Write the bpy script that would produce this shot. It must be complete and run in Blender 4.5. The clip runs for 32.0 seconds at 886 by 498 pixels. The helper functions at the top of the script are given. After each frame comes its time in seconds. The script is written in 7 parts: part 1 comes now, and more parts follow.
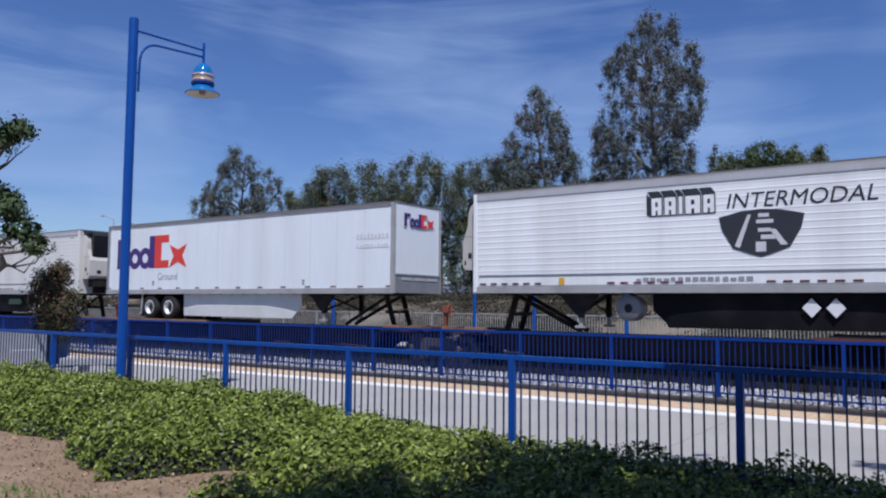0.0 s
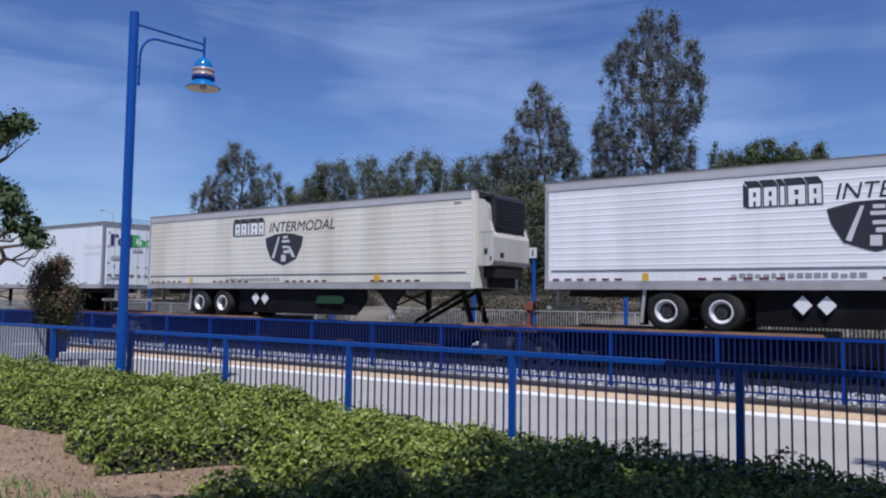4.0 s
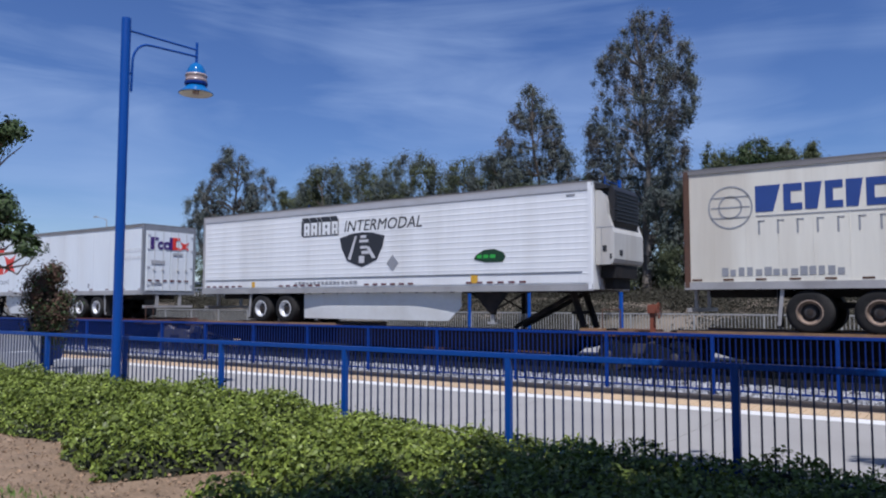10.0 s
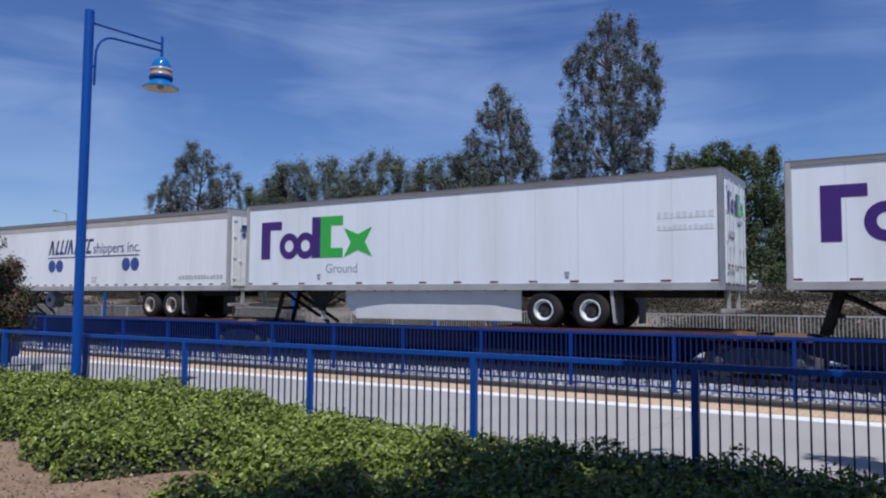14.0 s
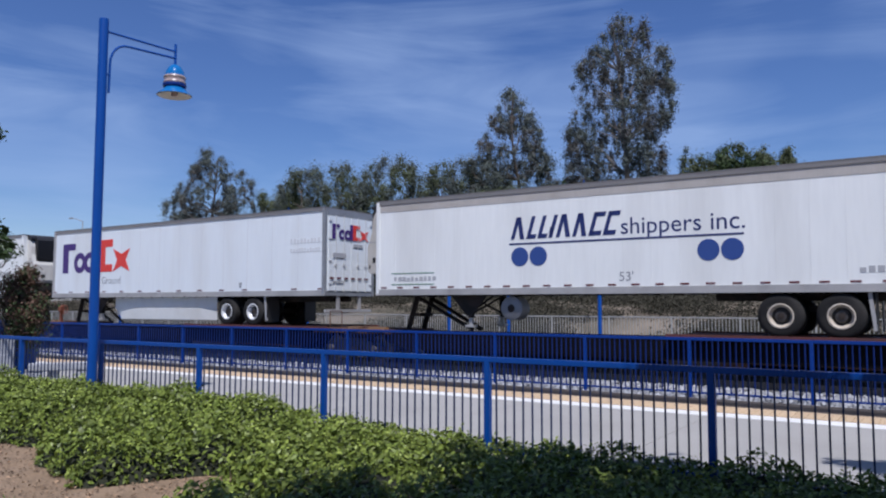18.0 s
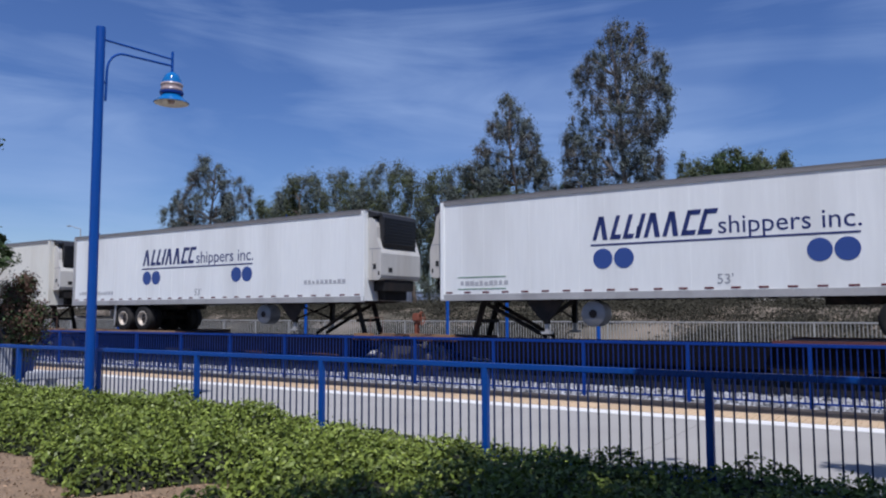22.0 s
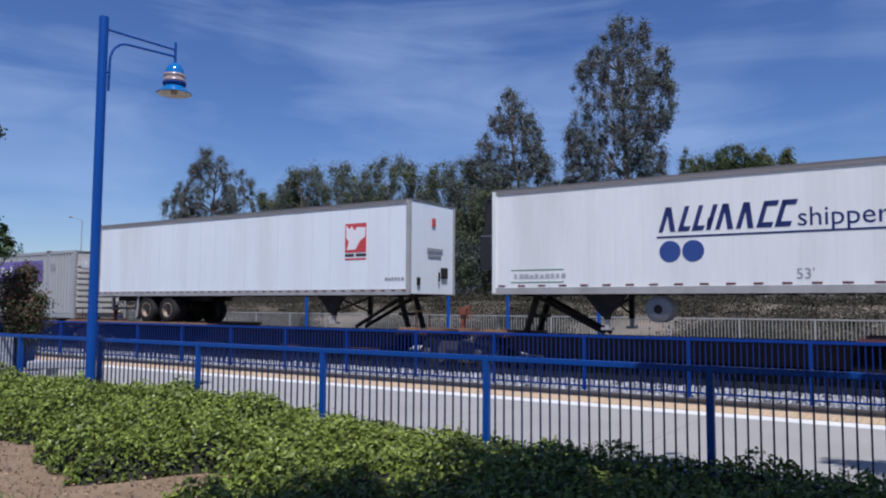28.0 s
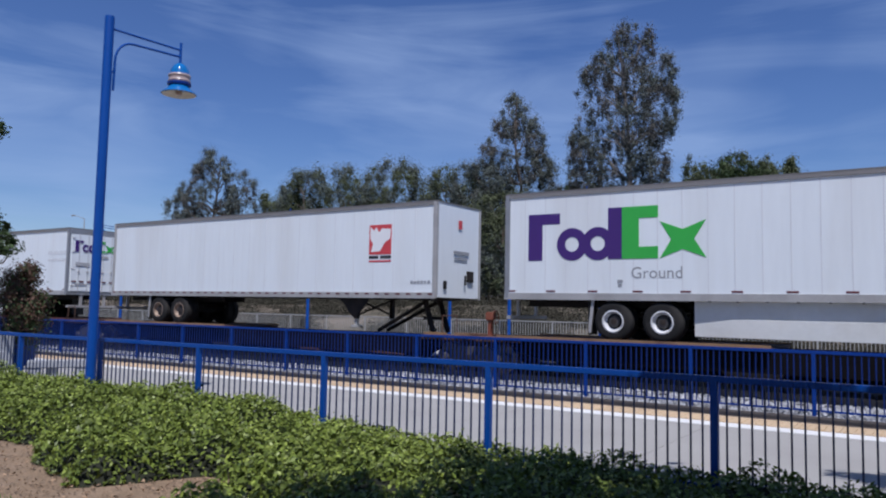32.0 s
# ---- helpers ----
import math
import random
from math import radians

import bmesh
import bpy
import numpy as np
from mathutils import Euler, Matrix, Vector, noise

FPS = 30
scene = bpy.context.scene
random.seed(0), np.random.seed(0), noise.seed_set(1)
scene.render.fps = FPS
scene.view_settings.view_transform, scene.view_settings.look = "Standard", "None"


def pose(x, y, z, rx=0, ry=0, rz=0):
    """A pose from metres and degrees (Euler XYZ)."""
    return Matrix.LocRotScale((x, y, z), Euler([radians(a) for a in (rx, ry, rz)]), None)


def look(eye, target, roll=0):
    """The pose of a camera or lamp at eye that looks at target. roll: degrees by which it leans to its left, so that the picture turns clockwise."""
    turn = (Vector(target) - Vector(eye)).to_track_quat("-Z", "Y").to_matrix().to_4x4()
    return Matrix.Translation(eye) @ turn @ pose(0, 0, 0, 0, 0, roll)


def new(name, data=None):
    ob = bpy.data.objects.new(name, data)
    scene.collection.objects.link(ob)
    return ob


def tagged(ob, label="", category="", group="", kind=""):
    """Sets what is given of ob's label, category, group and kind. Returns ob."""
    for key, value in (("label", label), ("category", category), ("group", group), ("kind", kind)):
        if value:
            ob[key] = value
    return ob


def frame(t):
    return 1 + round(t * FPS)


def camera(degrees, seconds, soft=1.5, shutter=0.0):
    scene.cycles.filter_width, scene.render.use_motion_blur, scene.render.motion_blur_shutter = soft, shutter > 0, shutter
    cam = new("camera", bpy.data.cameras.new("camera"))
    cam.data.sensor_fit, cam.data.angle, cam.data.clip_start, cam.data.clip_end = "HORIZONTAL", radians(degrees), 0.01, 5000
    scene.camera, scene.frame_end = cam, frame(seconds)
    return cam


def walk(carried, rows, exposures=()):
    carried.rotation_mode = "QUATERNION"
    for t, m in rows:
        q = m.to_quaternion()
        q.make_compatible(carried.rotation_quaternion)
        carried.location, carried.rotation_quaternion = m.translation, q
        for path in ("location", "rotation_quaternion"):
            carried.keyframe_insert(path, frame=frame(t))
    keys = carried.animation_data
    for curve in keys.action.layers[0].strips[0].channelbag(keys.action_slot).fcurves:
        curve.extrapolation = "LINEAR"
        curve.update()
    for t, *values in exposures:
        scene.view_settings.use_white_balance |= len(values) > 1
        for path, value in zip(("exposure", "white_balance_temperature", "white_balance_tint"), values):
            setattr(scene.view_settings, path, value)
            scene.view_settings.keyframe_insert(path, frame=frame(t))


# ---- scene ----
cam = camera(60.15, 32.0, soft=2.1)
EYE = 1.62
ROWS = [
    (0, 0.008, 0.004, -0.002, 35.19, 4.11, 0.45),
    (0.5, 0.003, 0.007, 0.001, 35.08, 4.21, 0.40),
    (1, 0.004, 0.005, -0.003, 35.17, 4.27, 0.55),
    (1.5, 0.005, 0.007, -0.005, 35.14, 4.33, 0.68),
    (2, -0.000, 0.000, 0.000, 35.17, 4.13, 0.76),
    (2.5, 0.001, 0.006, -0.003, 35.15, 3.97, 0.54),
    (3, -0.004, 0.003, -0.008, 35.22, 3.88, 0.54),
    (3.5, -0.007, -0.001, -0.001, 35.10, 3.80, 0.66),
    (5.5, -0.005, 0.008, -0.003, 35.35, 3.81, 0.92),
    (6, -0.002, 0.002, -0.010, 35.37, 4.19, 0.63),
    (6.5, 0.001, 0.011, -0.007, 35.36, 4.25, 0.63),
    (7, -0.004, 0.019, 0.002, 35.25, 4.39, 0.56),
    (7.5, -0.001, -0.001, -0.009, 35.55, 4.53, 0.71),
    (8, -0.002, 0.016, 0.000, 35.22, 4.46, 0.84),
    (8.5, 0.003, -0.006, -0.004, 35.08, 4.21, 0.70),
    (9, 0.005, -0.006, -0.002, 34.92, 4.38, -0.15),
    (9.5, -0.000, -0.003, -0.007, 35.08, 4.14, -0.34),
    (10, -0.004, -0.003, -0.003, 34.76, 4.01, 0.05),
    (10.5, -0.011, 0.007, 0.003, 34.60, 3.87, 0.30),
    (11, -0.004, -0.004, 0.001, 34.45, 3.97, 0.03),
    (11.5, -0.008, 0.015, 0.016, 33.79, 4.29, -0.16),
    (12, 0.003, -0.023, 0.017, 33.35, 4.05, 0.51),
    (12.5, 0.018, -0.043, 0.009, 31.93, 3.91, 0.56),
    (13, 0.007, -0.038, 0.022, 32.16, 4.08, 0.68),
    (13.5, 0.008, -0.031, 0.024, 32.14, 4.12, 0.51),
    (14, 0.017, -0.040, 0.018, 32.25, 3.85, 0.41),
    (14.5, 0.016, -0.034, -0.003, 32.38, 4.16, -0.45),
    (16.5, 0.027, -0.034, 0.002, 33.05, 3.86, 0.12),
    (17, 0.032, -0.032, -0.001, 33.13, 4.03, -0.02),
    (17.5, 0.015, -0.018, 0.012, 33.23, 4.02, 0.08),
    (18, 0.011, -0.021, 0.012, 33.25, 4.21, 0.09),
    (18.5, 0.018, -0.021, 0.009, 33.29, 4.37, 0.23),
    (19, 0.016, -0.020, 0.010, 33.37, 4.64, 0.23),
    (19.5, 0.019, -0.022, 0.018, 33.21, 4.71, 0.31),
    (20, 0.026, -0.019, 0.016, 33.38, 4.92, 0.23),
    (20.5, 0.023, -0.020, 0.013, 33.15, 4.70, -0.16),
    (21, 0.025, -0.022, 0.016, 33.09, 4.78, -0.22),
    (21.5, 0.025, -0.019, 0.014, 33.07, 4.73, -0.07),
    (22, 0.025, -0.015, 0.013, 33.13, 4.65, -0.22),
    (22.5, 0.020, -0.011, 0.009, 33.37, 4.32, 0.19),
    (23, 0.012, -0.007, 0.013, 33.42, 4.29, 0.38),
    (23.5, 0.006, -0.010, 0.010, 33.47, 4.36, 0.36),
    (24, 0.003, -0.013, 0.012, 33.36, 4.11, 0.43),
    (24.5, 0.007, -0.011, 0.002, 33.48, 4.30, 0.45),
    (25, 0.011, -0.005, 0.002, 33.59, 4.26, 0.53),
    (25.5, 0.002, -0.006, 0.010, 33.59, 3.86, 0.69),
    (27.5, -0.005, -0.010, 0.013, 33.01, 4.25, 0.26),
    (28, 0.012, -0.018, -0.009, 33.21, 4.24, 0.29),
    (28.5, -0.004, -0.005, 0.015, 33.21, 4.42, 0.33),
    (29, -0.004, -0.010, 0.012, 33.35, 4.37, 0.37),
    (29.5, -0.009, 0.003, -0.007, 33.52, 4.54, 0.25),
    (30, -0.021, 0.008, 0.011, 33.93, 4.49, 0.29),
    (30.5, -0.023, 0.017, 0.006, 34.50, 4.62, 0.71),
    (31, -0.029, 0.009, 0.001, 34.19, 4.01, 0.78),
    (31.5, -0.036, 0.013, 0.016, 33.54, 4.22, 0.62),
    (32, -0.033, 0.006, 0.015, 33.33, 4.48, 1.10),
]
walk(cam, [(t, pose(x, y, EYE + z, 90 + pitch, 0, yaw) @ pose(0, 0, 0, 0, 0, roll)) for t, x, y, z, yaw, pitch, roll in ROWS],
     exposures=[(0, -0.05, 5860, 15), (1, -0.1, 5860, 15), (2, -0.06, 5860, 15), (6, -0.03, 5860, 15), (9, -0.1, 5860, 15), (12, -0.06, 5860, 15), (14, -0.13, 5860, 15), (17, -0.05, 5860, 15), (18, -0.05, 5860, 15),
                (19, -0.14, 5860, 15), (22, -0.1, 5860, 15), (25, -0.16, 5860, 15), (27.5, -0.09, 5860, 15), (29, -0.1, 5860, 15), (30, 0.18, 5860, 15), (31, 0.1, 5860, 15), (32, -0.16, 5860, 15)])

# ---------------------------------------------------------------- light
SUN_TO = Vector((0.646 * math.cos(radians(62)), -0.763 * math.cos(radians(62)), math.sin(radians(62))))
world = bpy.data.worlds.new("sky")
scene.world = world
world.use_nodes = True
wn, wl = world.node_tree.nodes, world.node_tree.links
wn.clear()
w_out, w_bg, w_sky = wn.new("ShaderNodeOutputWorld"), wn.new("ShaderNodeBackground"), wn.new("ShaderNodeTexSky")
w_sky.sky_type, w_sky.sun_disc = "NISHITA", False
w_sky.sun_elevation, w_sky.sun_rotation = radians(62), math.atan2(SUN_TO.x, SUN_TO.y)
w_sky.air_density, w_sky.dust_density, w_sky.ozone_density = 1.0, 0.1, 4.5
w_bg.inputs["Strength"].default_value = 0.092
w_tc, w_map = wn.new("ShaderNodeTexCoord"), wn.new("ShaderNodeMapping")
w_map.inputs["Rotation"].default_value = (0.25, 0.12, radians(35))
w_map.inputs["Location"].default_value = (0.7, 0.35, 0.2)
w_map.inputs["Scale"].default_value = (0.9, 0.9, 6.5)
w_n1, w_n2 = wn.new("ShaderNodeTexNoise"), wn.new("ShaderNodeTexNoise")
w_n1.inputs["Scale"].default_value, w_n1.inputs["Detail"].default_value, w_n1.inputs["Distortion"].default_value = 2.1, 8.0, 0.9
w_n1.inputs["Roughness"].default_value = 0.58
w_n2.inputs["Scale"].default_value, w_n2.inputs["Detail"].default_value = 3.2, 3.0
w_mul, w_ramp, w_mix = wn.new("ShaderNodeMath"), wn.new("ShaderNodeValToRGB"), wn.new("ShaderNodeMixRGB")
w_mul.operation = "MULTIPLY"
w_ramp.color_ramp.elements[0].position, w_ramp.color_ramp.elements[1].position = 0.235, 0.43
w_ramp.color_ramp.elements[0].color, w_ramp.color_ramp.elements[1].color = (0.02, 0.02, 0.02, 1), (0.46, 0.46, 0.46, 1)
w_mix.inputs["Color2"].default_value = (5.0, 6.5, 8.4, 1)
wl.new(w_tc.outputs["Generated"], w_map.inputs["Vector"])
wl.new(w_map.outputs["Vector"], w_n1.inputs["Vector"])
wl.new(w_tc.outputs["Generated"], w_n2.inputs["Vector"])
wl.new(w_n1.outputs["Fac"], w_mul.inputs[0])
wl.new(w_n2.outputs["Fac"], w_mul.inputs[1])
# the thin cirrus veil thickens along the line of the tracks
w_sep, w_veil, w_add = wn.new("ShaderNodeSeparateXYZ"), wn.new("ShaderNodeMapRange"), wn.new("ShaderNodeMath")
w_veil.inputs["From Min"].default_value, w_veil.inputs["From Max"].default_value = -0.9, 0.0
w_veil.inputs["To Min"].default_value, w_veil.inputs["To Max"].default_value = 0.008, 0.045
w_add.operation = "ADD"
wl.new(w_tc.outputs["Generated"], w_sep.inputs["Vector"])
wl.new(w_sep.outputs["X"], w_veil.inputs["Value"])
wl.new(w_mul.outputs[0], w_add.inputs[0])
wl.new(w_veil.outputs["Result"], w_add.inputs[1])
wl.new(w_add.outputs[0], w_ramp.inputs["Fac"])
wl.new(w_ramp.outputs["Color"], w_mix.inputs["Fac"])
wl.new(w_sky.outputs["Color"], w_mix.inputs["Color1"])
w_hsv = wn.new("ShaderNodeHueSaturation")
w_hsv.inputs["Hue"].default_value, w_hsv.inputs["Saturation"].default_value = 0.513, 1.16
wl.new(w_mix.outputs["Color"], w_hsv.inputs["Color"])
wl.new(w_hsv.outputs["Color"], w_bg.inputs["Color"])
wl.new(w_bg.outputs["Background"], w_out.inputs["Surface"])
sun = new("sun", bpy.data.lights.new("sun", "SUN"))
sun.data.energy, sun.data.angle, sun.data.color = 4.95, radians(0.53), (1.0, 0.955, 0.89)
sun.matrix_world = look(SUN_TO * 60, (0, 0, 0))


# ---------------------------------------------------------------- materials
ALBEDO_SCALE = 0.91      # lowers every base colour so that shade comes out deeper under a stronger sun


def material(name, color, rough=0.6, metal=0.0, fine=40.0, coarse=2.0, vary=0.12, bump=0.0, bump_scale=60.0, dirt=None, dirt_amount=0.0,
             random_tint=0.0, island=0.0, stretch=(1, 1, 1), coords="Object", gloss=0.5, dirt_edge=(0.5, 0.75)):
    """A worn surface: a base colour varied at two scales, a dirt colour in patches, a fine relief."""
    color = tuple(c * ALBEDO_SCALE for c in color)
    m = bpy.data.materials.new(name)
    m.use_nodes = True
    n, l = m.node_tree.nodes, m.node_tree.links
    bsdf = n["Principled BSDF"]
    tc, mp = n.new("ShaderNodeTexCoord"), n.new("ShaderNodeMapping")
    mp.inputs["Scale"].default_value = stretch
    l.new(tc.outputs[coords], mp.inputs["Vector"])
    n1, n2 = n.new("ShaderNodeTexNoise"), n.new("ShaderNodeTexNoise")
    n1.inputs["Scale"].default_value, n1.inputs["Detail"].default_value = fine, 3.0
    n2.inputs["Scale"].default_value, n2.inputs["Detail"].default_value = coarse, 4.0
    for k in (n1, n2):
        l.new(mp.outputs["Vector"], k.inputs["Vector"])
    add = n.new("ShaderNodeMath")
    add.operation = "ADD"
    l.new(n1.outputs["Fac"], add.inputs[0])
    l.new(n2.outputs["Fac"], add.inputs[1])
    rng = n.new("ShaderNodeMapRange")
    rng.inputs["From Min"].default_value, rng.inputs["From Max"].default_value = 0.6, 1.4
    rng.inputs["To Min"].default_value, rng.inputs["To Max"].default_value = 1 - vary, 1 + vary
    l.new(add.outputs[0], rng.inputs["Value"])
    value = rng.outputs["Result"]
    for source, amount in (("object", random_tint), ("island", island)):
        if amount:
            src = n.new("ShaderNodeObjectInfo").outputs["Random"] if source == "object" else n.new("ShaderNodeNewGeometry").outputs["Random Per Island"]
            r2, mu = n.new("ShaderNodeMapRange"), n.new("ShaderNodeMath")
            r2.inputs["To Min"].default_value, r2.inputs["To Max"].default_value = 1 - amount, 1 + amount
            l.new(src, r2.inputs["Value"])
            mu.operation = "MULTIPLY"
            l.new(value, mu.inputs[0])
            l.new(r2.outputs["Result"], mu.inputs[1])
            value = mu.outputs[0]
    hsv = n.new("ShaderNodeHueSaturation")
    hsv.inputs["Color"].default_value = (*color, 1)
    l.new(value, hsv.inputs["Value"])
    out = hsv.outputs["Color"]
    if dirt:
        n3, ramp, mix = n.new("ShaderNodeTexNoise"), n.new("ShaderNodeMapRange"), n.new("ShaderNodeMixRGB")
        n3.inputs["Scale"].default_value, n3.inputs["Detail"].default_value = coarse * 0.7, 7.0
        l.new(mp.outputs["Vector"], n3.inputs["Vector"])
        ramp.inputs["From Min"].default_value, ramp.inputs["From Max"].default_value = dirt_edge
        ramp.inputs["To Max"].default_value = dirt_amount
        l.new(n3.outputs["Fac"], ramp.inputs["Value"])
        l.new(ramp.outputs["Result"], mix.inputs["Fac"])
        l.new(out, mix.inputs["Color1"])
        mix.inputs["Color2"].default_value = (*dirt, 1)
        out = mix.outputs["Color"]
    l.new(out, bsdf.inputs["Base Color"])
    bsdf.inputs["Roughness"].default_value, bsdf.inputs["Metallic"].default_value = rough, metal
    bsdf.inputs["Specular IOR Level"].default_value = gloss
    if bump:
        nb, b = n.new("ShaderNodeTexNoise"), n.new("ShaderNodeBump")
        nb.inputs["Scale"].default_value, nb.inputs["Detail"].default_value = bump_scale, 4.0
        l.new(mp.outputs["Vector"], nb.inputs["Vector"])
        l.new(nb.outputs["Fac"], b.inputs["Height"])
        b.inputs["Strength"].default_value, b.inputs["Distance"].default_value = bump, 0.02
        l.new(b.outputs["Normal"], bsdf.inputs["Normal"])
    return m


STREAK = (1.0, 1.0, 0.12)
M_WHITE = material("white_trailer_paint", (0.795, 0.84, 0.86), 0.38, fine=9, coarse=1.1, vary=0.035, dirt=(0.52, 0.50, 0.46), dirt_amount=0.35, stretch=STREAK, random_tint=0.03)
M_CREAM = material("aged_cream_paint", (0.76, 0.735, 0.635), 0.45, fine=9, coarse=0.9, vary=0.06, dirt=(0.45, 0.39, 0.30), dirt_amount=0.7, stretch=STREAK, random_tint=0.04)
M_DULL = material("dull_white_paint", (0.82, 0.835, 0.81), 0.5, fine=10, coarse=1.0, vary=0.045, dirt=(0.46, 0.45, 0.42), dirt_amount=0.4, stretch=STREAK, random_tint=0.04)
M_RIB = material("ribbed_white_metal", (0.86, 0.875, 0.87), 0.36, fine=8, coarse=1.2, vary=0.04, dirt=(0.48, 0.47, 0.43), dirt_amount=0.4, stretch=STREAK, random_tint=0.03)
M_RIBDULL = material("dulled_ribbed_metal", (0.74, 0.73, 0.685), 0.4, fine=8, coarse=1.2, vary=0.05, dirt=(0.46, 0.42, 0.36), dirt_amount=0.5, stretch=STREAK, random_tint=0.03)
M_SEAMSOFT = material("pale_panel_seam", (0.68, 0.70, 0.72), 0.5, vary=0.06)
M_SEAM = material("seam_grey", (0.62, 0.62, 0.63), 0.5, vary=0.06)
M_ALU = material("aluminium_rail", (0.43, 0.42, 0.41), 0.5, 0.2, fine=30, coarse=1.5, vary=0.12, dirt=(0.2, 0.19, 0.18), dirt_amount=0.5)
M_ROD = material("worn_galvanised_fitting", (0.6, 0.6, 0.6), 0.5, 0.2, vary=0.1)
M_GREYFRAME = material("grey_painted_frame", (0.27, 0.285, 0.31), 0.5, 0.2, vary=0.12, dirt=(0.15, 0.13, 0.12), dirt_amount=0.4)
M_RUSTDOOR = material("rusty_door_paint", (0.42, 0.34, 0.25), 0.7, fine=14, coarse=2.2, vary=0.2, dirt=(0.20, 0.105, 0.05), dirt_amount=0.8, stretch=STREAK)
M_REEFER = material("dull_cooler_housing", (0.60, 0.585, 0.54), 0.45, fine=9, coarse=1.5, vary=0.07, dirt=(0.34, 0.29, 0.23), dirt_amount=0.6, stretch=STREAK, random_tint=0.1)
M_ROOF = material("roof_sheet", (0.17, 0.165, 0.16), 0.5, 0.1, vary=0.15, dirt=(0.22, 0.2, 0.18), dirt_amount=0.5)
M_BLACK = material("black_plastic", (0.018, 0.018, 0.02), 0.55, vary=0.2, bump=0.1)
M_STEEL = material("dark_chassis_steel", (0.02, 0.019, 0.019), 0.75, 0.0, gloss=0.2, fine=20, vary=0.3, dirt=(0.09, 0.06, 0.045), dirt_amount=0.5)
# underframe steel taken near black to hold the shade under the train
M_SILL = material("underframe_shade_black", (0.008, 0.0075, 0.009), 0.85, gloss=0.05, fine=20, vary=0.3)
M_TYRE = material("tyre_rubber", (0.02, 0.0195, 0.0195), 0.9, gloss=0.2, vary=0.25, dirt=(0.09, 0.08, 0.07), dirt_amount=0.4)
M_RIM = material("polished_wheel", (0.84, 0.84, 0.84), 0.38, 0.15, vary=0.1, dirt=(0.25, 0.22, 0.19), dirt_amount=0.35)
M_RIMAGED = material("aged_cream_wheel", (0.62, 0.55, 0.45), 0.5, 0.1, vary=0.15, dirt=(0.28, 0.2, 0.14), dirt_amount=0.5)
M_DISC = material("grey_wheel_disc", (0.07, 0.068, 0.068), 0.5, 0.3, vary=0.2, dirt=(0.06, 0.05, 0.045), dirt_amount=0.6)
M_RIMDIRTY = material("rusty_wheel", (0.34, 0.26, 0.2), 0.6, 0.3, vary=0.25, dirt=(0.14, 0.08, 0.05), dirt_amount=0.7)
M_SKIRT = material("skirt_white", (0.76, 0.765, 0.74), 0.45, fine=10, coarse=1.3, vary=0.05, dirt=(0.5, 0.47, 0.4), dirt_amount=0.4)
M_DARKSKIRT = material("skirt_black", (0.008, 0.008, 0.010), 0.65, gloss=0.12, vary=0.25, dirt=(0.03, 0.028, 0.026), dirt_amount=0.4)
M_PURPLE = material("purple_decal", (0.055, 0.018, 0.16), 0.4, vary=0.06)
M_ORANGE = material("orange_red_decal", (0.72, 0.045, 0.03), 0.4, vary=0.06)
M_GREEN = material("green_decal", (0.045, 0.42, 0.06), 0.4, vary=0.06)
M_NAVY = material("navy_decal", (0.014, 0.026, 0.13), 0.4, vary=0.08)
M_BLUEDECAL = material("blue_decal", (0.03, 0.07, 0.26), 0.42, vary=0.1)
M_CHAR = material("charcoal_decal", (0.03, 0.033, 0.04), 0.4, vary=0.1)
M_GREYTEXT = material("grey_lettering", (0.30, 0.31, 0.33), 0.5, vary=0.08)
M_FAINT = material("faded_lettering", (0.64, 0.655, 0.67), 0.5, vary=0.08)
M_URL = material("worn_grey_writing", (0.42, 0.425, 0.44), 0.5, vary=0.1)
M_RED = material("red_reflector", (0.13, 0.028, 0.034), 0.35, vary=0.15)
M_REDLOGO = material("red_sign_paint", (0.58, 0.06, 0.07), 0.45, vary=0.1)
M_YELLOW = material("yellow_sticker", (0.68, 0.38, 0.03), 0.5, vary=0.1)
M_CLEARWHITE = material("white_decal", (0.82, 0.82, 0.82), 0.42, vary=0.04)
M_CONT = material("grey_container_paint", (0.365, 0.375, 0.37), 0.5, fine=9, coarse=1.1, vary=0.06, dirt=(0.36, 0.33, 0.28), dirt_amount=0.35, stretch=STREAK, random_tint=0.04)
M_CONTEND = material("cream_container_end", (0.60, 0.58, 0.53), 0.5, vary=0.06, dirt=(0.35, 0.3, 0.25), dirt_amount=0.3)
M_MAROON = material("maroon_deck_paint", (0.115, 0.034, 0.028), 0.7, fine=25, coarse=2.2, vary=0.25, dirt=(0.05, 0.03, 0.025), dirt_amount=0.6)
M_TOPRAIL = material("weathered_top_rail", (0.23, 0.22, 0.215), 0.55, 0.1, vary=0.12, dirt=(0.13, 0.11, 0.1), dirt_amount=0.5, stretch=(0.3, 1, 1))
M_BAND = material("grey_top_band", (0.47, 0.475, 0.49), 0.45, vary=0.08, dirt=(0.3, 0.29, 0.27), dirt_amount=0.4, stretch=STREAK)
M_TANBAND = material("tan_grey_roof_band", (0.45, 0.42, 0.385), 0.6, vary=0.1, dirt=(0.3, 0.27, 0.23), dirt_amount=0.5, stretch=STREAK)
M_DULLGREEN = material("dull_green_stripe", (0.05, 0.2, 0.09), 0.5, vary=0.1)
M_RUST = material("rusted_steel", (0.12, 0.06, 0.038), 0.8, 0.1, fine=30, coarse=3, vary=0.3, dirt=(0.05, 0.035, 0.03), dirt_amount=0.7, bump=0.3)
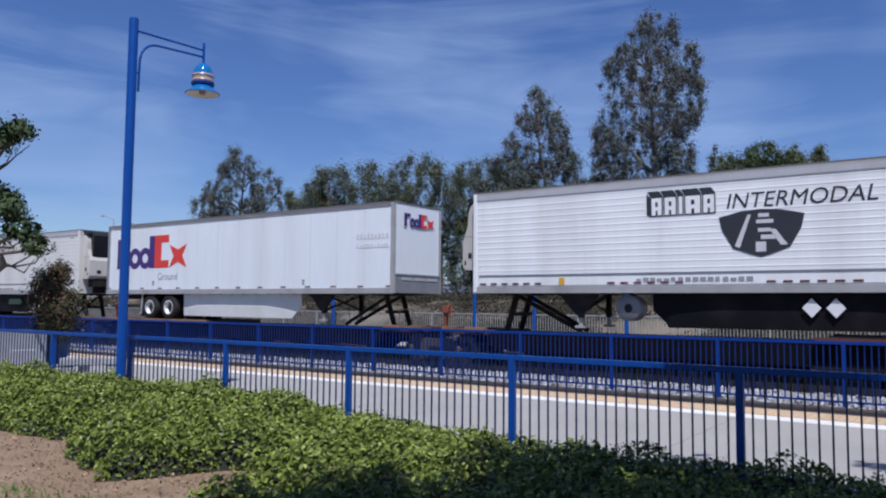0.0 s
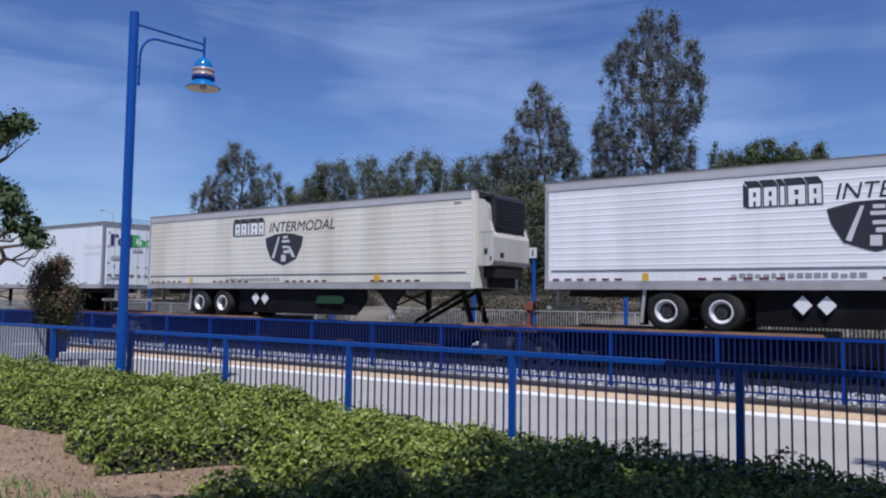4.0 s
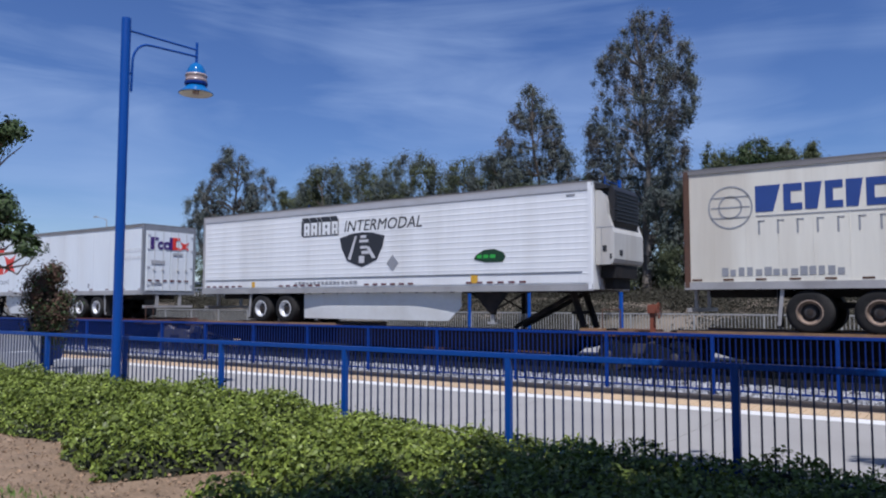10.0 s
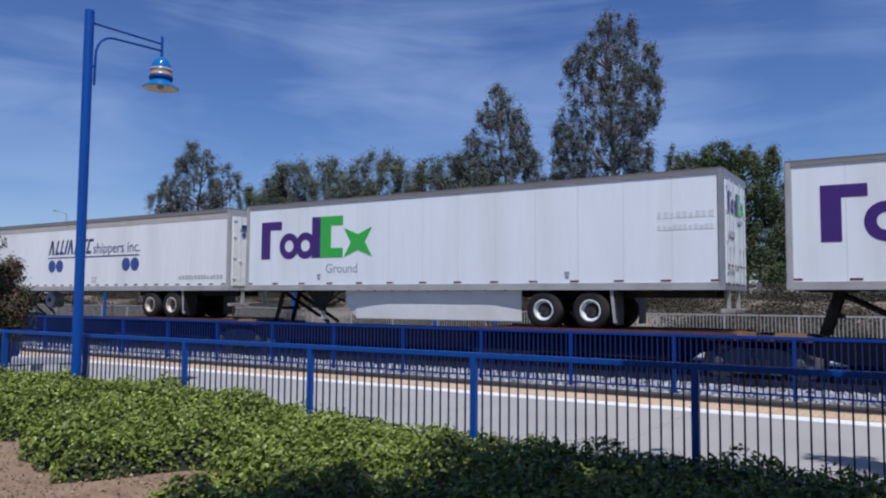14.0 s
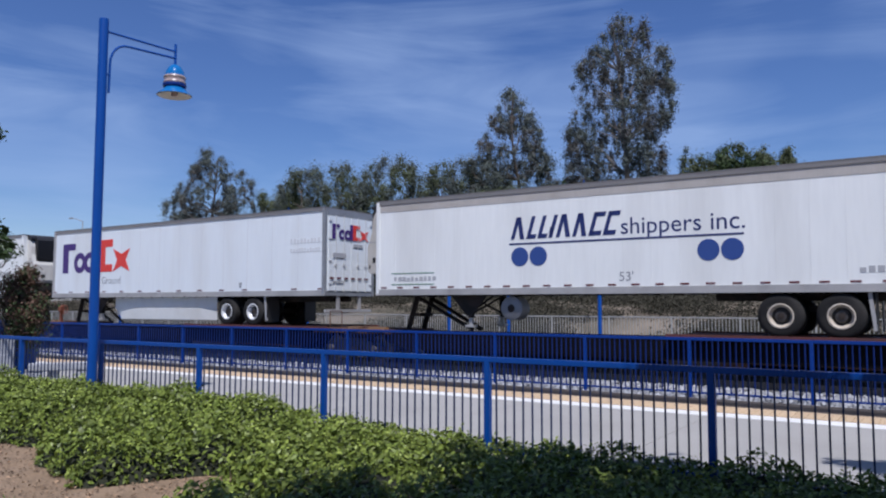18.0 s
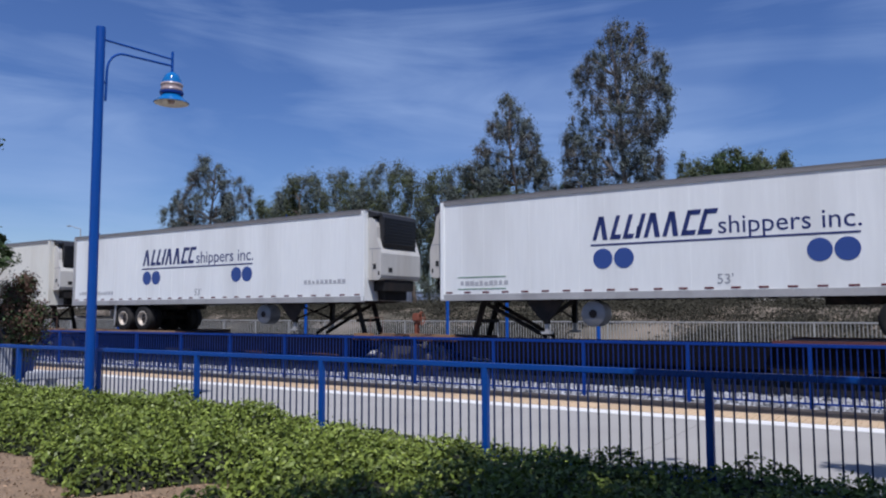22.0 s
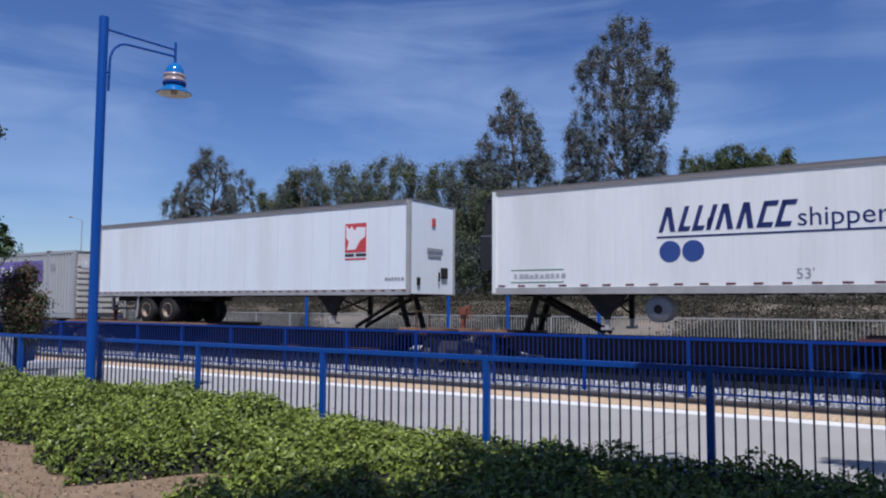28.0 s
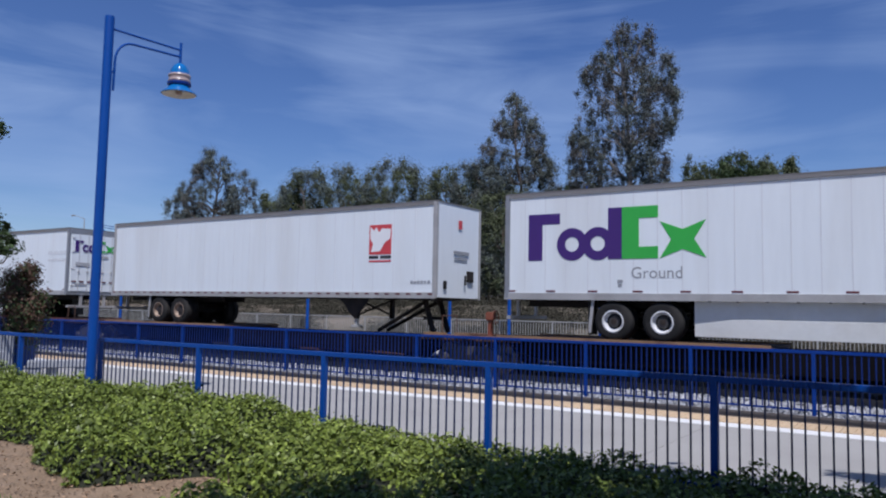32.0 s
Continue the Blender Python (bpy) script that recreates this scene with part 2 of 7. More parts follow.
M_DECK = material("ochre_worn_deck", (0.28, 0.165, 0.085), 0.75, fine=25, coarse=2.2, vary=0.25, dirt=(0.12, 0.06, 0.04), dirt_amount=0.8)
M_OCHRE = material("ochre_timber", (0.29, 0.165, 0.075), 0.7, fine=25, coarse=2.2, vary=0.22, dirt=(0.25, 0.12, 0.06), dirt_amount=0.6)
M_TRUCK = material("truck_casting", (0.075, 0.07, 0.07), 0.75, 0.1, fine=22, vary=0.3, dirt=(0.06, 0.05, 0.045), dirt_amount=0.6)
M_BRIGHT = material("worn_bright_steel", (0.62, 0.62, 0.62), 0.3, 0.9, vary=0.1)
M_TANK = material("dark_reservoir_paint", (0.05, 0.042, 0.04), 0.6, vary=0.15)

M_BLUE = material("blue_painted_steel", (0.006, 0.070, 0.33), 0.4, 0.0, gloss=0.28, fine=30, coarse=2.0, vary=0.10, dirt=(0.02, 0.06, 0.24), dirt_amount=0.4, bump=0.04)
M_BLUE2 = material("dark_blue_painted_steel", (0.005, 0.040, 0.24), 0.45, 0.0, gloss=0.25, fine=30, coarse=2.0, vary=0.12)
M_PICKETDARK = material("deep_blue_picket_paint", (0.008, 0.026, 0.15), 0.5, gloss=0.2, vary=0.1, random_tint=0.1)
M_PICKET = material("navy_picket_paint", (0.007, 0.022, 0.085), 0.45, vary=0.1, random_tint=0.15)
M_LAMPBLUE = material("bright_blue_enamel", (0.012, 0.15, 0.42), 0.12, 0.0, vary=0.05)
M_COPPER = material("weathered_pinkish_glass", (0.40, 0.31, 0.29), 0.3, vary=0.1)
M_LAMPIN = material("reflector_inside", (0.62, 0.57, 0.48), 0.4, vary=0.08)
M_GALV = material("galvanised_rail", (0.43, 0.435, 0.43), 0.5, 0.3, vary=0.12)
M_CONCRETE = material("platform_concrete", (0.35, 0.335, 0.31), 0.85, fine=55, coarse=0.8, vary=0.08, bump=0.12, bump_scale=90, dirt=(0.26, 0.245, 0.225), dirt_amount=0.5)
M_PLANTER = material("planter_concrete", (0.40, 0.41, 0.43), 0.85, fine=30, vary=0.1, bump=0.2)
M_TACTILE = material("yellow_tactile_tile", (0.56, 0.41, 0.25), 0.7, fine=30, coarse=1.2, vary=0.12, random_tint=0.08, dirt=(0.40, 0.25, 0.12), dirt_amount=0.4)
M_LINE = material("white_line_paint", (0.74, 0.73, 0.70), 0.7, fine=25, coarse=2, vary=0.08, dirt=(0.5, 0.48, 0.46), dirt_amount=0.5)
M_EDGE = material("platform_edge_dark", (0.10, 0.07, 0.055), 0.85, vary=0.2)
M_BALLAST = material("ballast_stone", (0.235, 0.24, 0.255), 0.9, fine=9, coarse=1.4, vary=0.30, bump=1.0, bump_scale=14, dirt=(0.13, 0.12, 0.12), dirt_amount=0.6)
# near-black trackbed: the shade under the train put into its colour
M_BEDSHADE = material("train_shaded_trackbed", (0.075, 0.07, 0.068), 0.9, fine=9, coarse=1.4, vary=0.3, bump=1.0, bump_scale=14)
M_STONE = material("ballast_pebble", (0.34, 0.345, 0.36), 0.9, vary=0.2, island=0.5)
M_RAIL = material("rail_steel", (0.19, 0.165, 0.15), 0.5, 0.5, vary=0.2)
M_TIE = material("concrete_sleeper", (0.36, 0.35, 0.34), 0.9, vary=0.15)
M_SOIL = material("dry_brown_soil", (0.25, 0.172, 0.104), 0.95, fine=28, coarse=2.6, vary=0.32, bump=1.0, bump_scale=30, dirt=(0.30, 0.22, 0.15), dirt_amount=0.5)
M_LITTER = material("dry_straw_litter", (0.25, 0.165, 0.10), 0.9, vary=0.1, island=0.7)
M_SCRUB = material("dry_brown_scrub", (0.05, 0.047, 0.034), 0.85, gloss=0.1, vary=0.2, island=0.5)
M_BANK = material("dry_bank_earth", (0.215, 0.175, 0.13), 0.95, fine=6, coarse=0.35, vary=0.22, bump=0.5, bump_scale=5, dirt=(0.06, 0.055, 0.035), dirt_amount=0.85, dirt_edge=(0.42, 0.62))
M_ROADM = material("pale_road", (0.30, 0.29, 0.285), 0.9, fine=8, coarse=0.3, vary=0.1)
M_LEAF = material("ground_cover_leaf", (0.116, 0.154, 0.025), 0.45, gloss=0.22, vary=0.1, island=0.45, fine=3, coarse=0.7)
M_LEAFNEW = material("young_leaf", (0.21, 0.26, 0.045), 0.45, gloss=0.3, vary=0.1, island=0.4)
M_HULL = material("shrub_gap_shade", (0.014, 0.017, 0.006), 0.9, fine=30, vary=0.3)
M_GRASS = material("lawn_blades", (0.11, 0.19, 0.03), 0.6, vary=0.1, island=0.4)
M_EUC = material("eucalyptus_leaf", (0.130, 0.150, 0.134), 0.8, gloss=0.06, vary=0.15, island=0.18, fine=1.5, coarse=0.35)
M_EUCBROWN = material("brownish_eucalyptus_leaf", (0.140, 0.136, 0.124), 0.8, gloss=0.06, vary=0.15, island=0.18, fine=1.5, coarse=0.35)
M_PEPPER = material("pepper_tree_leaf", (0.114, 0.132, 0.070), 0.7, gloss=0.08, vary=0.15, island=0.22, fine=1.5, coarse=0.35)
M_DARKLEAF = material("dark_green_leaf", (0.05, 0.08, 0.026), 0.6, gloss=0.25, vary=0.15, island=0.5)
M_PHOTINIA = material("reddish_bronze_leaf", (0.098, 0.056, 0.038), 0.6, gloss=0.2, vary=0.15, island=0.35)
M_BARK = material("grey_brown_bark", (0.135, 0.105, 0.082), 0.9, fine=9, coarse=1.5, vary=0.3, bump=0.5, bump_scale=12, stretch=(1, 1, 0.3))
M_PALEBARK = material("pale_eucalyptus_bark", (0.27, 0.24, 0.21), 0.8, fine=5, coarse=0.9, vary=0.25, dirt=(0.2, 0.15, 0.11), dirt_amount=0.7, stretch=(1, 1, 0.35))
M_HILL = material("hazy_far_hill", (0.26, 0.31, 0.42), 1.0, fine=0.01, coarse=0.002, vary=0.05, gloss=0.0)
M_CYAN = material("pale_cyan_plate", (0.22, 0.45, 0.46), 0.5, vary=0.1)
M_TANKEND = material("grey_tank_metal", (0.25, 0.26, 0.285), 0.5, 0.2, vary=0.15, dirt=(0.1, 0.09, 0.08), dirt_amount=0.5)
M_BANNER = material("white_banner", (0.7, 0.7, 0.66), 0.7, vary=0.08)


# ---------------------------------------------------------------- mesh helpers
class Shape:
    """Gathers plain solids and turns them into one mesh."""

    def __init__(self):
        self.v, self.f = [], []

    def add(self, verts, faces):
        k = len(self.v)
        self.v.extend(verts)
        self.f.extend([tuple(i + k for i in f) for f in faces])
        return self

    def box(self, x0, x1, y0, y1, z0, z1):
        x0, x1 = sorted((x0, x1))
        y0, y1 = sorted((y0, y1))
        z0, z1 = sorted((z0, z1))
        return self.add([(x0, y0, z0), (x1, y0, z0), (x1, y1, z0), (x0, y1, z0), (x0, y0, z1), (x1, y0, z1), (x1, y1, z1), (x0, y1, z1)],
                        [(0, 3, 2, 1), (4, 5, 6, 7), (0, 1, 5, 4), (1, 2, 6, 5), (2, 3, 7, 6), (3, 0, 4, 7)])

    def soft(self, x0, x1, y0, y1, z0, z1, b=0.01):
        """A box with chamfered edges."""
        bm = bmesh.new()
        bmesh.ops.create_cube(bm, size=1)
        for q in bm.verts:
            q.co = Vector(((x0 + x1) / 2 + q.co.x * abs(x1 - x0), (y0 + y1) / 2 + q.co.y * abs(y1 - y0), (z0 + z1) / 2 + q.co.z * abs(z1 - z0)))
        bmesh.ops.bevel(bm, geom=bm.edges[:], offset=b, segments=2, affect="EDGES")
        bm.verts.index_update()
        self.add([tuple(q.co) for q in bm.verts], [tuple(q.index for q in f.verts) for f in bm.faces])
        bm.free()
        return self

    def prism(self, poly, axis, a, b):
        """A polygon (two coordinates a point) drawn out along an axis from a to b."""
        def at(p, w):
            return (w, p[0], p[1]) if axis == 0 else (p[0], w, p[1]) if axis == 1 else (p[0], p[1], w)
        n = len(poly)
        return self.add([at(p, a) for p in poly] + [at(p, b) for p in poly],
                        [tuple(range(n)), tuple(range(2 * n - 1, n - 1, -1))] + [(i, (i + 1) % n, n + (i + 1) % n, n + i) for i in range(n)])

    def tube(self, p, q, r, r2=None, n=10):
        p, q = Vector(p), Vector(q)
        r2 = r if r2 is None else r2
        turn = (q - p).to_track_quat("Z", "Y").to_matrix()
        ring = [(math.cos(2 * math.pi * i / n), math.sin(2 * math.pi * i / n)) for i in range(n)]
        verts = [tuple(p + turn @ Vector((c * r, s * r, 0))) for c, s in ring] + [tuple(q + turn @ Vector((c * r2, s * r2, 0))) for c, s in ring]
        return self.add(verts, [tuple(range(n - 1, -1, -1)), tuple(range(n, 2 * n))] + [(i, (i + 1) % n, n + (i + 1) % n, n + i) for i in range(n)])

    def bar(self, p, q, w):
        """A square bar from p to q."""
        return self.tube(p, q, w * 0.7071, n=4)

    def lathe(self, profile, axis=2, centre=(0, 0, 0), n=20):
        """A profile of (radius, along) turned round an axis."""
        verts, faces, m = [], [], len(profile)
        for i in range(n):
            c, s = math.cos(2 * math.pi * i / n), math.sin(2 * math.pi * i / n)
            for r, h in profile:
                p = (r * c, r * s, h) if axis == 2 else (r * c, h, r * s) if axis == 1 else (h, r * c, r * s)
                verts.append(tuple(p[k] + centre[k] for k in range(3)))
        for i in range(n):
            for j in range(m - 1):
                faces.append((i * m + j, ((i + 1) % n) * m + j, ((i + 1) % n) * m + j + 1, i * m + j + 1))
        return self.add(verts, faces)

    def mesh(self, name, mat, smooth=False):
        me = bpy.data.meshes.new(name)
        me.from_pydata(self.v, [], self.f)
        bm = bmesh.new()
        bm.from_mesh(me)
        bmesh.ops.recalc_face_normals(bm, faces=bm.faces[:])
        bm.to_mesh(me)
        bm.free()
        me.materials.append(mat)
        if smooth:
            me.shade_smooth()
            me.set_sharp_from_angle(angle=radians(40))
        return me


STORE = {}


def stored(key, make):
    if key not in STORE:
        STORE[key] = make()
    return STORE[key]


def part(name, me, parent, m=None, label=""):
    """One mesh object under a thing or under a part."""
    ob = new(name, me)
    ob.parent = parent
    if m is not None:
        ob.matrix_basis = m
    if label:
        ob["label"] = label
    if name == "lettering":
        ob["kind"] = "stuff"
    return ob


def thing(name, label, category, m=None, group="", kind="", data=None):
    ob = new(name, data)
    if m is not None:
        ob.matrix_basis = m
    return tagged(ob, label, category, group, kind)


def words(text, size, mat, shear=0.0, extrude=0.002):
    """Lettering in the built-in font as a mesh: it stands in the x-z plane, faces -y, its lower left at the origin."""
    def make():
        c = bpy.data.curves.new("lettering", "FONT")
        c.body, c.size, c.extrude, c.shear, c.resolution_u = text, size, extrude, shear, 3
        ob = bpy.data.objects.new("lettering", c)
        scene.collection.objects.link(ob)
        me = bpy.data.meshes.new_from_object(ob.evaluated_get(bpy.context.evaluated_depsgraph_get()))
        bpy.data.objects.remove(ob)
        me.transform(Matrix.Rotation(radians(90), 4, "X"))
        me.materials.clear()
        me.materials.append(mat)
        return me
    return stored(("words", text, size, mat.name, shear), make)


# ---------------------------------------------------------------- plan, in metres (x along the tracks, y away from the eye, platform top at z = 0)
FENCE_Y, LAMP_Y, EDGE_Y, MID_FENCE_Y = 7.435, 7.06, 13.1, 17.15
TRACK1_Y, TRACK2_Y, FAR_EDGE_Y, FAR_FENCE_Y = 14.73, 20.29, 22.37, 28.6
RAIL_Z, BALLAST_Z, DECK_Z = -0.18, -0.40, 0.89


# ---------------------------------------------------------------- ground
def ground_height(x, y):
    """One sheet: lawn bed, track trench, far bank with the road on it."""
    line = [(-3000, 0), (7.0, 0), (12.95, -0.02), (13.07, -0.46), (22.4, -0.46), (22.52, -0.02), (29.2, -0.02), (31.0, 0.25), (38.0, 1.75), (46.0, 2.1), (62, 2.2), (3500, 2.6)]
    for (a, za), (b, zb) in zip(line, line[1:]):
        if y <= b:
            z = za + (zb - za) * (y - a) / (b - a)
            break
    if 29.2 < y < 70:
        z += 0.35 * noise.noise(Vector((x * 0.11, y * 0.2, 3.0))) * min(1, (y - 29.2) / 3)
    return z - 0.012


def make_ground():
    xs = [-3000, -1200, -700] + [-400 + 20 * i for i in range(15)] + [-110 + 2.0 * i for i in range(66)] + [40, 80, 160, 320, 700, 1200, 3000]
    ys = [-3000, -800, -200, -60, -20, -8, 0, 2, 4, 6, 7.0, 9.8, 12.95, 13.07, 17, 22.4, 22.52, 26, 29.2] + [30 + i for i in range(0, 18)] + [50, 54, 58, 62, 70, 90, 140, 300, 900, 3500]
    verts = [(x, y, ground_height(x, y)) for y in ys for x in xs]
    w = len(xs)
    faces = [(j * w + i, j * w + i + 1, (j + 1) * w + i + 1, (j + 1) * w + i) for j in range(len(ys) - 1) for i in range(w - 1)]
    me = bpy.data.meshes.new("ground")
    me.from_pydata(verts, [], faces)
    me.materials.append(M_BANK)
    me.materials.append(M_SOIL)
    me.polygons.foreach_set("material_index", [1 if ys[i // (w - 1)] < 7 else 0 for i in range(len(faces))])
    me.shade_smooth()
    thing("ground", "dry brown earth with a low bank beyond the tracks", "ground", kind="structure", data=me)


make_ground()
far_hill = Shape()
for k in range(26):
    a, b = radians(-30 + 5 * k), radians(-25 + 5 * k)
    h0, h1 = 70 + 45 * noise.noise(Vector((k * 0.6, 0, 0))), 70 + 45 * noise.noise(Vector((k * 0.6 + 0.6, 0, 0)))
    p, q = (-2600 * math.sin(a), 2600 * math.cos(a)), (-2600 * math.sin(b), 2600 * math.cos(b))
    far_hill.add([(p[0], p[1], -5), (q[0], q[1], -5), (q[0], q[1], h1), (p[0], p[1], h0)], [(0, 1, 2, 3)])
thing("backdrop", "hazy blue mountain ridge far beyond the road", "mountain", kind="structure", data=far_hill.mesh("backdrop", M_HILL))

# the road on the far bank, with kerb and guard rails
road = thing("road", "pale asphalt road along the bank behind the trees", "road", kind="structure",
             data=Shape().box(-400, 400, 49.5, 57.5, 1.9, 2.42).mesh("road", M_ROADM))
part("kerb", Shape().box(-400, 400, 49.2, 49.5, 1.9, 2.56).mesh("kerb", M_LINE), road, label="pale concrete kerb")
guard = thing("guard_rail", "galvanised guard rail along the road", "guard rail")
part("beam", Shape().box(-120, 60, 48.6, 48.66, 3.0, 3.12).box(-120, 60, 48.6, 48.66, 2.66, 2.76).mesh("beam", M_GALV), guard)
guard_post = Shape().box(-0.05, 0.05, 48.66, 48.76, 1.9, 3.16).mesh("post", M_GALV)
for k in range(60):
    part("post", guard_post, guard, pose(-120 + 3 * k, 0, 0))


# ---------------------------------------------------------------- platforms and tracks
def platform(name, y0, y1, line_y, tile_y, edge_y, label):
    ob = thing(name, label, "platform", kind="structure", data=Shape().box(-320, 260, y0, y1, -0.5, -0.006).mesh(name, M_CONCRETE))
    slab = Shape().soft(0.003, 2.997, y0 + 0.006, min(line_y) - 0.01, -0.05, 0.0, 0.003).mesh("slab", M_CONCRETE)
    for k in range(34):
        part("slab", slab, ob, pose(-84 + 3 * k, 0, 0.0))
    part("white_line", Shape().box(-320, 260, line_y[0], line_y[1], -0.004, 0.003).mesh("white_line", M_LINE), ob, label="worn white painted line")
    part("edge", Shape().box(-320, 260, edge_y[0], edge_y[1], -0.1, -0.001).mesh("edge", M_EDGE), ob, label="dark rubber platform edge")

    def tile():
        s = Shape().soft(0.004, 0.606, tile_y[0], tile_y[1], -0.02, 0.006, 0.004)
        for i in range(5):
            for j in range(5):
                s.box(0.06 + i * 0.11, 0.085 + i * 0.11, tile_y[0] + 0.06 + j * 0.11, tile_y[0] + 0.085 + j * 0.11, 0.004, 0.011)
        return s.mesh("tile", M_TACTILE)
    me = tile()
    for k in range(120):
        part("tile", me, ob, pose(-66 + 0.61 * k, 0, 0))
    part("tile_strip", Shape().box(-320, -66, tile_y[0], tile_y[1], -0.02, 0.006).box(7.2, 260, tile_y[0], tile_y[1], -0.02, 0.006).mesh("tile_strip", M_TACTILE), ob)
    return ob


platform("platform_near", 7.2, 13.1, (11.78, 12.2), (12.24, 12.96), (12.96, 13.1), "grey concrete station platform with a yellow tactile strip")
platform("platform_far", 22.37, 29.0, (23.2, 23.5), (22.52, 23.14), (22.37, 22.52), "far concrete station platform with a tactile strip")
part("side_wall", Shape().box(-320, 260, 22.35, 22.37, -0.5, -0.1).mesh("side_wall", M_EDGE), bpy.data.objects["platform_far"], label="dark platform side")


def make_ballast():
    rng = np.random.default_rng(5)
    xs, ys = np.arange(-120, 40.1, 0.5), np.arange(13.12, 22.36, 0.24)
    gx, gy = np.meshgrid(xs, ys)
    gz = BALLAST_Z + rng.normal(0, 0.018, gx.shape)
    for cy in (TRACK1_Y, TRACK2_Y):
        gz += 0.08 * np.clip(1.6 - np.abs(gy - cy), 0, 0.5)
    w = len(xs)
    verts = np.stack([gx, gy, gz], -1).reshape(-1, 3).tolist()
    faces = [(j * w + i, j * w + i + 1, (j + 1) * w + i + 1, (j + 1) * w + i) for j in range(len(ys) - 1) for i in range(w - 1)]
    me = bpy.data.meshes.new("ballast")
    me.from_pydata(verts, [], faces)
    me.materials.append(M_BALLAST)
    me.materials.append(M_BEDSHADE)
    # rows past y 19.9 get the painted train shade
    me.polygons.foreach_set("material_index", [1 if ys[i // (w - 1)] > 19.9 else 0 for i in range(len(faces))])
    ob = thing("ballast", "grey crushed stone ballast under the tracks", "ballast", kind="stuff", data=me)
    verts, faces = [], []
    for k in range(11000):
        x, y = rng.uniform(-42, 4), rng.uniform(16.0, 20.0)
        r = rng.uniform(0.03, 0.075)
        b = len(verts)
        pts = rng.normal(0, 1, (5, 3))
        pts = pts / np.linalg.norm(pts, axis=1)[:, None] * r
        z = BALLAST_Z + 0.03
        verts += [(x + r, y, z), (x - r * 0.6, y + r * 0.8, z + pts[1, 2] * 0.4), (x - r * 0.5, y - r * 0.9, z + pts[2, 2] * 0.4), (x + pts[3, 0] * 0.3, y + pts[3, 1] * 0.3, z + r)]
        faces += [(b, b + 1, b + 3), (b + 1, b + 2, b + 3), (b + 2, b, b + 3)]
    me = bpy.data.meshes.new("ballast_stones")
    me.from_pydata(verts, [], faces)
    me.materials.append(M_STONE)
    thing("ballast_stones", "loose grey crushed stones beside the track", "gravel", kind="stuff", data=me)


make_ballast()


def track(name, y):
    ob = thing(name, "railway track with steel rails on concrete sleepers", "railway track", kind="structure")
    for side in (-0.76, 0.76):
        part("rail", Shape().box(-900, 900, y + side - 0.036, y + side + 0.036, RAIL_Z - 0.045, RAIL_Z).box(-900, 900, y + side - 0.012, y + side + 0.012, RAIL_Z - 0.15, RAIL_Z - 0.04)
             .box(-900, 900, y + side - 0.07, y + side + 0.07, RAIL_Z - 0.17, RAIL_Z - 0.15).mesh("rail", M_RAIL), ob)
    # far sleepers share the painted shade colour of the bed
    me = Shape().soft(-0.13, 0.13, y - 1.3, y + 1.3, RAIL_Z - 0.36, RAIL_Z - 0.168, 0.02).mesh("sleeper", M_TIE if y < 17 else M_BEDSHADE)
    for k in range(90):
        part("sleeper", me, ob, pose(-48 + 0.61 * k, 0, 0))


track("track_near", TRACK1_Y)
track("track_far", TRACK2_Y)


# ---------------------------------------------------------------- fences
def fence(name, y, x_post, step, posts, z_base, z_top, gap, mat, label, post_w, picket_w, rail_h, near=300, reach=(-30, 4), low=0.12):
    ob = thing(name, label, "fence")
    lo, hi = x_post + step * posts[0], x_post + step * posts[1]
    post = Shape().soft(-post_w / 2, post_w / 2, -post_w / 2, post_w / 2, z_base, z_top - 0.004, 0.006).mesh("post", mat)
    for k in range(posts[0], posts[1] + 1):
        part("post", post, ob, pose(x_post + step * k, y, 0))
    part("top_rail", Shape().soft(lo, hi, y - 0.032, y + 0.032, z_top - rail_h, z_top, 0.008).mesh("top_rail", mat), ob)
    part("bottom_rail", Shape().soft(lo, hi, y - 0.018, y + 0.018, z_base + low, z_base + low + 0.04, 0.004).mesh("bottom_rail", mat), ob)
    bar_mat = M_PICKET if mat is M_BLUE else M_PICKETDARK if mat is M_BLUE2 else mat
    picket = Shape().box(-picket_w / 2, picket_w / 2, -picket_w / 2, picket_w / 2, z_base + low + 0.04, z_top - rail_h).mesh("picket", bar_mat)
    rest, made = Shape(), 0
    per = round(step / gap)
    for k in range(posts[1] - 1, posts[0] - 1, -1):
        for j in range(1, per):
            x = x_post + step * k + step * j / per
            if reach[0] < x < reach[1] and made < near:
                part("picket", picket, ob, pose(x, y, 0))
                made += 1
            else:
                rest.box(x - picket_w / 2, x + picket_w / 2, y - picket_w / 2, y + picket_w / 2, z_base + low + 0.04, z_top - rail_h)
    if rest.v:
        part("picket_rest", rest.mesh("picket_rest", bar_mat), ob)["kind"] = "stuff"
    return ob


fence("platform_fence", FENCE_Y, -4.28, 2.42, (-14, 4), -0.1, 1.06, 0.11, M_BLUE, "blue painted steel picket fence between shrubs and platform", 0.07, 0.016, 0.06, reach=(-27, 3))
fence("track_fence", MID_FENCE_Y, -12.1, 2.45, (-32, 9), BALLAST_Z, 0.94, 0.125, M_BLUE2, "blue painted steel fence between the two tracks", 0.075, 0.024, 0.07, reach=(-34, 3))
fence("far_fence", FAR_FENCE_Y, -11.0, 2.44, (-32, 12), -0.05, 1.22, 0.12, M_GALV, "pale galvanised railing along the far platform", 0.06, 0.02, 0.05, near=260, reach=(-28, 4))


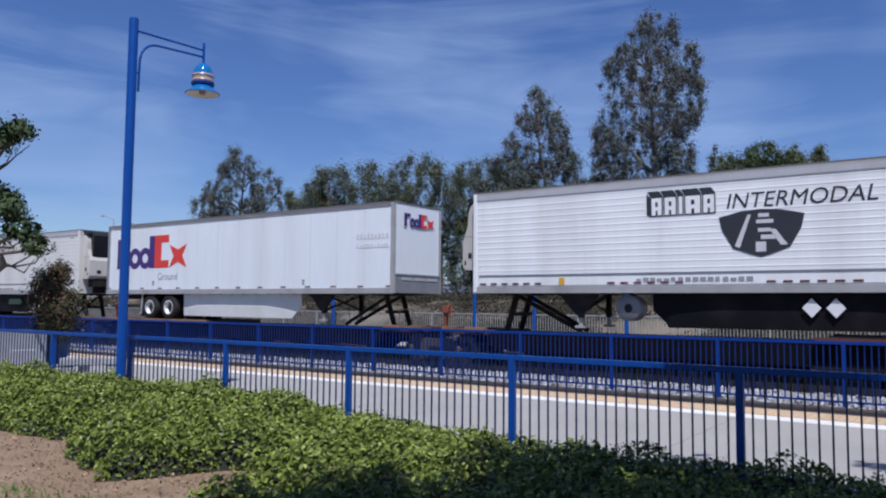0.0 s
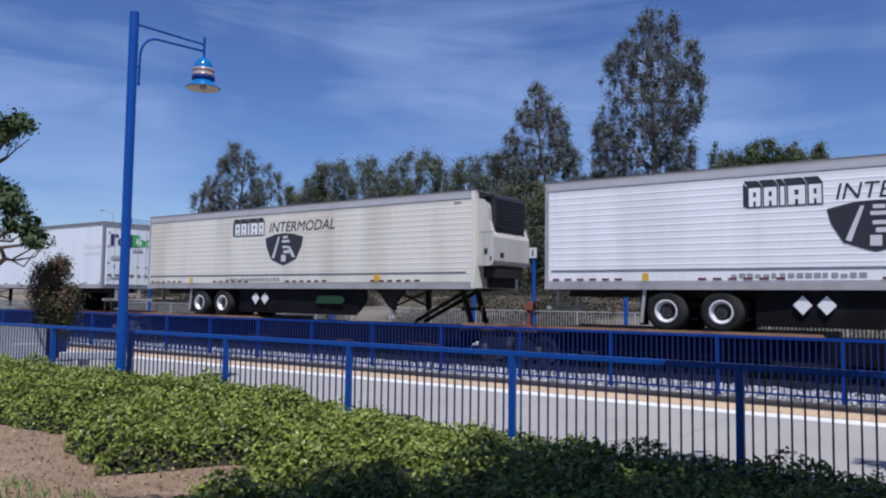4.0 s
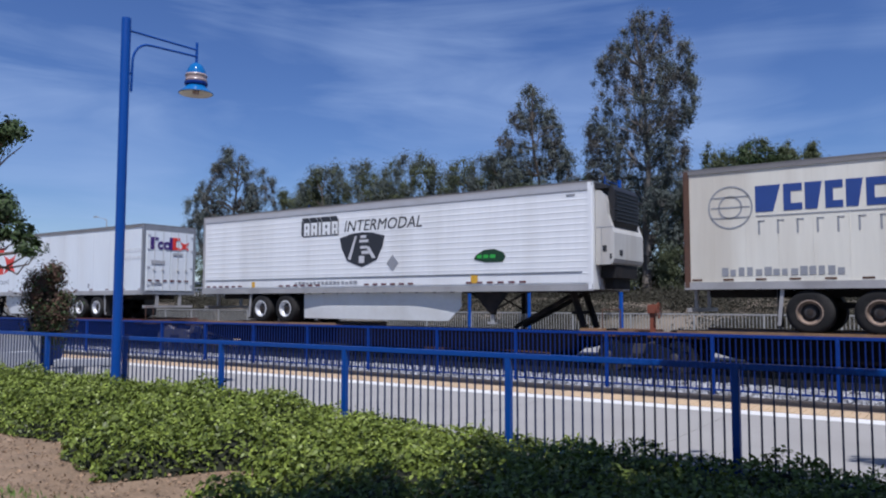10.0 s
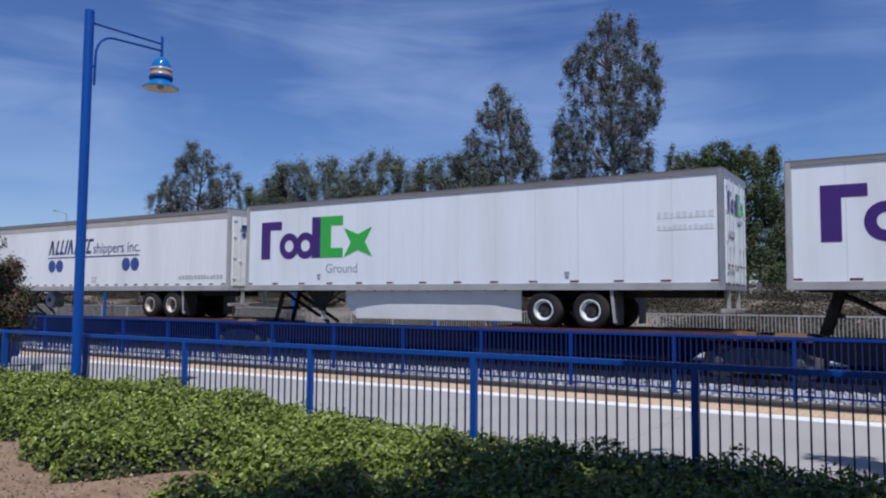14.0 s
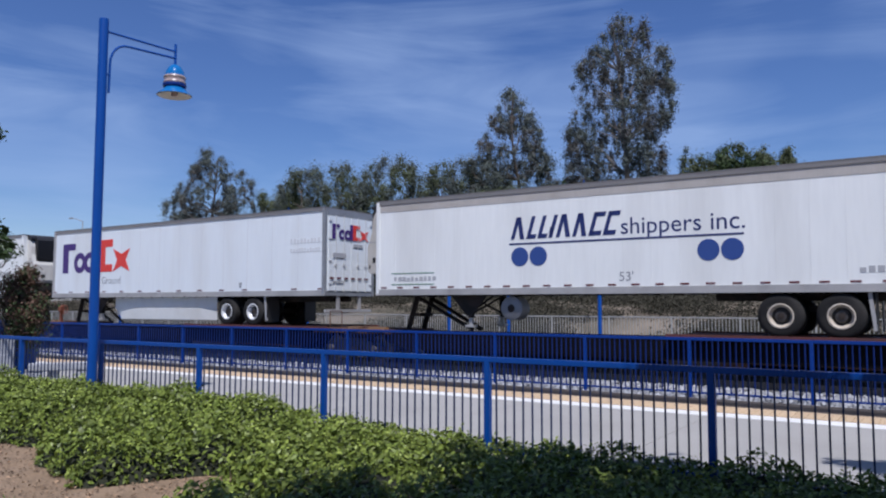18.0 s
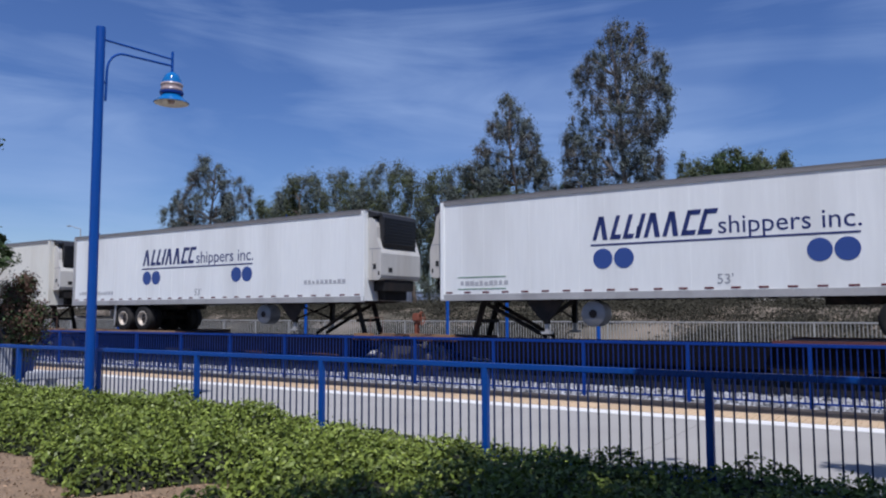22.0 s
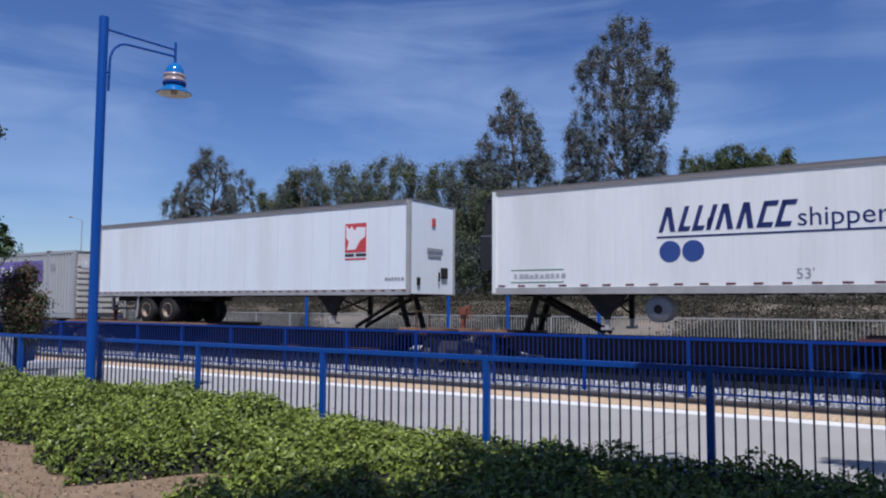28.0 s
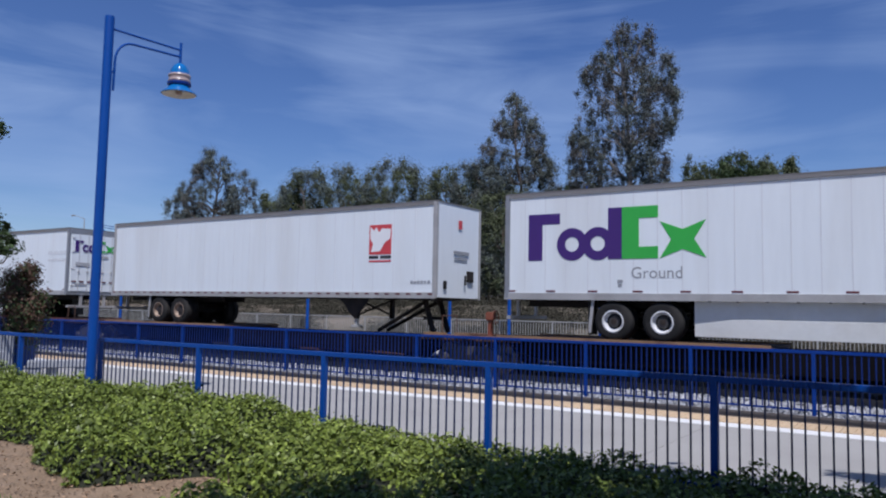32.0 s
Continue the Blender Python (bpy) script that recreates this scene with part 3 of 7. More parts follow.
# ---------------------------------------------------------------- platform lamps and signs
def station_lamp(x, y, way, label):
    """A round tapered post with a double arm towards the track and a bell-shaped lantern. way: +1 or -1 along y."""
    ob = thing("platform_lamp", label, "street lamp", pose(x, y, 0, 0, 0, 0 if way > 0 else 180), group="platform lamps")
    part("pole", stored("lamp_pole", lambda: Shape().lathe([(0.0, 0), (0.16, 0), (0.16, 0.04), (0.078, 0.06), (0.075, 2.0), (0.075, 6.2), (0.071, 6.24), (0.0, 6.25)], n=16).mesh("pole", M_BLUE, True)), ob)
    part("upper_arm", stored("lamp_arm", lambda: Shape().tube((0, 0.05, 6.05), (0, 1.38, 6.09), 0.018).mesh("upper_arm", M_BLUE, True)), ob)

    def bracket():
        s = Shape()
        pts = [(0.12, 5.05), (0.13, 5.55)] + [(0.13 + 0.33 * (1 - math.cos(a)), 5.55 + 0.36 * math.sin(a)) for a in np.linspace(0.2, math.pi / 2, 6)] + [(1.38, 5.97)]
        for p, q in zip(pts, pts[1:]):
            s.tube((0, *p), (0, *q), 0.02, n=8)
        return s.tube((0, 0.05, 5.35), (0, 0.14, 5.35), 0.016, n=8).mesh("lower_arm", M_BLUE, True)
    part("lower_arm", stored("lamp_bracket", bracket), ob)
    part("hanger", stored("lamp_hanger", lambda: Shape().tube((0, 1.38, 5.84), (0, 1.38, 6.22), 0.024).mesh("hanger", M_BLUE, True)), ob)
    for name, profile, mat, label in (
            ("dome", [(0, 5.84), (0.05, 5.83), (0.12, 5.78), (0.17, 5.69), (0.19, 5.6), (0.0, 5.6)], M_LAMPBLUE, "glossy light blue enamel dome"),
            ("collar", [(0, 5.6), (0.2, 5.6), (0.215, 5.57), (0.2, 5.54), (0.2, 5.5), (0.215, 5.47), (0.205, 5.44), (0, 5.44)], M_COPPER, "pinkish ribbed collar"),
            ("band", [(0, 5.44), (0.22, 5.44), (0.225, 5.41), (0.21, 5.38), (0, 5.38)], M_BLUE2, ""),
            ("bell", [(0.0, 5.385), (0.18, 5.385), (0.22, 5.32), (0.3, 5.25), (0.335, 5.22), (0.325, 5.215), (0.21, 5.3), (0.0, 5.35)], M_LAMPBLUE, ""),
            ("reflector", [(0.0, 5.34), (0.16, 5.33), (0.2, 5.29), (0.318, 5.212), (0.31, 5.208), (0.19, 5.275), (0.0, 5.3)], M_LAMPIN, "cream inner reflector"),
            ("bulb", [(0, 5.3), (0.06, 5.29), (0.07, 5.24), (0.05, 5.2), (0, 5.19)], M_COPPER, "")):
        part(name, stored("lamp_" + name, lambda: Shape().lathe([(r * 0.9, 5.86 + (h - 5.84) * 0.9) for r, h in profile], centre=(0, 1.38, 0), n=24).mesh(name, mat, True)), ob, label=label)
    return ob


station_lamp(-11.19, LAMP_Y, 1, "tall blue lamp post with a bell-shaped lantern among shrubs")
for k, x in enumerate((-40.7, -25.8, -10.9, 4.0)):
    post = station_lamp(x, 27.4, -1, "tall blue platform lamp with bell lantern on the far platform")
    part("banner", stored("lamp_banner", lambda: Shape().soft(0.1, 0.62, -0.012, 0.012, 2.9, 3.95, 0.008).mesh("banner", M_BANNER)), post, label="white and yellow banner") if k == 1 else None
    part("plate", stored("lamp_plate", lambda: Shape().soft(-0.07, 0.07, 0.1, 0.112, 2.25, 2.6, 0.004).mesh("plate", M_CYAN)), post, label="pale cyan plate")


def sign_post(x, y, h, mat, label, wide):
    ob = thing("sign_post", label, "sign", pose(x, y, 0), group="far platform signs")
    part("pole", Shape().tube((0, 0, 0), (0, 0, h), 0.07, n=12).mesh("pole", M_BLUE, True), ob)
    part("panel", Shape().soft(-wide / 2, wide / 2, -0.1, -0.07, h - 0.1, h + 0.32, 0.01).mesh("panel", mat), ob)
    part("mark", Shape().box(-wide * 0.1, wide * 0.1, -0.106, -0.099, h - 0.02, h + 0.24).mesh("mark", M_CHAR if mat is M_BANNER else M_CLEARWHITE), ob)


sign_post(-17.65, 27.4, 3.3, M_LAMPBLUE, "blue sign panel on a blue post on the far platform", 0.24)
sign_post(-14.9, 27.6, 3.45, M_BANNER, "small white sign on a blue post on the far platform", 0.34)


# ---------------------------------------------------------------- planting
LEAFY, LEAF_SIZE = 1.9, 0.8


def leaf_cloud(name, centres, sizes, normals, mat, seed, droop=0.0, aspect=0.45, tumble=0.38):
    """Many small leaves as bent quads. centres, sizes: arrays; normals: the way that each leaf faces."""
    rng = np.random.default_rng(seed)
    n = len(centres)
    a = rng.normal(0, 1, (n, 3))
    a[:, 2] -= droop
    nrm = normals + rng.normal(0, tumble, (n, 3))
    nrm /= np.linalg.norm(nrm, axis=1)[:, None] + 1e-9
    a -= nrm * np.sum(a * nrm, 1)[:, None]
    a /= np.linalg.norm(a, axis=1)[:, None] + 1e-9
    b = np.cross(nrm, a)
    s = sizes[:, None]
    v = np.stack([centres - a * s * 0.5, centres + b * s * aspect * 0.5 + nrm * s * 0.06, centres + a * s * 0.5 - nrm * s * 0.08, centres - b * s * aspect * 0.5 + nrm * s * 0.06], 1).reshape(-1, 3)
    me = bpy.data.meshes.new(name)
    me.vertices.add(n * 4)
    me.vertices.foreach_set("co", v.astype(np.float32).ravel())
    me.loops.add(n * 4)
    me.loops.foreach_set("vertex_index", np.arange(n * 4, dtype=np.int32))
    me.polygons.add(n)
    me.polygons.foreach_set("loop_start", np.arange(0, n * 4, 4, dtype=np.int32))
    me.update(calc_edges=True)
    me.materials.append(mat)
    return me


def blob_leaves(blobs, count, size, seed, shell=0.55, spread=0.16):
    count = int(count * LEAFY)
    size *= LEAF_SIZE
    """Leaf places on and in a heap of small clumps; each big blob holds many clumps."""
    rng = np.random.default_rng(seed)
    vol = np.array([b[3] * b[4] * b[5] for b in blobs]) ** 0.67
    out, nrm, siz = [], [], []
    for b, share in zip(blobs, vol / vol.sum()):
        m = int(count * share)
        clumps = max(6, int(10 + m / 60))
        d = rng.normal(0, 1, (clumps, 3))
        d /= np.linalg.norm(d, axis=1)[:, None]
        rad = rng.uniform(shell, 1.05, clumps)
        cc = d * rad[:, None] * np.array(b[3:6])
        pick = rng.integers(0, clumps, m)
        off = rng.normal(0, 1, (m, 3)) * spread * np.mean(b[3:6]) * rng.uniform(0.6, 1.3, clumps)[pick][:, None]
        off[:, 2] *= 1.25
        p = cc[pick] + off
        out.append(p + np.array(b[:3]))
        q = p / (np.linalg.norm(p, axis=1)[:, None] + 1e-6)
        q[:, 2] += 0.35
        nrm.append(q)
        siz.append(rng.uniform(0.65, 1.35, m) * size)
    return np.concatenate(out), np.concatenate(siz), np.concatenate(nrm)


def limb(s, p, q, r0, r1, rng, bends=4, wobble=0.08):
    pts = [Vector(p).lerp(Vector(q), i / bends) for i in range(bends + 1)]
    length = (Vector(q) - Vector(p)).length
    for k in range(1, bends):
        pts[k] += Vector(rng.normal(0, wobble * length / bends, 3))
    for k in range(bends):
        s.tube(pts[k], pts[k + 1], r0 + (r1 - r0) * k / bends, r0 + (r1 - r0) * (k + 1) / bends, n=8)
    return pts


def clump_leaves(blobs, per, size, seed):
    """Leaves hung in small clumps, one to a blob, each with a few drooping sprays under it."""
    rng = np.random.default_rng(seed)
    out, nrm, siz = [], [], []
    for b in blobs:
        m = int(per * rng.uniform(0.6, 1.3) * (b[3] / 0.8) ** 1.5) + 20
        d = rng.normal(0, 1, (m, 3))
        d /= np.linalg.norm(d, axis=1)[:, None]
        p = d * np.minimum(np.abs(rng.normal(0, 0.66, m)), rng.uniform(0.9, 1.25, m))[:, None] * np.array(b[3:6])
        tail = rng.random(m) < 0.22
        p[tail, :2] *= 0.6
        p[tail, 2] -= rng.uniform(0.3, 1.5, tail.sum()) * b[5]
        out.append(p + np.array(b[:3]))
        q = d.copy()
        q[:, 2] += 0.4
        nrm.append(q)
        siz.append(rng.uniform(0.6, 1.4, m) * size)
    return np.concatenate(out), np.concatenate(siz), np.concatenate(nrm)


def tree(x, y, blobs, trunk, leaves, size, mat, bark, label, seed, droop=0.4, aspect=0.4, mat2=None, share2=0.3, spread=0.16, shell=0.55, name="tree", z=None, clumps=False):
    """A tapered trunk with limbs into the clumps of the crown. blobs: (dx, dy, z, rx, ry, rz) from the foot; trunk: (radius, height of the fork)."""
    rng = np.random.default_rng(seed)
    z0 = ground_height(x, y) - 0.1 if z is None else z
    ob = thing(name, label, "tree", pose(x, y, z0))
    s = Shape()
    top = max(b[2] for b in blobs)
    fork = Vector((rng.normal(0, 0.2), rng.normal(0, 0.2), trunk[1]))
    limb(s, (0, 0, 0), fork, trunk[0], trunk[0] * 0.75, rng, 4, 0.06)
    if clumps:
        lead = limb(s, fork, (rng.normal(0, 0.4), rng.normal(0, 0.4), top - 0.6), trunk[0] * 0.7, trunk[0] * 0.1, rng, 6, 0.12)
        for b in blobs[::6]:
            start = min(lead, key=lambda q: abs(q.z - (b[2] - 1.6)))
            limb(s, start, (b[0], b[1], b[2]), trunk[0] * 0.2, trunk[0] * 0.05, rng, 4, 0.14)
    else:
        for b in blobs:
            low = fork if b[2] > trunk[1] + 0.5 else Vector((0, 0, max(0.4, b[2] * 0.6)))
            pts = limb(s, low, (b[0], b[1], b[2]), trunk[0] * 0.5, trunk[0] * 0.14, rng, 5, 0.16)
            for k in range(3):
                tip = Vector((b[0], b[1], b[2])) + Vector(rng.normal(0, 0.55, 3)) * Vector((b[3], b[4], b[5])).length * 0.5
                limb(s, pts[3], tip, trunk[0] * 0.16, trunk[0] * 0.05, rng, 3, 0.2)
    part("trunk", s.mesh("trunk", bark, True), ob)
    c, si, n = clump_leaves(blobs, leaves, size, seed + 1) if clumps else blob_leaves(blobs, leaves, size, seed + 1, shell, spread)
    if mat2 is None:
        part("crown", leaf_cloud("crown", c, si, n, mat, seed, droop, aspect), ob)
    else:
        patch = np.array([noise.noise(Vector((p[0] * 0.5, p[1] * 0.5, p[2] * 0.5 + seed))) for p in c])
        pickz = patch + rng.normal(0, 0.12, len(c)) > np.quantile(patch, 1 - share2)
        part("crown", leaf_cloud("crown", c[~pickz], si[~pickz], n[~pickz], mat, seed, droop, aspect), ob)
        part("crown", leaf_cloud("crown", c[pickz], si[pickz], n[pickz], mat2, seed + 5, droop, aspect), ob)
    return ob


def outline(profile, n, r, seed, depth=0.7):
    """Small crown clumps scattered in an uneven outline, its edge thicker than its middle: rows of (height, left, right)."""
    rng = np.random.default_rng(seed)
    zs, ls, rs = zip(*sorted(profile))
    weight = np.array([np.interp(z, zs, np.subtract(rs, ls)) for z in np.linspace(zs[0], zs[-1], 60)])
    out = []
    while len(out) < n:
        z = rng.choice(np.linspace(zs[0], zs[-1], 60), p=weight / weight.sum())
        l, w = np.interp(z, zs, ls), np.interp(z, zs, np.subtract(rs, ls))
        u = rng.uniform(-1, 1)
        u = math.copysign(abs(u) ** 0.8, u)
        if noise.noise(Vector((u * w * 0.42, z * 0.5, seed))) < -0.34:
            continue
        v = rng.uniform(-1, 1) * math.sqrt(max(0.05, 1 - u * u))
        rad = r * rng.uniform(0.6, 1.3)
        rad = min(rad, max(0.3, 0.4 * w))
        out.append((l + w * (0.5 + 0.5 * u * (1 - 0.5 * rad / max(w, 0.5))), v * w * 0.5 * depth, z + rng.uniform(-0.3, 0.2), rad, rad, rad * rng.uniform(0.8, 1.3)))
    return out


def wood(x, y, profile, n, r, trunk, per, size, mat, bark, label, seed, droop, mat2, share2):
    return tree(x, y, outline(profile, n, r, seed), trunk, per, size, mat, bark, label, seed, droop=droop, mat2=mat2, share2=share2, clumps=True)


# tall eucalyptus behind the far platform
wood(-16.3, 45, [(17.9, -0.3, 0.5), (17.2, -0.8, 1.4), (16.3, -1.5, 2.1), (15.4, -2.3, 2.8), (14.6, -2.9, 3.3), (13.0, -3.3, 3.4), (11.4, -3.5, 3.4), (10.2, -3.6, 2.8), (8.2, -3.9, 2.8), (6.6, -3.9, 2.8), (4.4, -3.4, 2.8), (2.2, -2.8, 2.8)], 700, 0.44, (0.3, 3.2), 430, 0.13,
     M_EUC, M_PALEBARK, "tall eucalyptus with grey-green leaves and pale bark", 11, 1.3, M_EUCBROWN, 0.35)
wood(-24.2, 46, [(14.4, -0.8, 0.0), (13.4, -1.5, 0.6), (12.5, -2.1, 1.2), (11.8, -2.5, 1.8), (10.4, -3.1, 2.4), (8.8, -3.4, 3.0), (7.4, -3.5, 3.1), (4.0, -3.4, 3.4), (1.4, -2.8, 2.8)], 460, 0.48, (0.24, 2.4), 430, 0.14,
     M_EUC, M_BARK, "slender grey-green eucalyptus beside the taller one", 12, 1.3, M_EUCBROWN, 0.3)
# the lower belt of pepper trees
for k, (x, y, h, w, m1) in enumerate(((-45.4, 46, 9.3, 3.2, M_PEPPER), (-43.0, 45, 10.7, 4.4, M_PEPPER), (-40.2, 46, 10.6, 5.2, M_PEPPER), (-37.4, 45, 10.4, 4.6, M_PEPPER), (-35.2, 46, 10.9, 5.0, M_PEPPER), (-31.8, 45, 10.1, 5.2, M_EUC), (-29.2, 46, 10.2, 4.6, M_EUC), (-26.6, 45, 9.8, 4.4, M_EUC), (-23.6, 42.5, 7.2, 5.4, M_PEPPER), (-19.6, 43.0, 6.4, 5.4, M_EUC))):
    wood(x, y, [(h, -w * 0.12, w * 0.16), (h - 0.5, -w * 0.4, w * 0.4), (h - 1.9, -w * 0.6, w * 0.6), (h - 5.0, -w * 0.64, w * 0.64), (1.0, -w * 0.58, w * 0.58)], 150, 0.62, (0.2, 1.8), 370, 0.145,
         m1, M_BARK, "bushy pepper tree in the belt behind the far platform", 30 + k, 1.5, M_EUC if m1 is M_PEPPER else M_PEPPER, 0.35)
broad = outline([(13.6, -0.5, 0.3), (13.0, -1.2, 0.7), (12.2, -2.4, 1.5), (11.4, -3.0, 2.2), (10.2, -3.1, 2.8), (8.4, -3.3, 3.0), (5.0, -3.0, 3.0), (1.2, -2.6, 2.6)], 250, 0.5, 41)
for k, (lump, n) in enumerate((([(11.3, 3.3, 4.1), (10.4, 2.6, 5.0), (8.6, 2.2, 5.6), (5.0, 2.2, 5.6), (1.4, 2.0, 4.6)], 110), ([(10.7, -4.9, -4.2), (10.0, -5.9, -3.4), (9.0, -6.4, -2.8), (7.6, -6.4, -2.4), (4.0, -5.8, -2.4)], 110), ([(12.6, -2.6, -1.7), (11.6, -3.0, -1.6)], 10))):
    broad += outline(lump, n, 0.48, 141 + k)
tree(-54.2, 45, broad, (0.28, 2.6), 400, 0.145, M_EUC, M_BARK, "broad grey-green eucalyptus at the end of the tree belt", 41, droop=1.3, mat2=M_EUCBROWN, share2=0.35, clumps=True)
wood(-48.4, 46, [(9.4, -0.5, 0.5), (8.2, -1.4, 1.2), (6.0, -2.0, 2.0), (2.0, -2.0, 2.0)], 80, 0.6, (0.18, 1.8), 380, 0.145, M_PEPPER, M_BARK, "small olive-green tree beside the eucalyptus", 43, 1.3, M_EUC, 0.3)
# darker young trees that fill the belt at the foot of the tall ones
for k, (x, y, h, w) in enumerate(((-21.2, 48.5, 8.6, 5.6), (-16.6, 49.0, 7.8, 5.6), (-12.2, 48.5, 7.2, 4.6), (-27.6, 49, 8.2, 5.4))):
    wood(x, y, [(h, -w * 0.15, w * 0.15), (h - 0.9, -w * 0.4, w * 0.42), (h - 3.0, -w * 0.58, w * 0.58), (0.8, -w * 0.6, w * 0.6)], 200, 0.62, (0.16, 1.6), 400, 0.15, M_DARKLEAF, M_BARK, "dense dark green young tree in the belt", 130 + k, 1.2, M_PEPPER, 0.35)
# big weeping pepper tree and its lower neighbours
crown = outline([(8.0, -2.9, 2.3), (7.4, -3.2, 2.8), (6.8, -3.2, 3.1), (5.2, -3.0, 3.2), (3.2, -3.0, 3.2), (0.7, -2.7, 2.9)], 460, 0.52, 51)
for k, lump in enumerate(([(9.15, -0.9, -0.3), (8.4, -1.4, 0.4), (7.2, -1.6, 0.7)], [(8.5, 0.8, 1.4), (7.2, 0.6, 1.8)], [(8.35, 2.1, 2.6), (7.0, 1.9, 3.1)], [(8.8, -3.3, -2.9), (7.9, -3.5, -2.6), (6.6, -3.4, -2.2)])):
    crown += outline(lump, (34, 16, 18, 18)[k], 0.38, 55 + k)
tree(-9.3, 45, crown, (0.4, 1.6), 440, 0.135, M_PEPPER, M_BARK, "broad weeping pepper tree on the dry bank", 51, droop=2.4, mat2=M_DARKLEAF, share2=0.45, clumps=True)
wood(-5.6, 50, [(5.6, -1.0, -0.2), (5.1, -1.4, 0.2), (4.4, -1.9, 0.8), (3.0, -2.3, 1.4), (1.0, -2.2, 1.6)], 90, 0.55, (0.22, 1.2), 380, 0.14, M_PEPPER, M_BARK, "lower weeping pepper tree by the road", 52, 2.2, M_DARKLEAF, 0.35)
wood(-13.2, 43.5, [(7.0, -0.3, 0.3), (6.2, -1.0, 0.9), (4.4, -1.6, 1.5), (2.4, -1.8, 1.7), (0.6, -1.7, 1.6)], 130, 0.45, (0.14, 1.8), 400, 0.13, M_PEPPER, M_PALEBARK, "weeping green tree in front of the tall eucalyptus", 53, 2.2, M_EUC, 0.35)
for k, (x, y, h) in enumerate(((-72, 60, 5.5), (-84, 66, 6.5), (-98, 70, 6))):
    wood(x, y, [(h, -0.8, 0.8), (h - 1.4, -2.2, 2.2), (1.0, -2.6, 2.6)], 34, 0.9, (0.2, 1.4), 120, 0.28, M_DARKLEAF, M_BARK, "small dark green tree by the far road", 60 + k, 0.6, M_PEPPER, 0.3)
# the tree whose branches reach in beside the fence
tree(-22.6, 9.2, [(3.1, -0.5, 5.6, 0.9, 0.5, 0.4), (3.95, -0.35, 5.65, 0.75, 0.3, 0.26), (2.2, -0.5, 5.55, 0.8, 0.5, 0.45), (2.6, -0.2, 4.1, 0.8, 0.7, 0.35), (3.3, -0.2, 3.8, 0.65, 0.6, 0.35), (4.1, -0.2, 3.25, 0.5, 0.45, 0.32), (4.8, -0.2, 2.8, 0.34, 0.3, 0.24), (-2.2, 0, 6.0, 1.6, 1.6, 1.2), (-2.4, -1.0, 8.0, 1.4, 1.2, 0.8)],
     (0.2, 2.6), 13500, 0.14, M_DARKLEAF, M_BARK, "dark green leafy tree beside the platform", 71, droop=0.3, aspect=0.5, spread=0.15, z=0.0, shell=0.3)
# the unseen tree that shades the shrubs; low rear blobs added to block sky
SHADE_EDGE = [(-4.3, 0.3, 6.4, 1.0, 1.1, 0.6), (-4.75, 1.6, 6.5, 0.9, 0.7, 0.5), (-3.8, 2.35, 6.5, 0.95, 0.85, 0.5), (-2.9, 2.45, 6.5, 0.9, 0.85, 0.5), (-1.9, 2.1, 6.6, 0.9, 0.8, 0.5), (-0.5, 2.05, 6.6, 1.1, 0.8, 0.5), (0.8, 1.9, 6.7, 1.1, 0.9, 0.5), (4.2, 1.2, 6.8, 2.4, 2.2, 1.2), (-6.4, -6.2, 4.6, 2.4, 2.0, 1.8), (-1.5, -6.6, 4.2, 2.6, 2.0, 2.0), (3.4, -5.4, 4.2, 2.4, 2.0, 2.0), (5.5, -2.0, 6.2, 2.4, 2.2, 1.6), (7.4, 1.0, 5.6, 2.2, 2.4, 2.0), (6.6, -5.0, 5.4, 2.4, 2.2, 2.2)]
SHADE_BACK = [(-4.1, -1.0, 6.5, 1.0, 1.2, 0.6), (-5.0, -0.9, 6.5, 0.8, 0.8, 0.5), (-4.9, -2.2, 6.6, 1.0, 0.9, 0.6), (-2.8, 0.5, 6.6, 1.3, 1.2, 0.7), (-2.8, -1.2, 6.6, 1.4, 1.3, 0.7), (-1.0, 0.2, 6.7, 1.6, 1.4, 0.8), (1.0, -0.4, 6.8, 2.2, 1.9, 1.2), (-1.9, 3.95, 6.6, 0.6, 0.32, 0.3), (-5.5, -3.6, 7.0, 2.2, 2.0, 1.2), (-1.5, -3.6, 7.2, 2.4, 2.0, 1.2), (2.0, -3.0, 7.2, 2.2, 2.0, 1.2)]
tree(3.6, 2.4, SHADE_EDGE + SHADE_BACK,
     (0.24, 3.0), 60000, 0.3, M_DARKLEAF, M_BARK, "broad shade tree over the shrub bed", 72, droop=0.2, aspect=0.7, spread=0.2, z=0.0, shell=0.1)


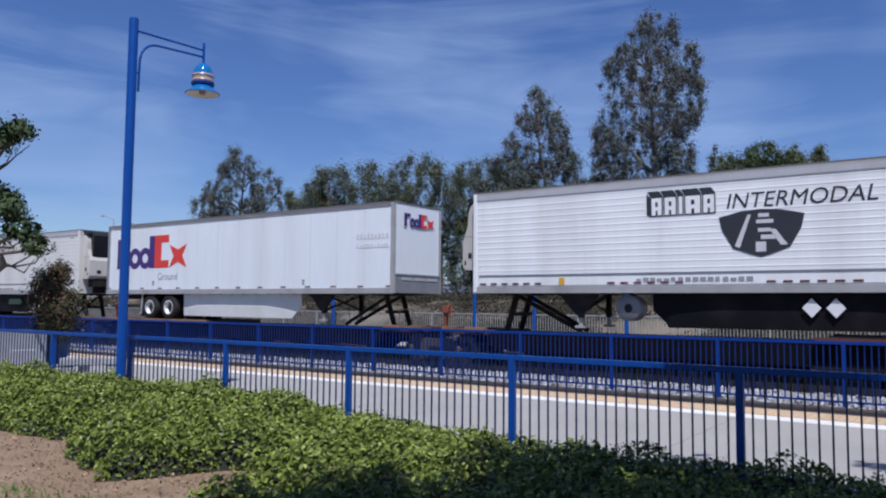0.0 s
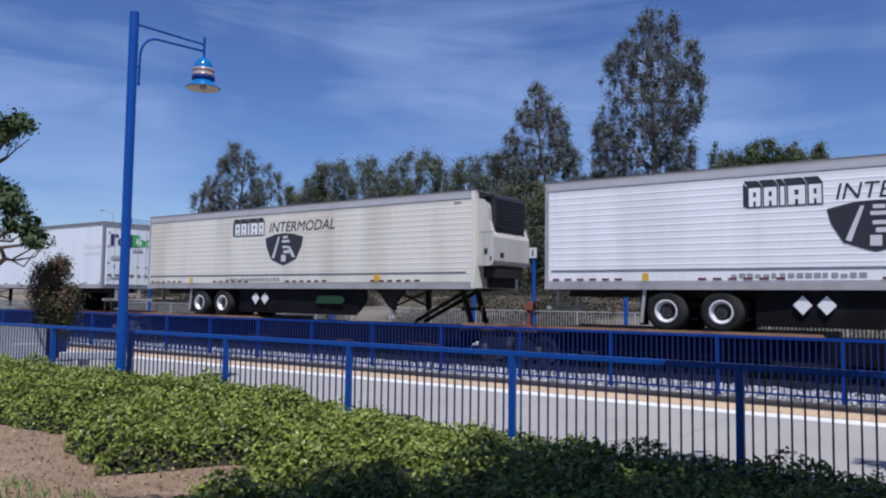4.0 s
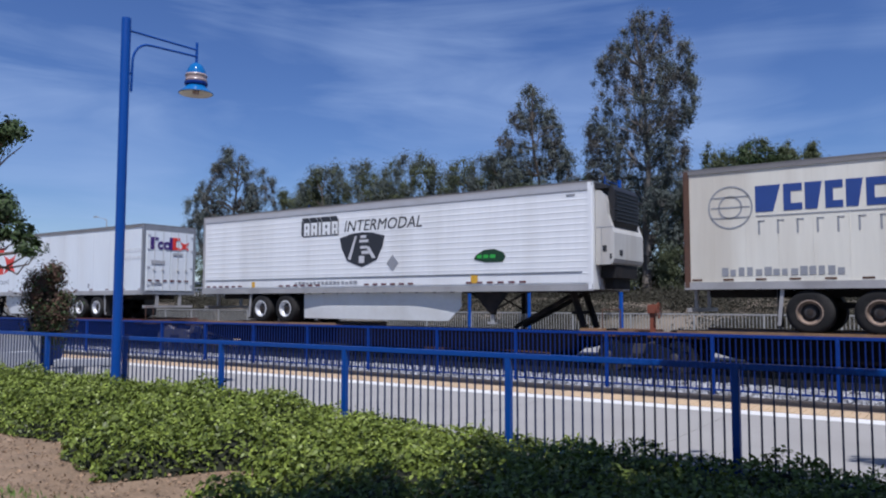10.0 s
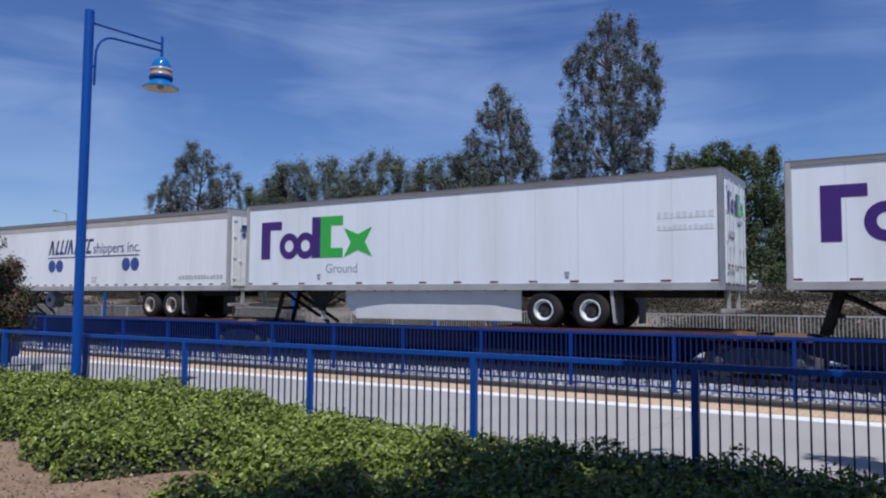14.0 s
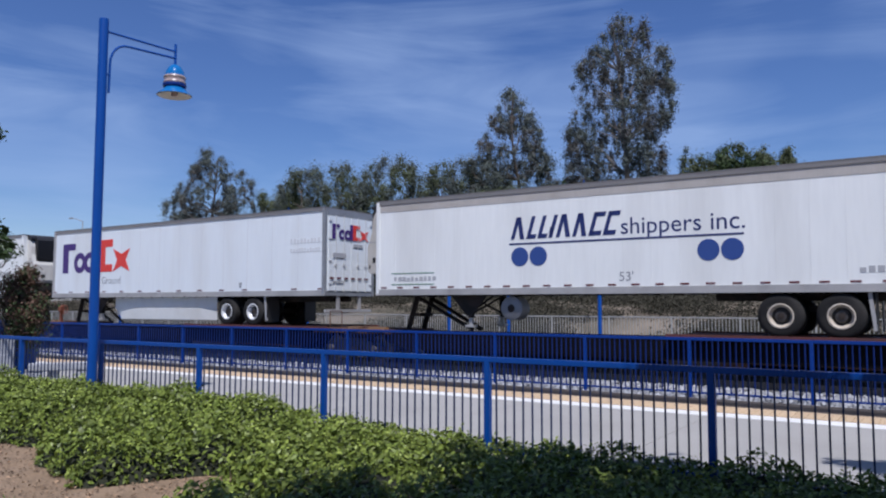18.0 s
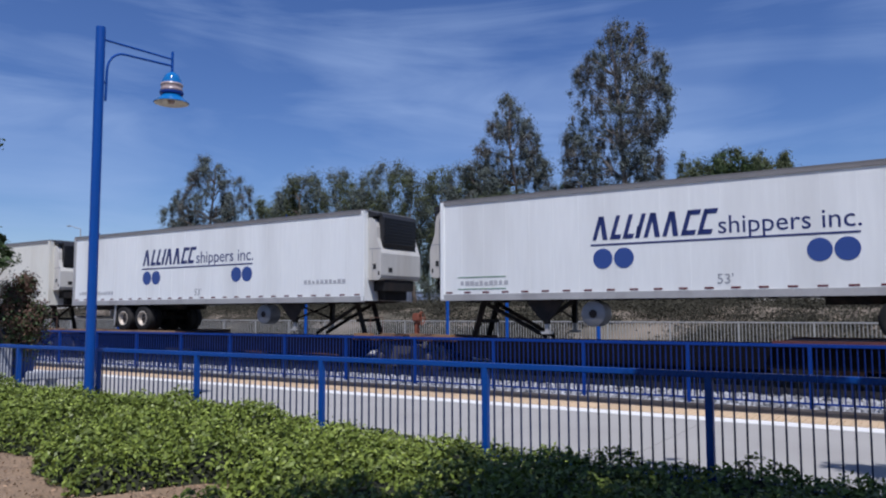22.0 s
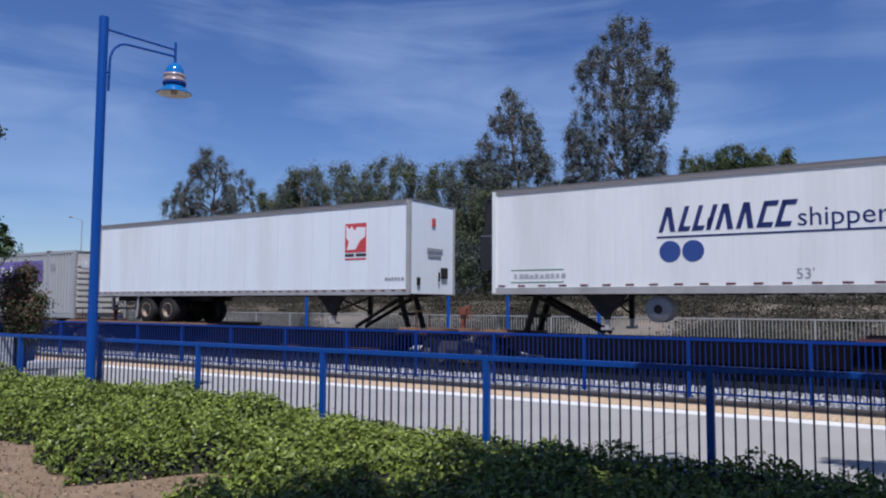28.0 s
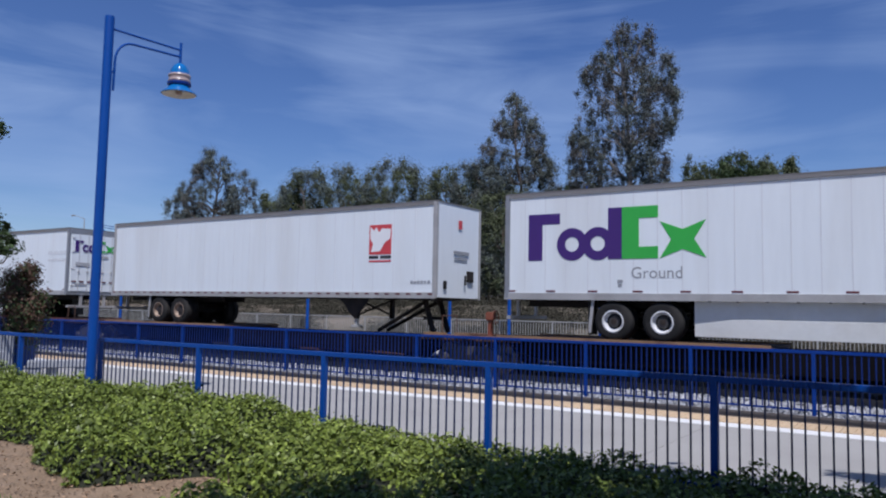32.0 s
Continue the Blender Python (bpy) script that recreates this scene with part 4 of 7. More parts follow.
# ---------------------------------------------------------------- shrub bed
def bed_height(x, y):
    """Height of the low hedge over the bed: a rounded, lumpy mat with bare soil in front of it."""
    line = ((-20, 4.6), (-9.2, 4.75), (-8.7, 4.85), (-7.6, 4.3), (-6.6, 3.95), (-6.35, 4.3), (-6.0, 5.0), (-5.5, 5.1), (-5.15, 4.75), (-4.85, 3.9), (-4.5, 3.0), (-3.6, 2.3), (3, 2.2))
    for (a, fa), (b, fb) in zip(line, line[1:]):
        if x <= b:
            front = fa + (fb - fa) * (x - a) / (b - a)
            break
    else:
        front = 2.2
    front += 0.22 * noise.noise(Vector((x * 2.1, 2.0, 0)))
    d = min(y - front, 7.75 - y, 2.3 - x)
    if d <= 0:
        return 0.0
    h = 0.36 + 0.10 * noise.noise(Vector((x * 0.9, y * 0.9, 4))) + 0.17 * noise.noise(Vector((x * 2.4, y * 2.4, 9))) + 0.05 * noise.noise(Vector((x * 6, y * 6, 1)))
    low = min(1, max(0, (x + 7.4) / 1.6))
    h -= low * (0.07 + 0.13 * min(1, max(0, (y - 5.6) / 1.5)))
    return max(0.0, h * min(1, math.sqrt(d / 0.4)))


def make_shrubs():
    rng = np.random.default_rng(8)
    verts, faces = [], []
    nx, ny = 150, 44
    for j in range(ny):
        for i in range(nx):
            x, y = -19 + 21.5 * i / (nx - 1), 2.2 + 5.6 * j / (ny - 1)
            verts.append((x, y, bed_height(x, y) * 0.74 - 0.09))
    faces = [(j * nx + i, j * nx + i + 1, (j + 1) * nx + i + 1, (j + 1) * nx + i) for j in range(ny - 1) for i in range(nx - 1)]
    # smooth near-black sheet below the leaves: paints the shade in their gaps
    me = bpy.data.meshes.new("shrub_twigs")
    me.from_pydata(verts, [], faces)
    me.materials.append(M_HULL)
    for name, mat, n, size, seed in (("shrub_leaves", M_LEAF, 84000, 0.062, 81), ("young_shrub_leaves", M_LEAFNEW, 20000, 0.05, 82)):
        c, nn = [], []
        while len(c) < n:
            x, y = rng.uniform(-18.5, 2.2), rng.uniform(2.4, 7.75)
            h = bed_height(x, y)
            if h < 0.05:
                continue
            if x > -4 and rng.random() < 0.35:
                continue
            lift = rng.uniform(-0.16, 0.03) if mat is M_LEAF else rng.uniform(-0.03, 0.06)
            if rng.random() < 0.012:
                lift += rng.uniform(0, 0.1)
            c.append((x, y, max(0.02, h + lift)))
            nn.append((0.15 * (bed_height(x - 0.1, y) - h) / 0.1, 0.15 * (bed_height(x, y - 0.1) - h) / 0.1 - 0.3, 0.9))
        c, nn = np.array(c), np.array(nn)
        lm = leaf_cloud(name, c, rng.uniform(0.7, 1.35, n) * size, nn, mat, seed, 0.0, 0.52, 0.6)
        thing(name, "low green ground-cover shrubs along the blue fence" if mat is M_LEAF else "bright young shoots on the ground-cover shrubs", "shrubs", kind="stuff", data=lm)
    thing("shrub_twigs", "dark sheet standing for the shade inside the low shrub bed", "shrubs", kind="stuff", data=me)
    # grass at the edge of the bare soil, and dry litter on it
    n = 9000
    c = np.stack([rng.uniform(-14, -4.5, n), rng.uniform(1.6, 4.4, n), np.full(n, 0.03)], 1)
    keep = np.array([(y < 3.25 + 0.35 * noise.noise(Vector((x, y, 0))) + 0.1 * (x + 7)) or (x < -9.6 and y < 4.6) for x, y, _ in c])
    c = c[keep]
    thing("grass", "short green lawn grass at the edge of the soil", "grass", kind="stuff", data=leaf_cloud("grass", c, rng.uniform(0.05, 0.1, len(c)), np.tile((0.9, 0.3, 0.3), (len(c), 1)), M_GRASS, 83, -3.0, 0.16))
    n = 6000
    c = np.stack([rng.uniform(-12, -3.5, n), rng.uniform(2.6, 5.6, n), rng.uniform(0.0, 0.015, n)], 1)
    thing("leaf_litter", "dry leaf litter and chips on the bare soil", "leaf litter", kind="stuff", data=leaf_cloud("leaf_litter", c, rng.uniform(0.015, 0.055, n), np.tile((0, 0, 1.0), (n, 1)), M_LITTER, 84, 0.0, 0.5))


make_shrubs()

# potted photinia and concrete planters on the platform
bush = thing("photinia_bush", "reddish bronze photinia bush in a planter on the platform", "bush", pose(-20.0, 10.6, 0))
bs = Shape()
brng = np.random.default_rng(9)
for k in range(9):
    limb(bs, (brng.normal(0, 0.08), brng.normal(0, 0.08), 0.3), (brng.normal(0, 0.4), brng.normal(0, 0.4), brng.uniform(1.4, 2.4)), 0.03, 0.008, brng, 4, 0.15)
part("stem", bs.mesh("stem", M_BARK, True), bush)
bl = [(0, 0, 0.9, 0.6, 0.6, 0.55), (0.0, 0, 1.55, 0.58, 0.58, 0.55), (-0.2, 0, 2.05, 0.42, 0.42, 0.5), (0.42, 0.1, 1.45, 0.4, 0.4, 0.45), (0.18, 0.1, 2.35, 0.26, 0.26, 0.4)]
bc, bsz, bn = blob_leaves(bl, 9000, 0.105, 90, 0.2, 0.2)
bp = brng.random(len(bc)) < 0.25 + 0.22 * bc[:, 2]
part("foliage", leaf_cloud("foliage", bc[bp], bsz[bp], bn[bp], M_PHOTINIA, 91, 0.0, 0.45), bush)
part("foliage", leaf_cloud("foliage", bc[~bp], bsz[~bp], bn[~bp], M_DARKLEAF, 92, 0.0, 0.45), bush)
part("pot", Shape().lathe([(0.0, 0.0), (0.36, 0.0), (0.46, 0.5), (0.48, 0.52), (0.42, 0.53), (0.4, 0.46), (0.0, 0.46)], n=20).mesh("pot", M_BLUE2, True), bush, label="dark blue round pot")


def bench(x, y, rz, label):
    ob = thing("concrete_bench", label, "bench", pose(x, y, 0, 0, 0, rz))
    part("seat", Shape().soft(-0.55, 0.55, -0.24, 0.24, 0.34, 0.48, 0.02).mesh("seat", M_PLANTER), ob)
    part("side_panel", Shape().soft(-0.54, -0.3, -0.22, 0.22, 0, 0.34, 0.02).mesh("side_panel", M_PLANTER), ob)
    part("leg", Shape().lathe([(0, 0), (0.13, 0), (0.12, 0.05), (0.1, 0.3), (0.12, 0.345), (0, 0.345)], centre=(-0.1, -0.08, 0), n=18).mesh("leg", M_PLANTER, True), ob)
    part("side_panel", Shape().soft(0.3, 0.54, -0.22, 0.22, 0, 0.34, 0.02).mesh("side_panel", M_PLANTER), ob)


bench(-14.75, 8.62, 61, "short pale concrete bench on the platform behind the fence")


def planter(x, y):
    ob = thing("planter_box", "pale concrete planter box with a low step beside it", "planter", pose(x, y, 0))
    for a, b, c, d in ((-0.7, 0.7, -0.6, -0.48), (-0.7, 0.7, 0.48, 0.6), (-0.7, -0.58, -0.48, 0.48), (0.58, 0.7, -0.48, 0.48)):
        part("side_wall", Shape().soft(a, b, c, d, 0, 0.88, 0.015).mesh("side_wall", M_PLANTER), ob)
    part("soil", Shape().box(-0.58, 0.58, -0.48, 0.48, 0.1, 0.8).mesh("soil", M_SOIL), ob, label="dark soil fill")
    part("step", Shape().soft(0.7, 1.15, -0.35, 0.3, 0, 0.44, 0.015).mesh("step", M_PLANTER), ob)


planter(-19.7, 9.35)


def far_pole(x, y, h, reach, label):
    ob = thing("street_light", label, "street lamp", pose(x, y, ground_height(x, y)))
    part("pole", Shape().tube((0, 0, 0), (0, 0, h), 0.11, 0.06, 8).mesh("pole", M_GALV, True), ob)
    part("arm", Shape().tube((0, 0, h), (reach, 0, h + 0.6), 0.05, 0.04, 8).mesh("arm", M_GALV, True), ob)
    part("head", Shape().soft(min(reach, reach * 1.25), max(reach, reach * 1.25), -0.15, 0.15, h + 0.5, h + 0.66, 0.03).mesh("head", M_GALV), ob)


far_pole(-95, 58, 10.5, -2.4, "grey street light beyond the trees")
far_pole(-5.3, 72, 9.9, -0.35, "grey street light by the far road")




# dry scrub under the trees behind the far railing
def make_scrub():
    rng = np.random.default_rng(21)
    c, sz, nn = [], [], []
    while len(c) < 900:
        x, y = rng.uniform(-64, 5), 30.2 + 13.5 * rng.random() ** 1.6
        if noise.noise(Vector((x * 0.13, y * 0.16, 7.0))) > (0.34 if x < -15 else 0.24):
            continue
        r = rng.uniform(0.45, 1.25)
        m = int(300 * r)
        p = rng.normal(0, 0.45, (m, 3)) * np.array((r * 1.3, r, r * 0.75))
        p[:, 2] = np.abs(p[:, 2]) + ground_height(x, y)
        c.append(p + np.array((x, y, 0)))
        sz.append(rng.uniform(0.06, 0.16, m))
        nn.append(np.tile((0, -0.3, 0.9), (m, 1)))
    thing("scrub", "low dry brown scrub under the trees on the bank", "bushes", kind="stuff", data=leaf_cloud("scrub", np.concatenate(c), np.concatenate(sz), np.concatenate(nn), M_SCRUB, 22, 0.0, 0.5, 0.6))


make_scrub()


# ---------------------------------------------------------------- the train: trailers on spine cars
HALF, WIDE, Z0, Z1 = 8.075, 1.295, 1.07, 3.99      # half length, half width, underside and roof of a trailer box over the deck


M_FORESTGREEN = material("forest_green_decal", (0.018, 0.16, 0.055), 0.4, vary=0.08)
M_DARKGREEN = material("dark_green_panel", (0.012, 0.05, 0.02), 0.4, vary=0.1)


def plate(key, mat, boxes):
    """Flat markings as thin solids on the near side; boxes of (x0, x1, z0, z1)."""
    def make():
        s = Shape()
        for x0, x1, z0, z1 in boxes:
            s.box(x0, x1, -0.005, 0.004, z0, z1)
        return s.mesh("marking", mat)
    return stored(("plate", key, mat.name), make)


def polygon(key, mat, polys, depth=0.005):
    def make():
        s = Shape()
        for poly in polys:
            s.prism(poly, 1, -depth, 0.004)
        return s.mesh("marking", mat)
    return stored(("poly", key, mat.name), make)


def disc(cx, cz, r, n=28):
    return [(cx + r * math.cos(2 * math.pi * i / n), cz + r * math.sin(2 * math.pi * i / n)) for i in range(n)]


def ring_mesh(r, inner, mat, n=28):
    """A flat ring in one piece."""
    def make():
        q = Shape()
        loop = [(math.cos(2 * math.pi * i / n), math.sin(2 * math.pi * i / n)) for i in range(n)]
        verts = [(rad * c, y, rad * k) for rad, y in ((inner, -0.005), (r, -0.005), (r, 0.004), (inner, 0.004)) for c, k in loop]
        faces = [(a * n + i, a * n + (i + 1) % n, ((a + 1) % 4) * n + (i + 1) % n, ((a + 1) % 4) * n + i) for a in range(4) for i in range(n)]
        return q.add(verts, faces).mesh("ring", mat)
    return stored(("ring", r, inner, mat.name), make)


def parcel_logo(ob, w, accent, base):
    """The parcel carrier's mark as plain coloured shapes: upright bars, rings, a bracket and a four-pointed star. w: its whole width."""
    k, h = w / 4.05, w / 4.95 * 0.93
    for i, poly in enumerate(([(0, 0), (0.36, 0), (0.36, 1.1), (0.8, 1.1), (0.8, 1.42), (0, 1.42)], [(1.96, 0), (2.28, 0), (2.28, 1.5), (1.96, 1.5)])):
        part("logo_bar", polygon(("parcel", w, i), M_PURPLE, [[(px * k, pz * h) for px, pz in poly]]), ob, base, "purple plain logo bar")
    for cx in (1.1, 1.72):
        part("logo_ring", ring_mesh(round(0.49 * h, 3), round(0.22 * h, 3), M_PURPLE), ob, base @ Matrix.Translation((cx * k, -0.0015 if cx > 1.5 else 0, 0.47 * h)), "purple plain logo ring")
    for i, poly in enumerate(([(2.28, 0), (3.08, 0), (3.08, 0.34), (2.66, 0.34), (2.66, 1.16), (3.08, 1.16), (3.08, 1.5), (2.28, 1.5)], [(3.12, 0.0), (3.6, 0.24), (4.08, 0.0), (3.84, 0.52), (4.08, 1.04), (3.6, 0.8), (3.12, 1.04), (3.36, 0.52)])):
        part("logo_block", polygon(("parcel2", w, i), accent, [[(px * k, pz * h) for px, pz in poly]], 0.0062), ob, base, "bright plain logo block")


def wheel_pair(ob, x, rim, s):
    """One axle: a dual wheel on each side."""
    for side in (-1, 1):
        w = part("wheel", stored("tyre", lambda: Shape().lathe([(0.27, -0.29), (0.40, -0.31), (0.485, -0.285), (0.51, -0.25), (0.51, -0.05), (0.47, -0.02), (0.47, 0.02), (0.51, 0.05), (0.51, 0.25), (0.48, 0.28), (0.3, 0.3), (0.27, 0.0), (0.27, -0.29)], axis=1, n=28).mesh("wheel", M_TYRE, True)),
                 ob, pose(x, side * 0.98, 0.51, 0, 0, 0 if side < 0 else 180), "black dual tyres")
        part("rim", stored(("rim", rim.name), lambda: Shape().lathe([(0.275, -0.27), (0.29, -0.305), (0.262, -0.31), (0.25, -0.24), (0.215, -0.19), (0.2, -0.175), (0.27, -0.17)], axis=1, n=28).mesh("rim", rim, True)), w, label="polished metal rim" if rim is M_RIM else "aged cream rim" if rim is M_RIMAGED else "dull rusty rim")
        part("wheel_disc", stored("wdisc", lambda: Shape().lathe([(0.215, -0.175), (0.16, -0.14), (0.15, -0.2), (0.12, -0.235), (0.0, -0.24)], axis=1, n=28).mesh("wheel_disc", M_DISC, True)), w, label="dark grey wheel disc")
        part("hub_cap", stored("hub", lambda: Shape().lathe([(0.0, -0.26), (0.075, -0.255), (0.085, -0.2), (0.0, -0.2)], axis=1, n=14).mesh("hub_cap", M_STEEL, True)), w)


def running_gear(ob, s, axles, rim, tank):
    tail, front = -s * (HALF - 0.4), -s * (HALF - axles[1] - 1.6)
    for y in (-0.485, 0.485):
        part("slider_rail", stored(("srail", s, axles), lambda: Shape().box(tail, front, -0.065, 0.065, 0.86, 1.15).mesh("slider_rail", M_STEEL)), ob, pose(0, y, 0))
        part("trailing_arm", stored(("tarm", s, axles), lambda: Shape().box(-s * (HALF - axles[0]) - 0.5, -s * (HALF - axles[1]) + 0.5, -0.06, 0.06, 0.6, 0.74).mesh("trailing_arm", M_STEEL)), ob, pose(0, y * 1.155, 0))
    for a in axles:
        part("axle_beam", stored("axlebeam", lambda: Shape().box(-0.1, 0.1, -0.9, 0.9, 0.45, 0.62).mesh("axle_beam", M_STEEL)), ob, pose(-s * (HALF - a), 0, 0))
    for a in axles:
        wheel_pair(ob, -s * (HALF - a), rim, s)
    flap = stored(("flap", s, axles), lambda: Shape().soft(-s * (HALF - axles[0] + 0.68) - 0.01, -s * (HALF - axles[0] + 0.68) + 0.01, -0.3, 0.3, 0.14, 1.12, 0.004).mesh("mudflap", M_BLACK))
    for side in (-0.95, 0.95):
        part("mudflap", flap, ob, pose(0, side, 0))
    part("mud_bracket", stored(("mudb", s, axles), lambda: Shape().prism([(-s * (HALF - axles[0] + 0.62), 0.2), (-s * (HALF - axles[0] + 0.70), 0.2), (-s * (HALF - axles[0] + 0.60), 1.1), (-s * (HALF - axles[0] + 0.52), 1.1)], 1, -1.25, -1.2).mesh("mud_bracket", M_ALU)), ob)
    # underride guard at the tail
    part("rear_guard", stored(("guard", s), lambda: Shape().box(-s * (HALF - 0.02), -s * (HALF - 0.12), -1.2, 1.2, 0.5, 0.6).box(-s * (HALF - 0.03), -s * (HALF - 0.1), -0.62, -0.5, 0.6, 1.15).box(-s * (HALF - 0.03), -s * (HALF - 0.1), 0.5, 0.62, 0.6, 1.15).mesh("rear_guard", M_ALU)), ob)
    # landing gear near the nose
    lx = s * (HALF - 3.3)
    for side in (-0.95, 0.95):
        part("landing_leg", stored(("leg", s), lambda: Shape().box(lx - 0.07, lx + 0.07, -0.07, 0.07, 0.38, 1.15).mesh("landing_leg", M_STEEL)), ob, pose(0, side, 0))
        part("leg_foot", stored(("legfoot", s), lambda: Shape().box(lx - 0.05, lx + 0.05, -0.05, 0.05, 0.16, 0.4).soft(lx - 0.14, lx + 0.14, -0.13, 0.13, 0.1, 0.17, 0.01).mesh("leg_foot", M_ALU)), ob, pose(0, side, 0), "pale extended leg and foot")
    part("leg_brace", stored(("legb", s), lambda: Shape().bar((lx, -0.9, 0.5), (lx, 0.9, 1.0), 0.05).bar((lx, -0.9, 1.0), (lx, 0.9, 0.5), 0.05).bar((lx, -0.95, 0.55), (lx - s * 0.9, -0.95, 1.12), 0.05).prism([(lx - s * 0.7, 1.14), (lx + s * 0.7, 1.14), (lx + s * 0.09, 0.44), (lx - s * 0.09, 0.44)], 1, -1.08, -1.04).mesh("leg_brace", M_STEEL)), ob)
    part("kingpin_plate", stored(("king", s), lambda: Shape().box(s * (HALF - 0.15), s * (HALF - 1.7), -0.9, 0.9, 1.05, 1.15).mesh("kingpin_plate", M_STEEL)), ob)
    part("underframe", stored("crossm", lambda: cross_members()), ob)["kind"] = "stuff"
    if tank:
        tx = s * (HALF - 4.7)
        tank_ob = part("fuel_tank", stored(("tank", s), lambda: Shape().lathe([(0, -1.1), (0.3, -1.1), (0.34, -1.07), (0.34, -0.6), (0.3, -0.57), (0, -0.57)], axis=1, centre=(tx, 0, 0.66), n=22).mesh("fuel_tank", M_TANKEND, True)), ob, label="round grey tank under the floor")
        part("tank_cap", stored(("tankcap", s), lambda: Shape().lathe([(0, -1.125), (0.1, -1.12), (0.12, -1.09), (0, -1.09)], axis=1, centre=(tx, 0, 0.66), n=14).mesh("tank_cap", M_STEEL, True)), tank_ob)
        part("tank_strap", stored(("tankstrap", s), lambda: Shape().box(tx - 0.03, tx + 0.03, -0.9, -0.84, 0.98, 1.15).box(tx - 0.03, tx + 0.03, -0.72, -0.66, 0.98, 1.15).mesh("tank_strap", M_STEEL)), tank_ob)["kind"] = "stuff"


def cross_members():
    s = Shape()
    for k in range(24):
        s.box(-7.8 + 0.66 * k, -7.74 + 0.66 * k, -1.2, 1.2, 1.03, 1.15)
    return s.mesh("underframe", M_STEEL)


def reefer_unit(ob, s, paint, dark=False):
    """The cooling unit on the nose: white cheeks and lower housing, a black louvred upper part."""
    h = s * HALF

    def p(points):
        return [(h + s * a, b) for a, b in points]
    low = [(0.0, 1.75), (0.40, 1.75), (0.48, 1.80), (0.52, 1.9), (0.52, 2.60), (0.47, 2.72), (0.38, 2.78), (0.0, 2.78)]
    cheek = low[:-2] + [(0.34, 3.1), (0.32, 3.45), (0.27, 3.62), (0.16, 3.74), (0.0, 3.78)]
    unit = part("cooling_unit", stored(("reef", s, paint.name, dark), lambda: Shape().prism(p(cheek), 1, -1.08, -0.9).prism(p(low), 1, -0.9, 0.9).prism(p(cheek), 1, 0.9, 1.08)
                .mesh("cooling_unit", M_BLACK if dark else M_REEFER)), ob, label="black cooling unit housing" if dark else "dull white cooling unit housing")
    part("seam", stored(("reefseam", s), lambda: Shape().box(h + s * 0.02, h + s * 0.5, -1.084, -1.07, 2.74, 2.76).box(h + s * 0.16, h + s * 0.17, -1.084, -1.07, 1.78, 2.74).mesh("seam", M_GREYFRAME)), unit)

    def louvres():
        g = Shape().prism(p([(0.0, 2.78), (0.40, 2.78), (0.46, 2.95), (0.48, 3.74), (0.38, 3.9), (0.0, 3.95)]), 1, -0.895, 0.895)
        for k in range(9):
            g.box(h + s * 0.44, h + s * 0.51, -0.84, 0.84, 2.92 + 0.1 * k, 2.96 + 0.1 * k)
        return g.prism(p([(0.0, 3.8), (0.34, 3.8), (0.34, 3.88), (0.0, 3.98)]), 1, -1.1, 1.1).mesh("louvre_panel", M_BLACK)
    part("louvre_panel", stored(("louv", s), louvres), unit, label="black louvred grille")
    part("hatch", stored(("hatch", s), lambda: Shape().box(h + s * 0.2, h + s * 0.31, -1.092, -1.07, 2.1, 2.26).mesh("hatch", M_BLACK)), unit)
    part("latch", stored(("hatch2", s), lambda: Shape().box(h + s * 0.40, h + s * 0.45, -1.092, -1.07, 1.9, 2.03).mesh("latch", M_BLACK)), unit)
    part("gauge", stored(("hatch3", s), lambda: Shape().box(h + s * 0.51, h + s * 0.53, -0.7, -0.5, 2.0, 2.15).mesh("gauge", M_BLACK)), unit)
    part("lower_frame", stored(("reeflow", s), lambda: Shape().box(h + s * 0.02, h + s * 0.44, -0.8, 0.8, 1.4, 1.75).box(h + s * 0.05, h + s * 0.3, -0.6, 0.6, 1.1, 1.4).mesh("lower_frame", M_STEEL)), unit)


def tape(key, n, x0, x1, w, mat=None):
    return plate(("tape", key), mat or M_RED, [(x0 + (x1 - x0) * k / (n - 1) - w / 2, x0 + (x1 - x0) * k / (n - 1) + w / 2, Z0 + 0.19, Z0 + 0.235) for k in range(n)])


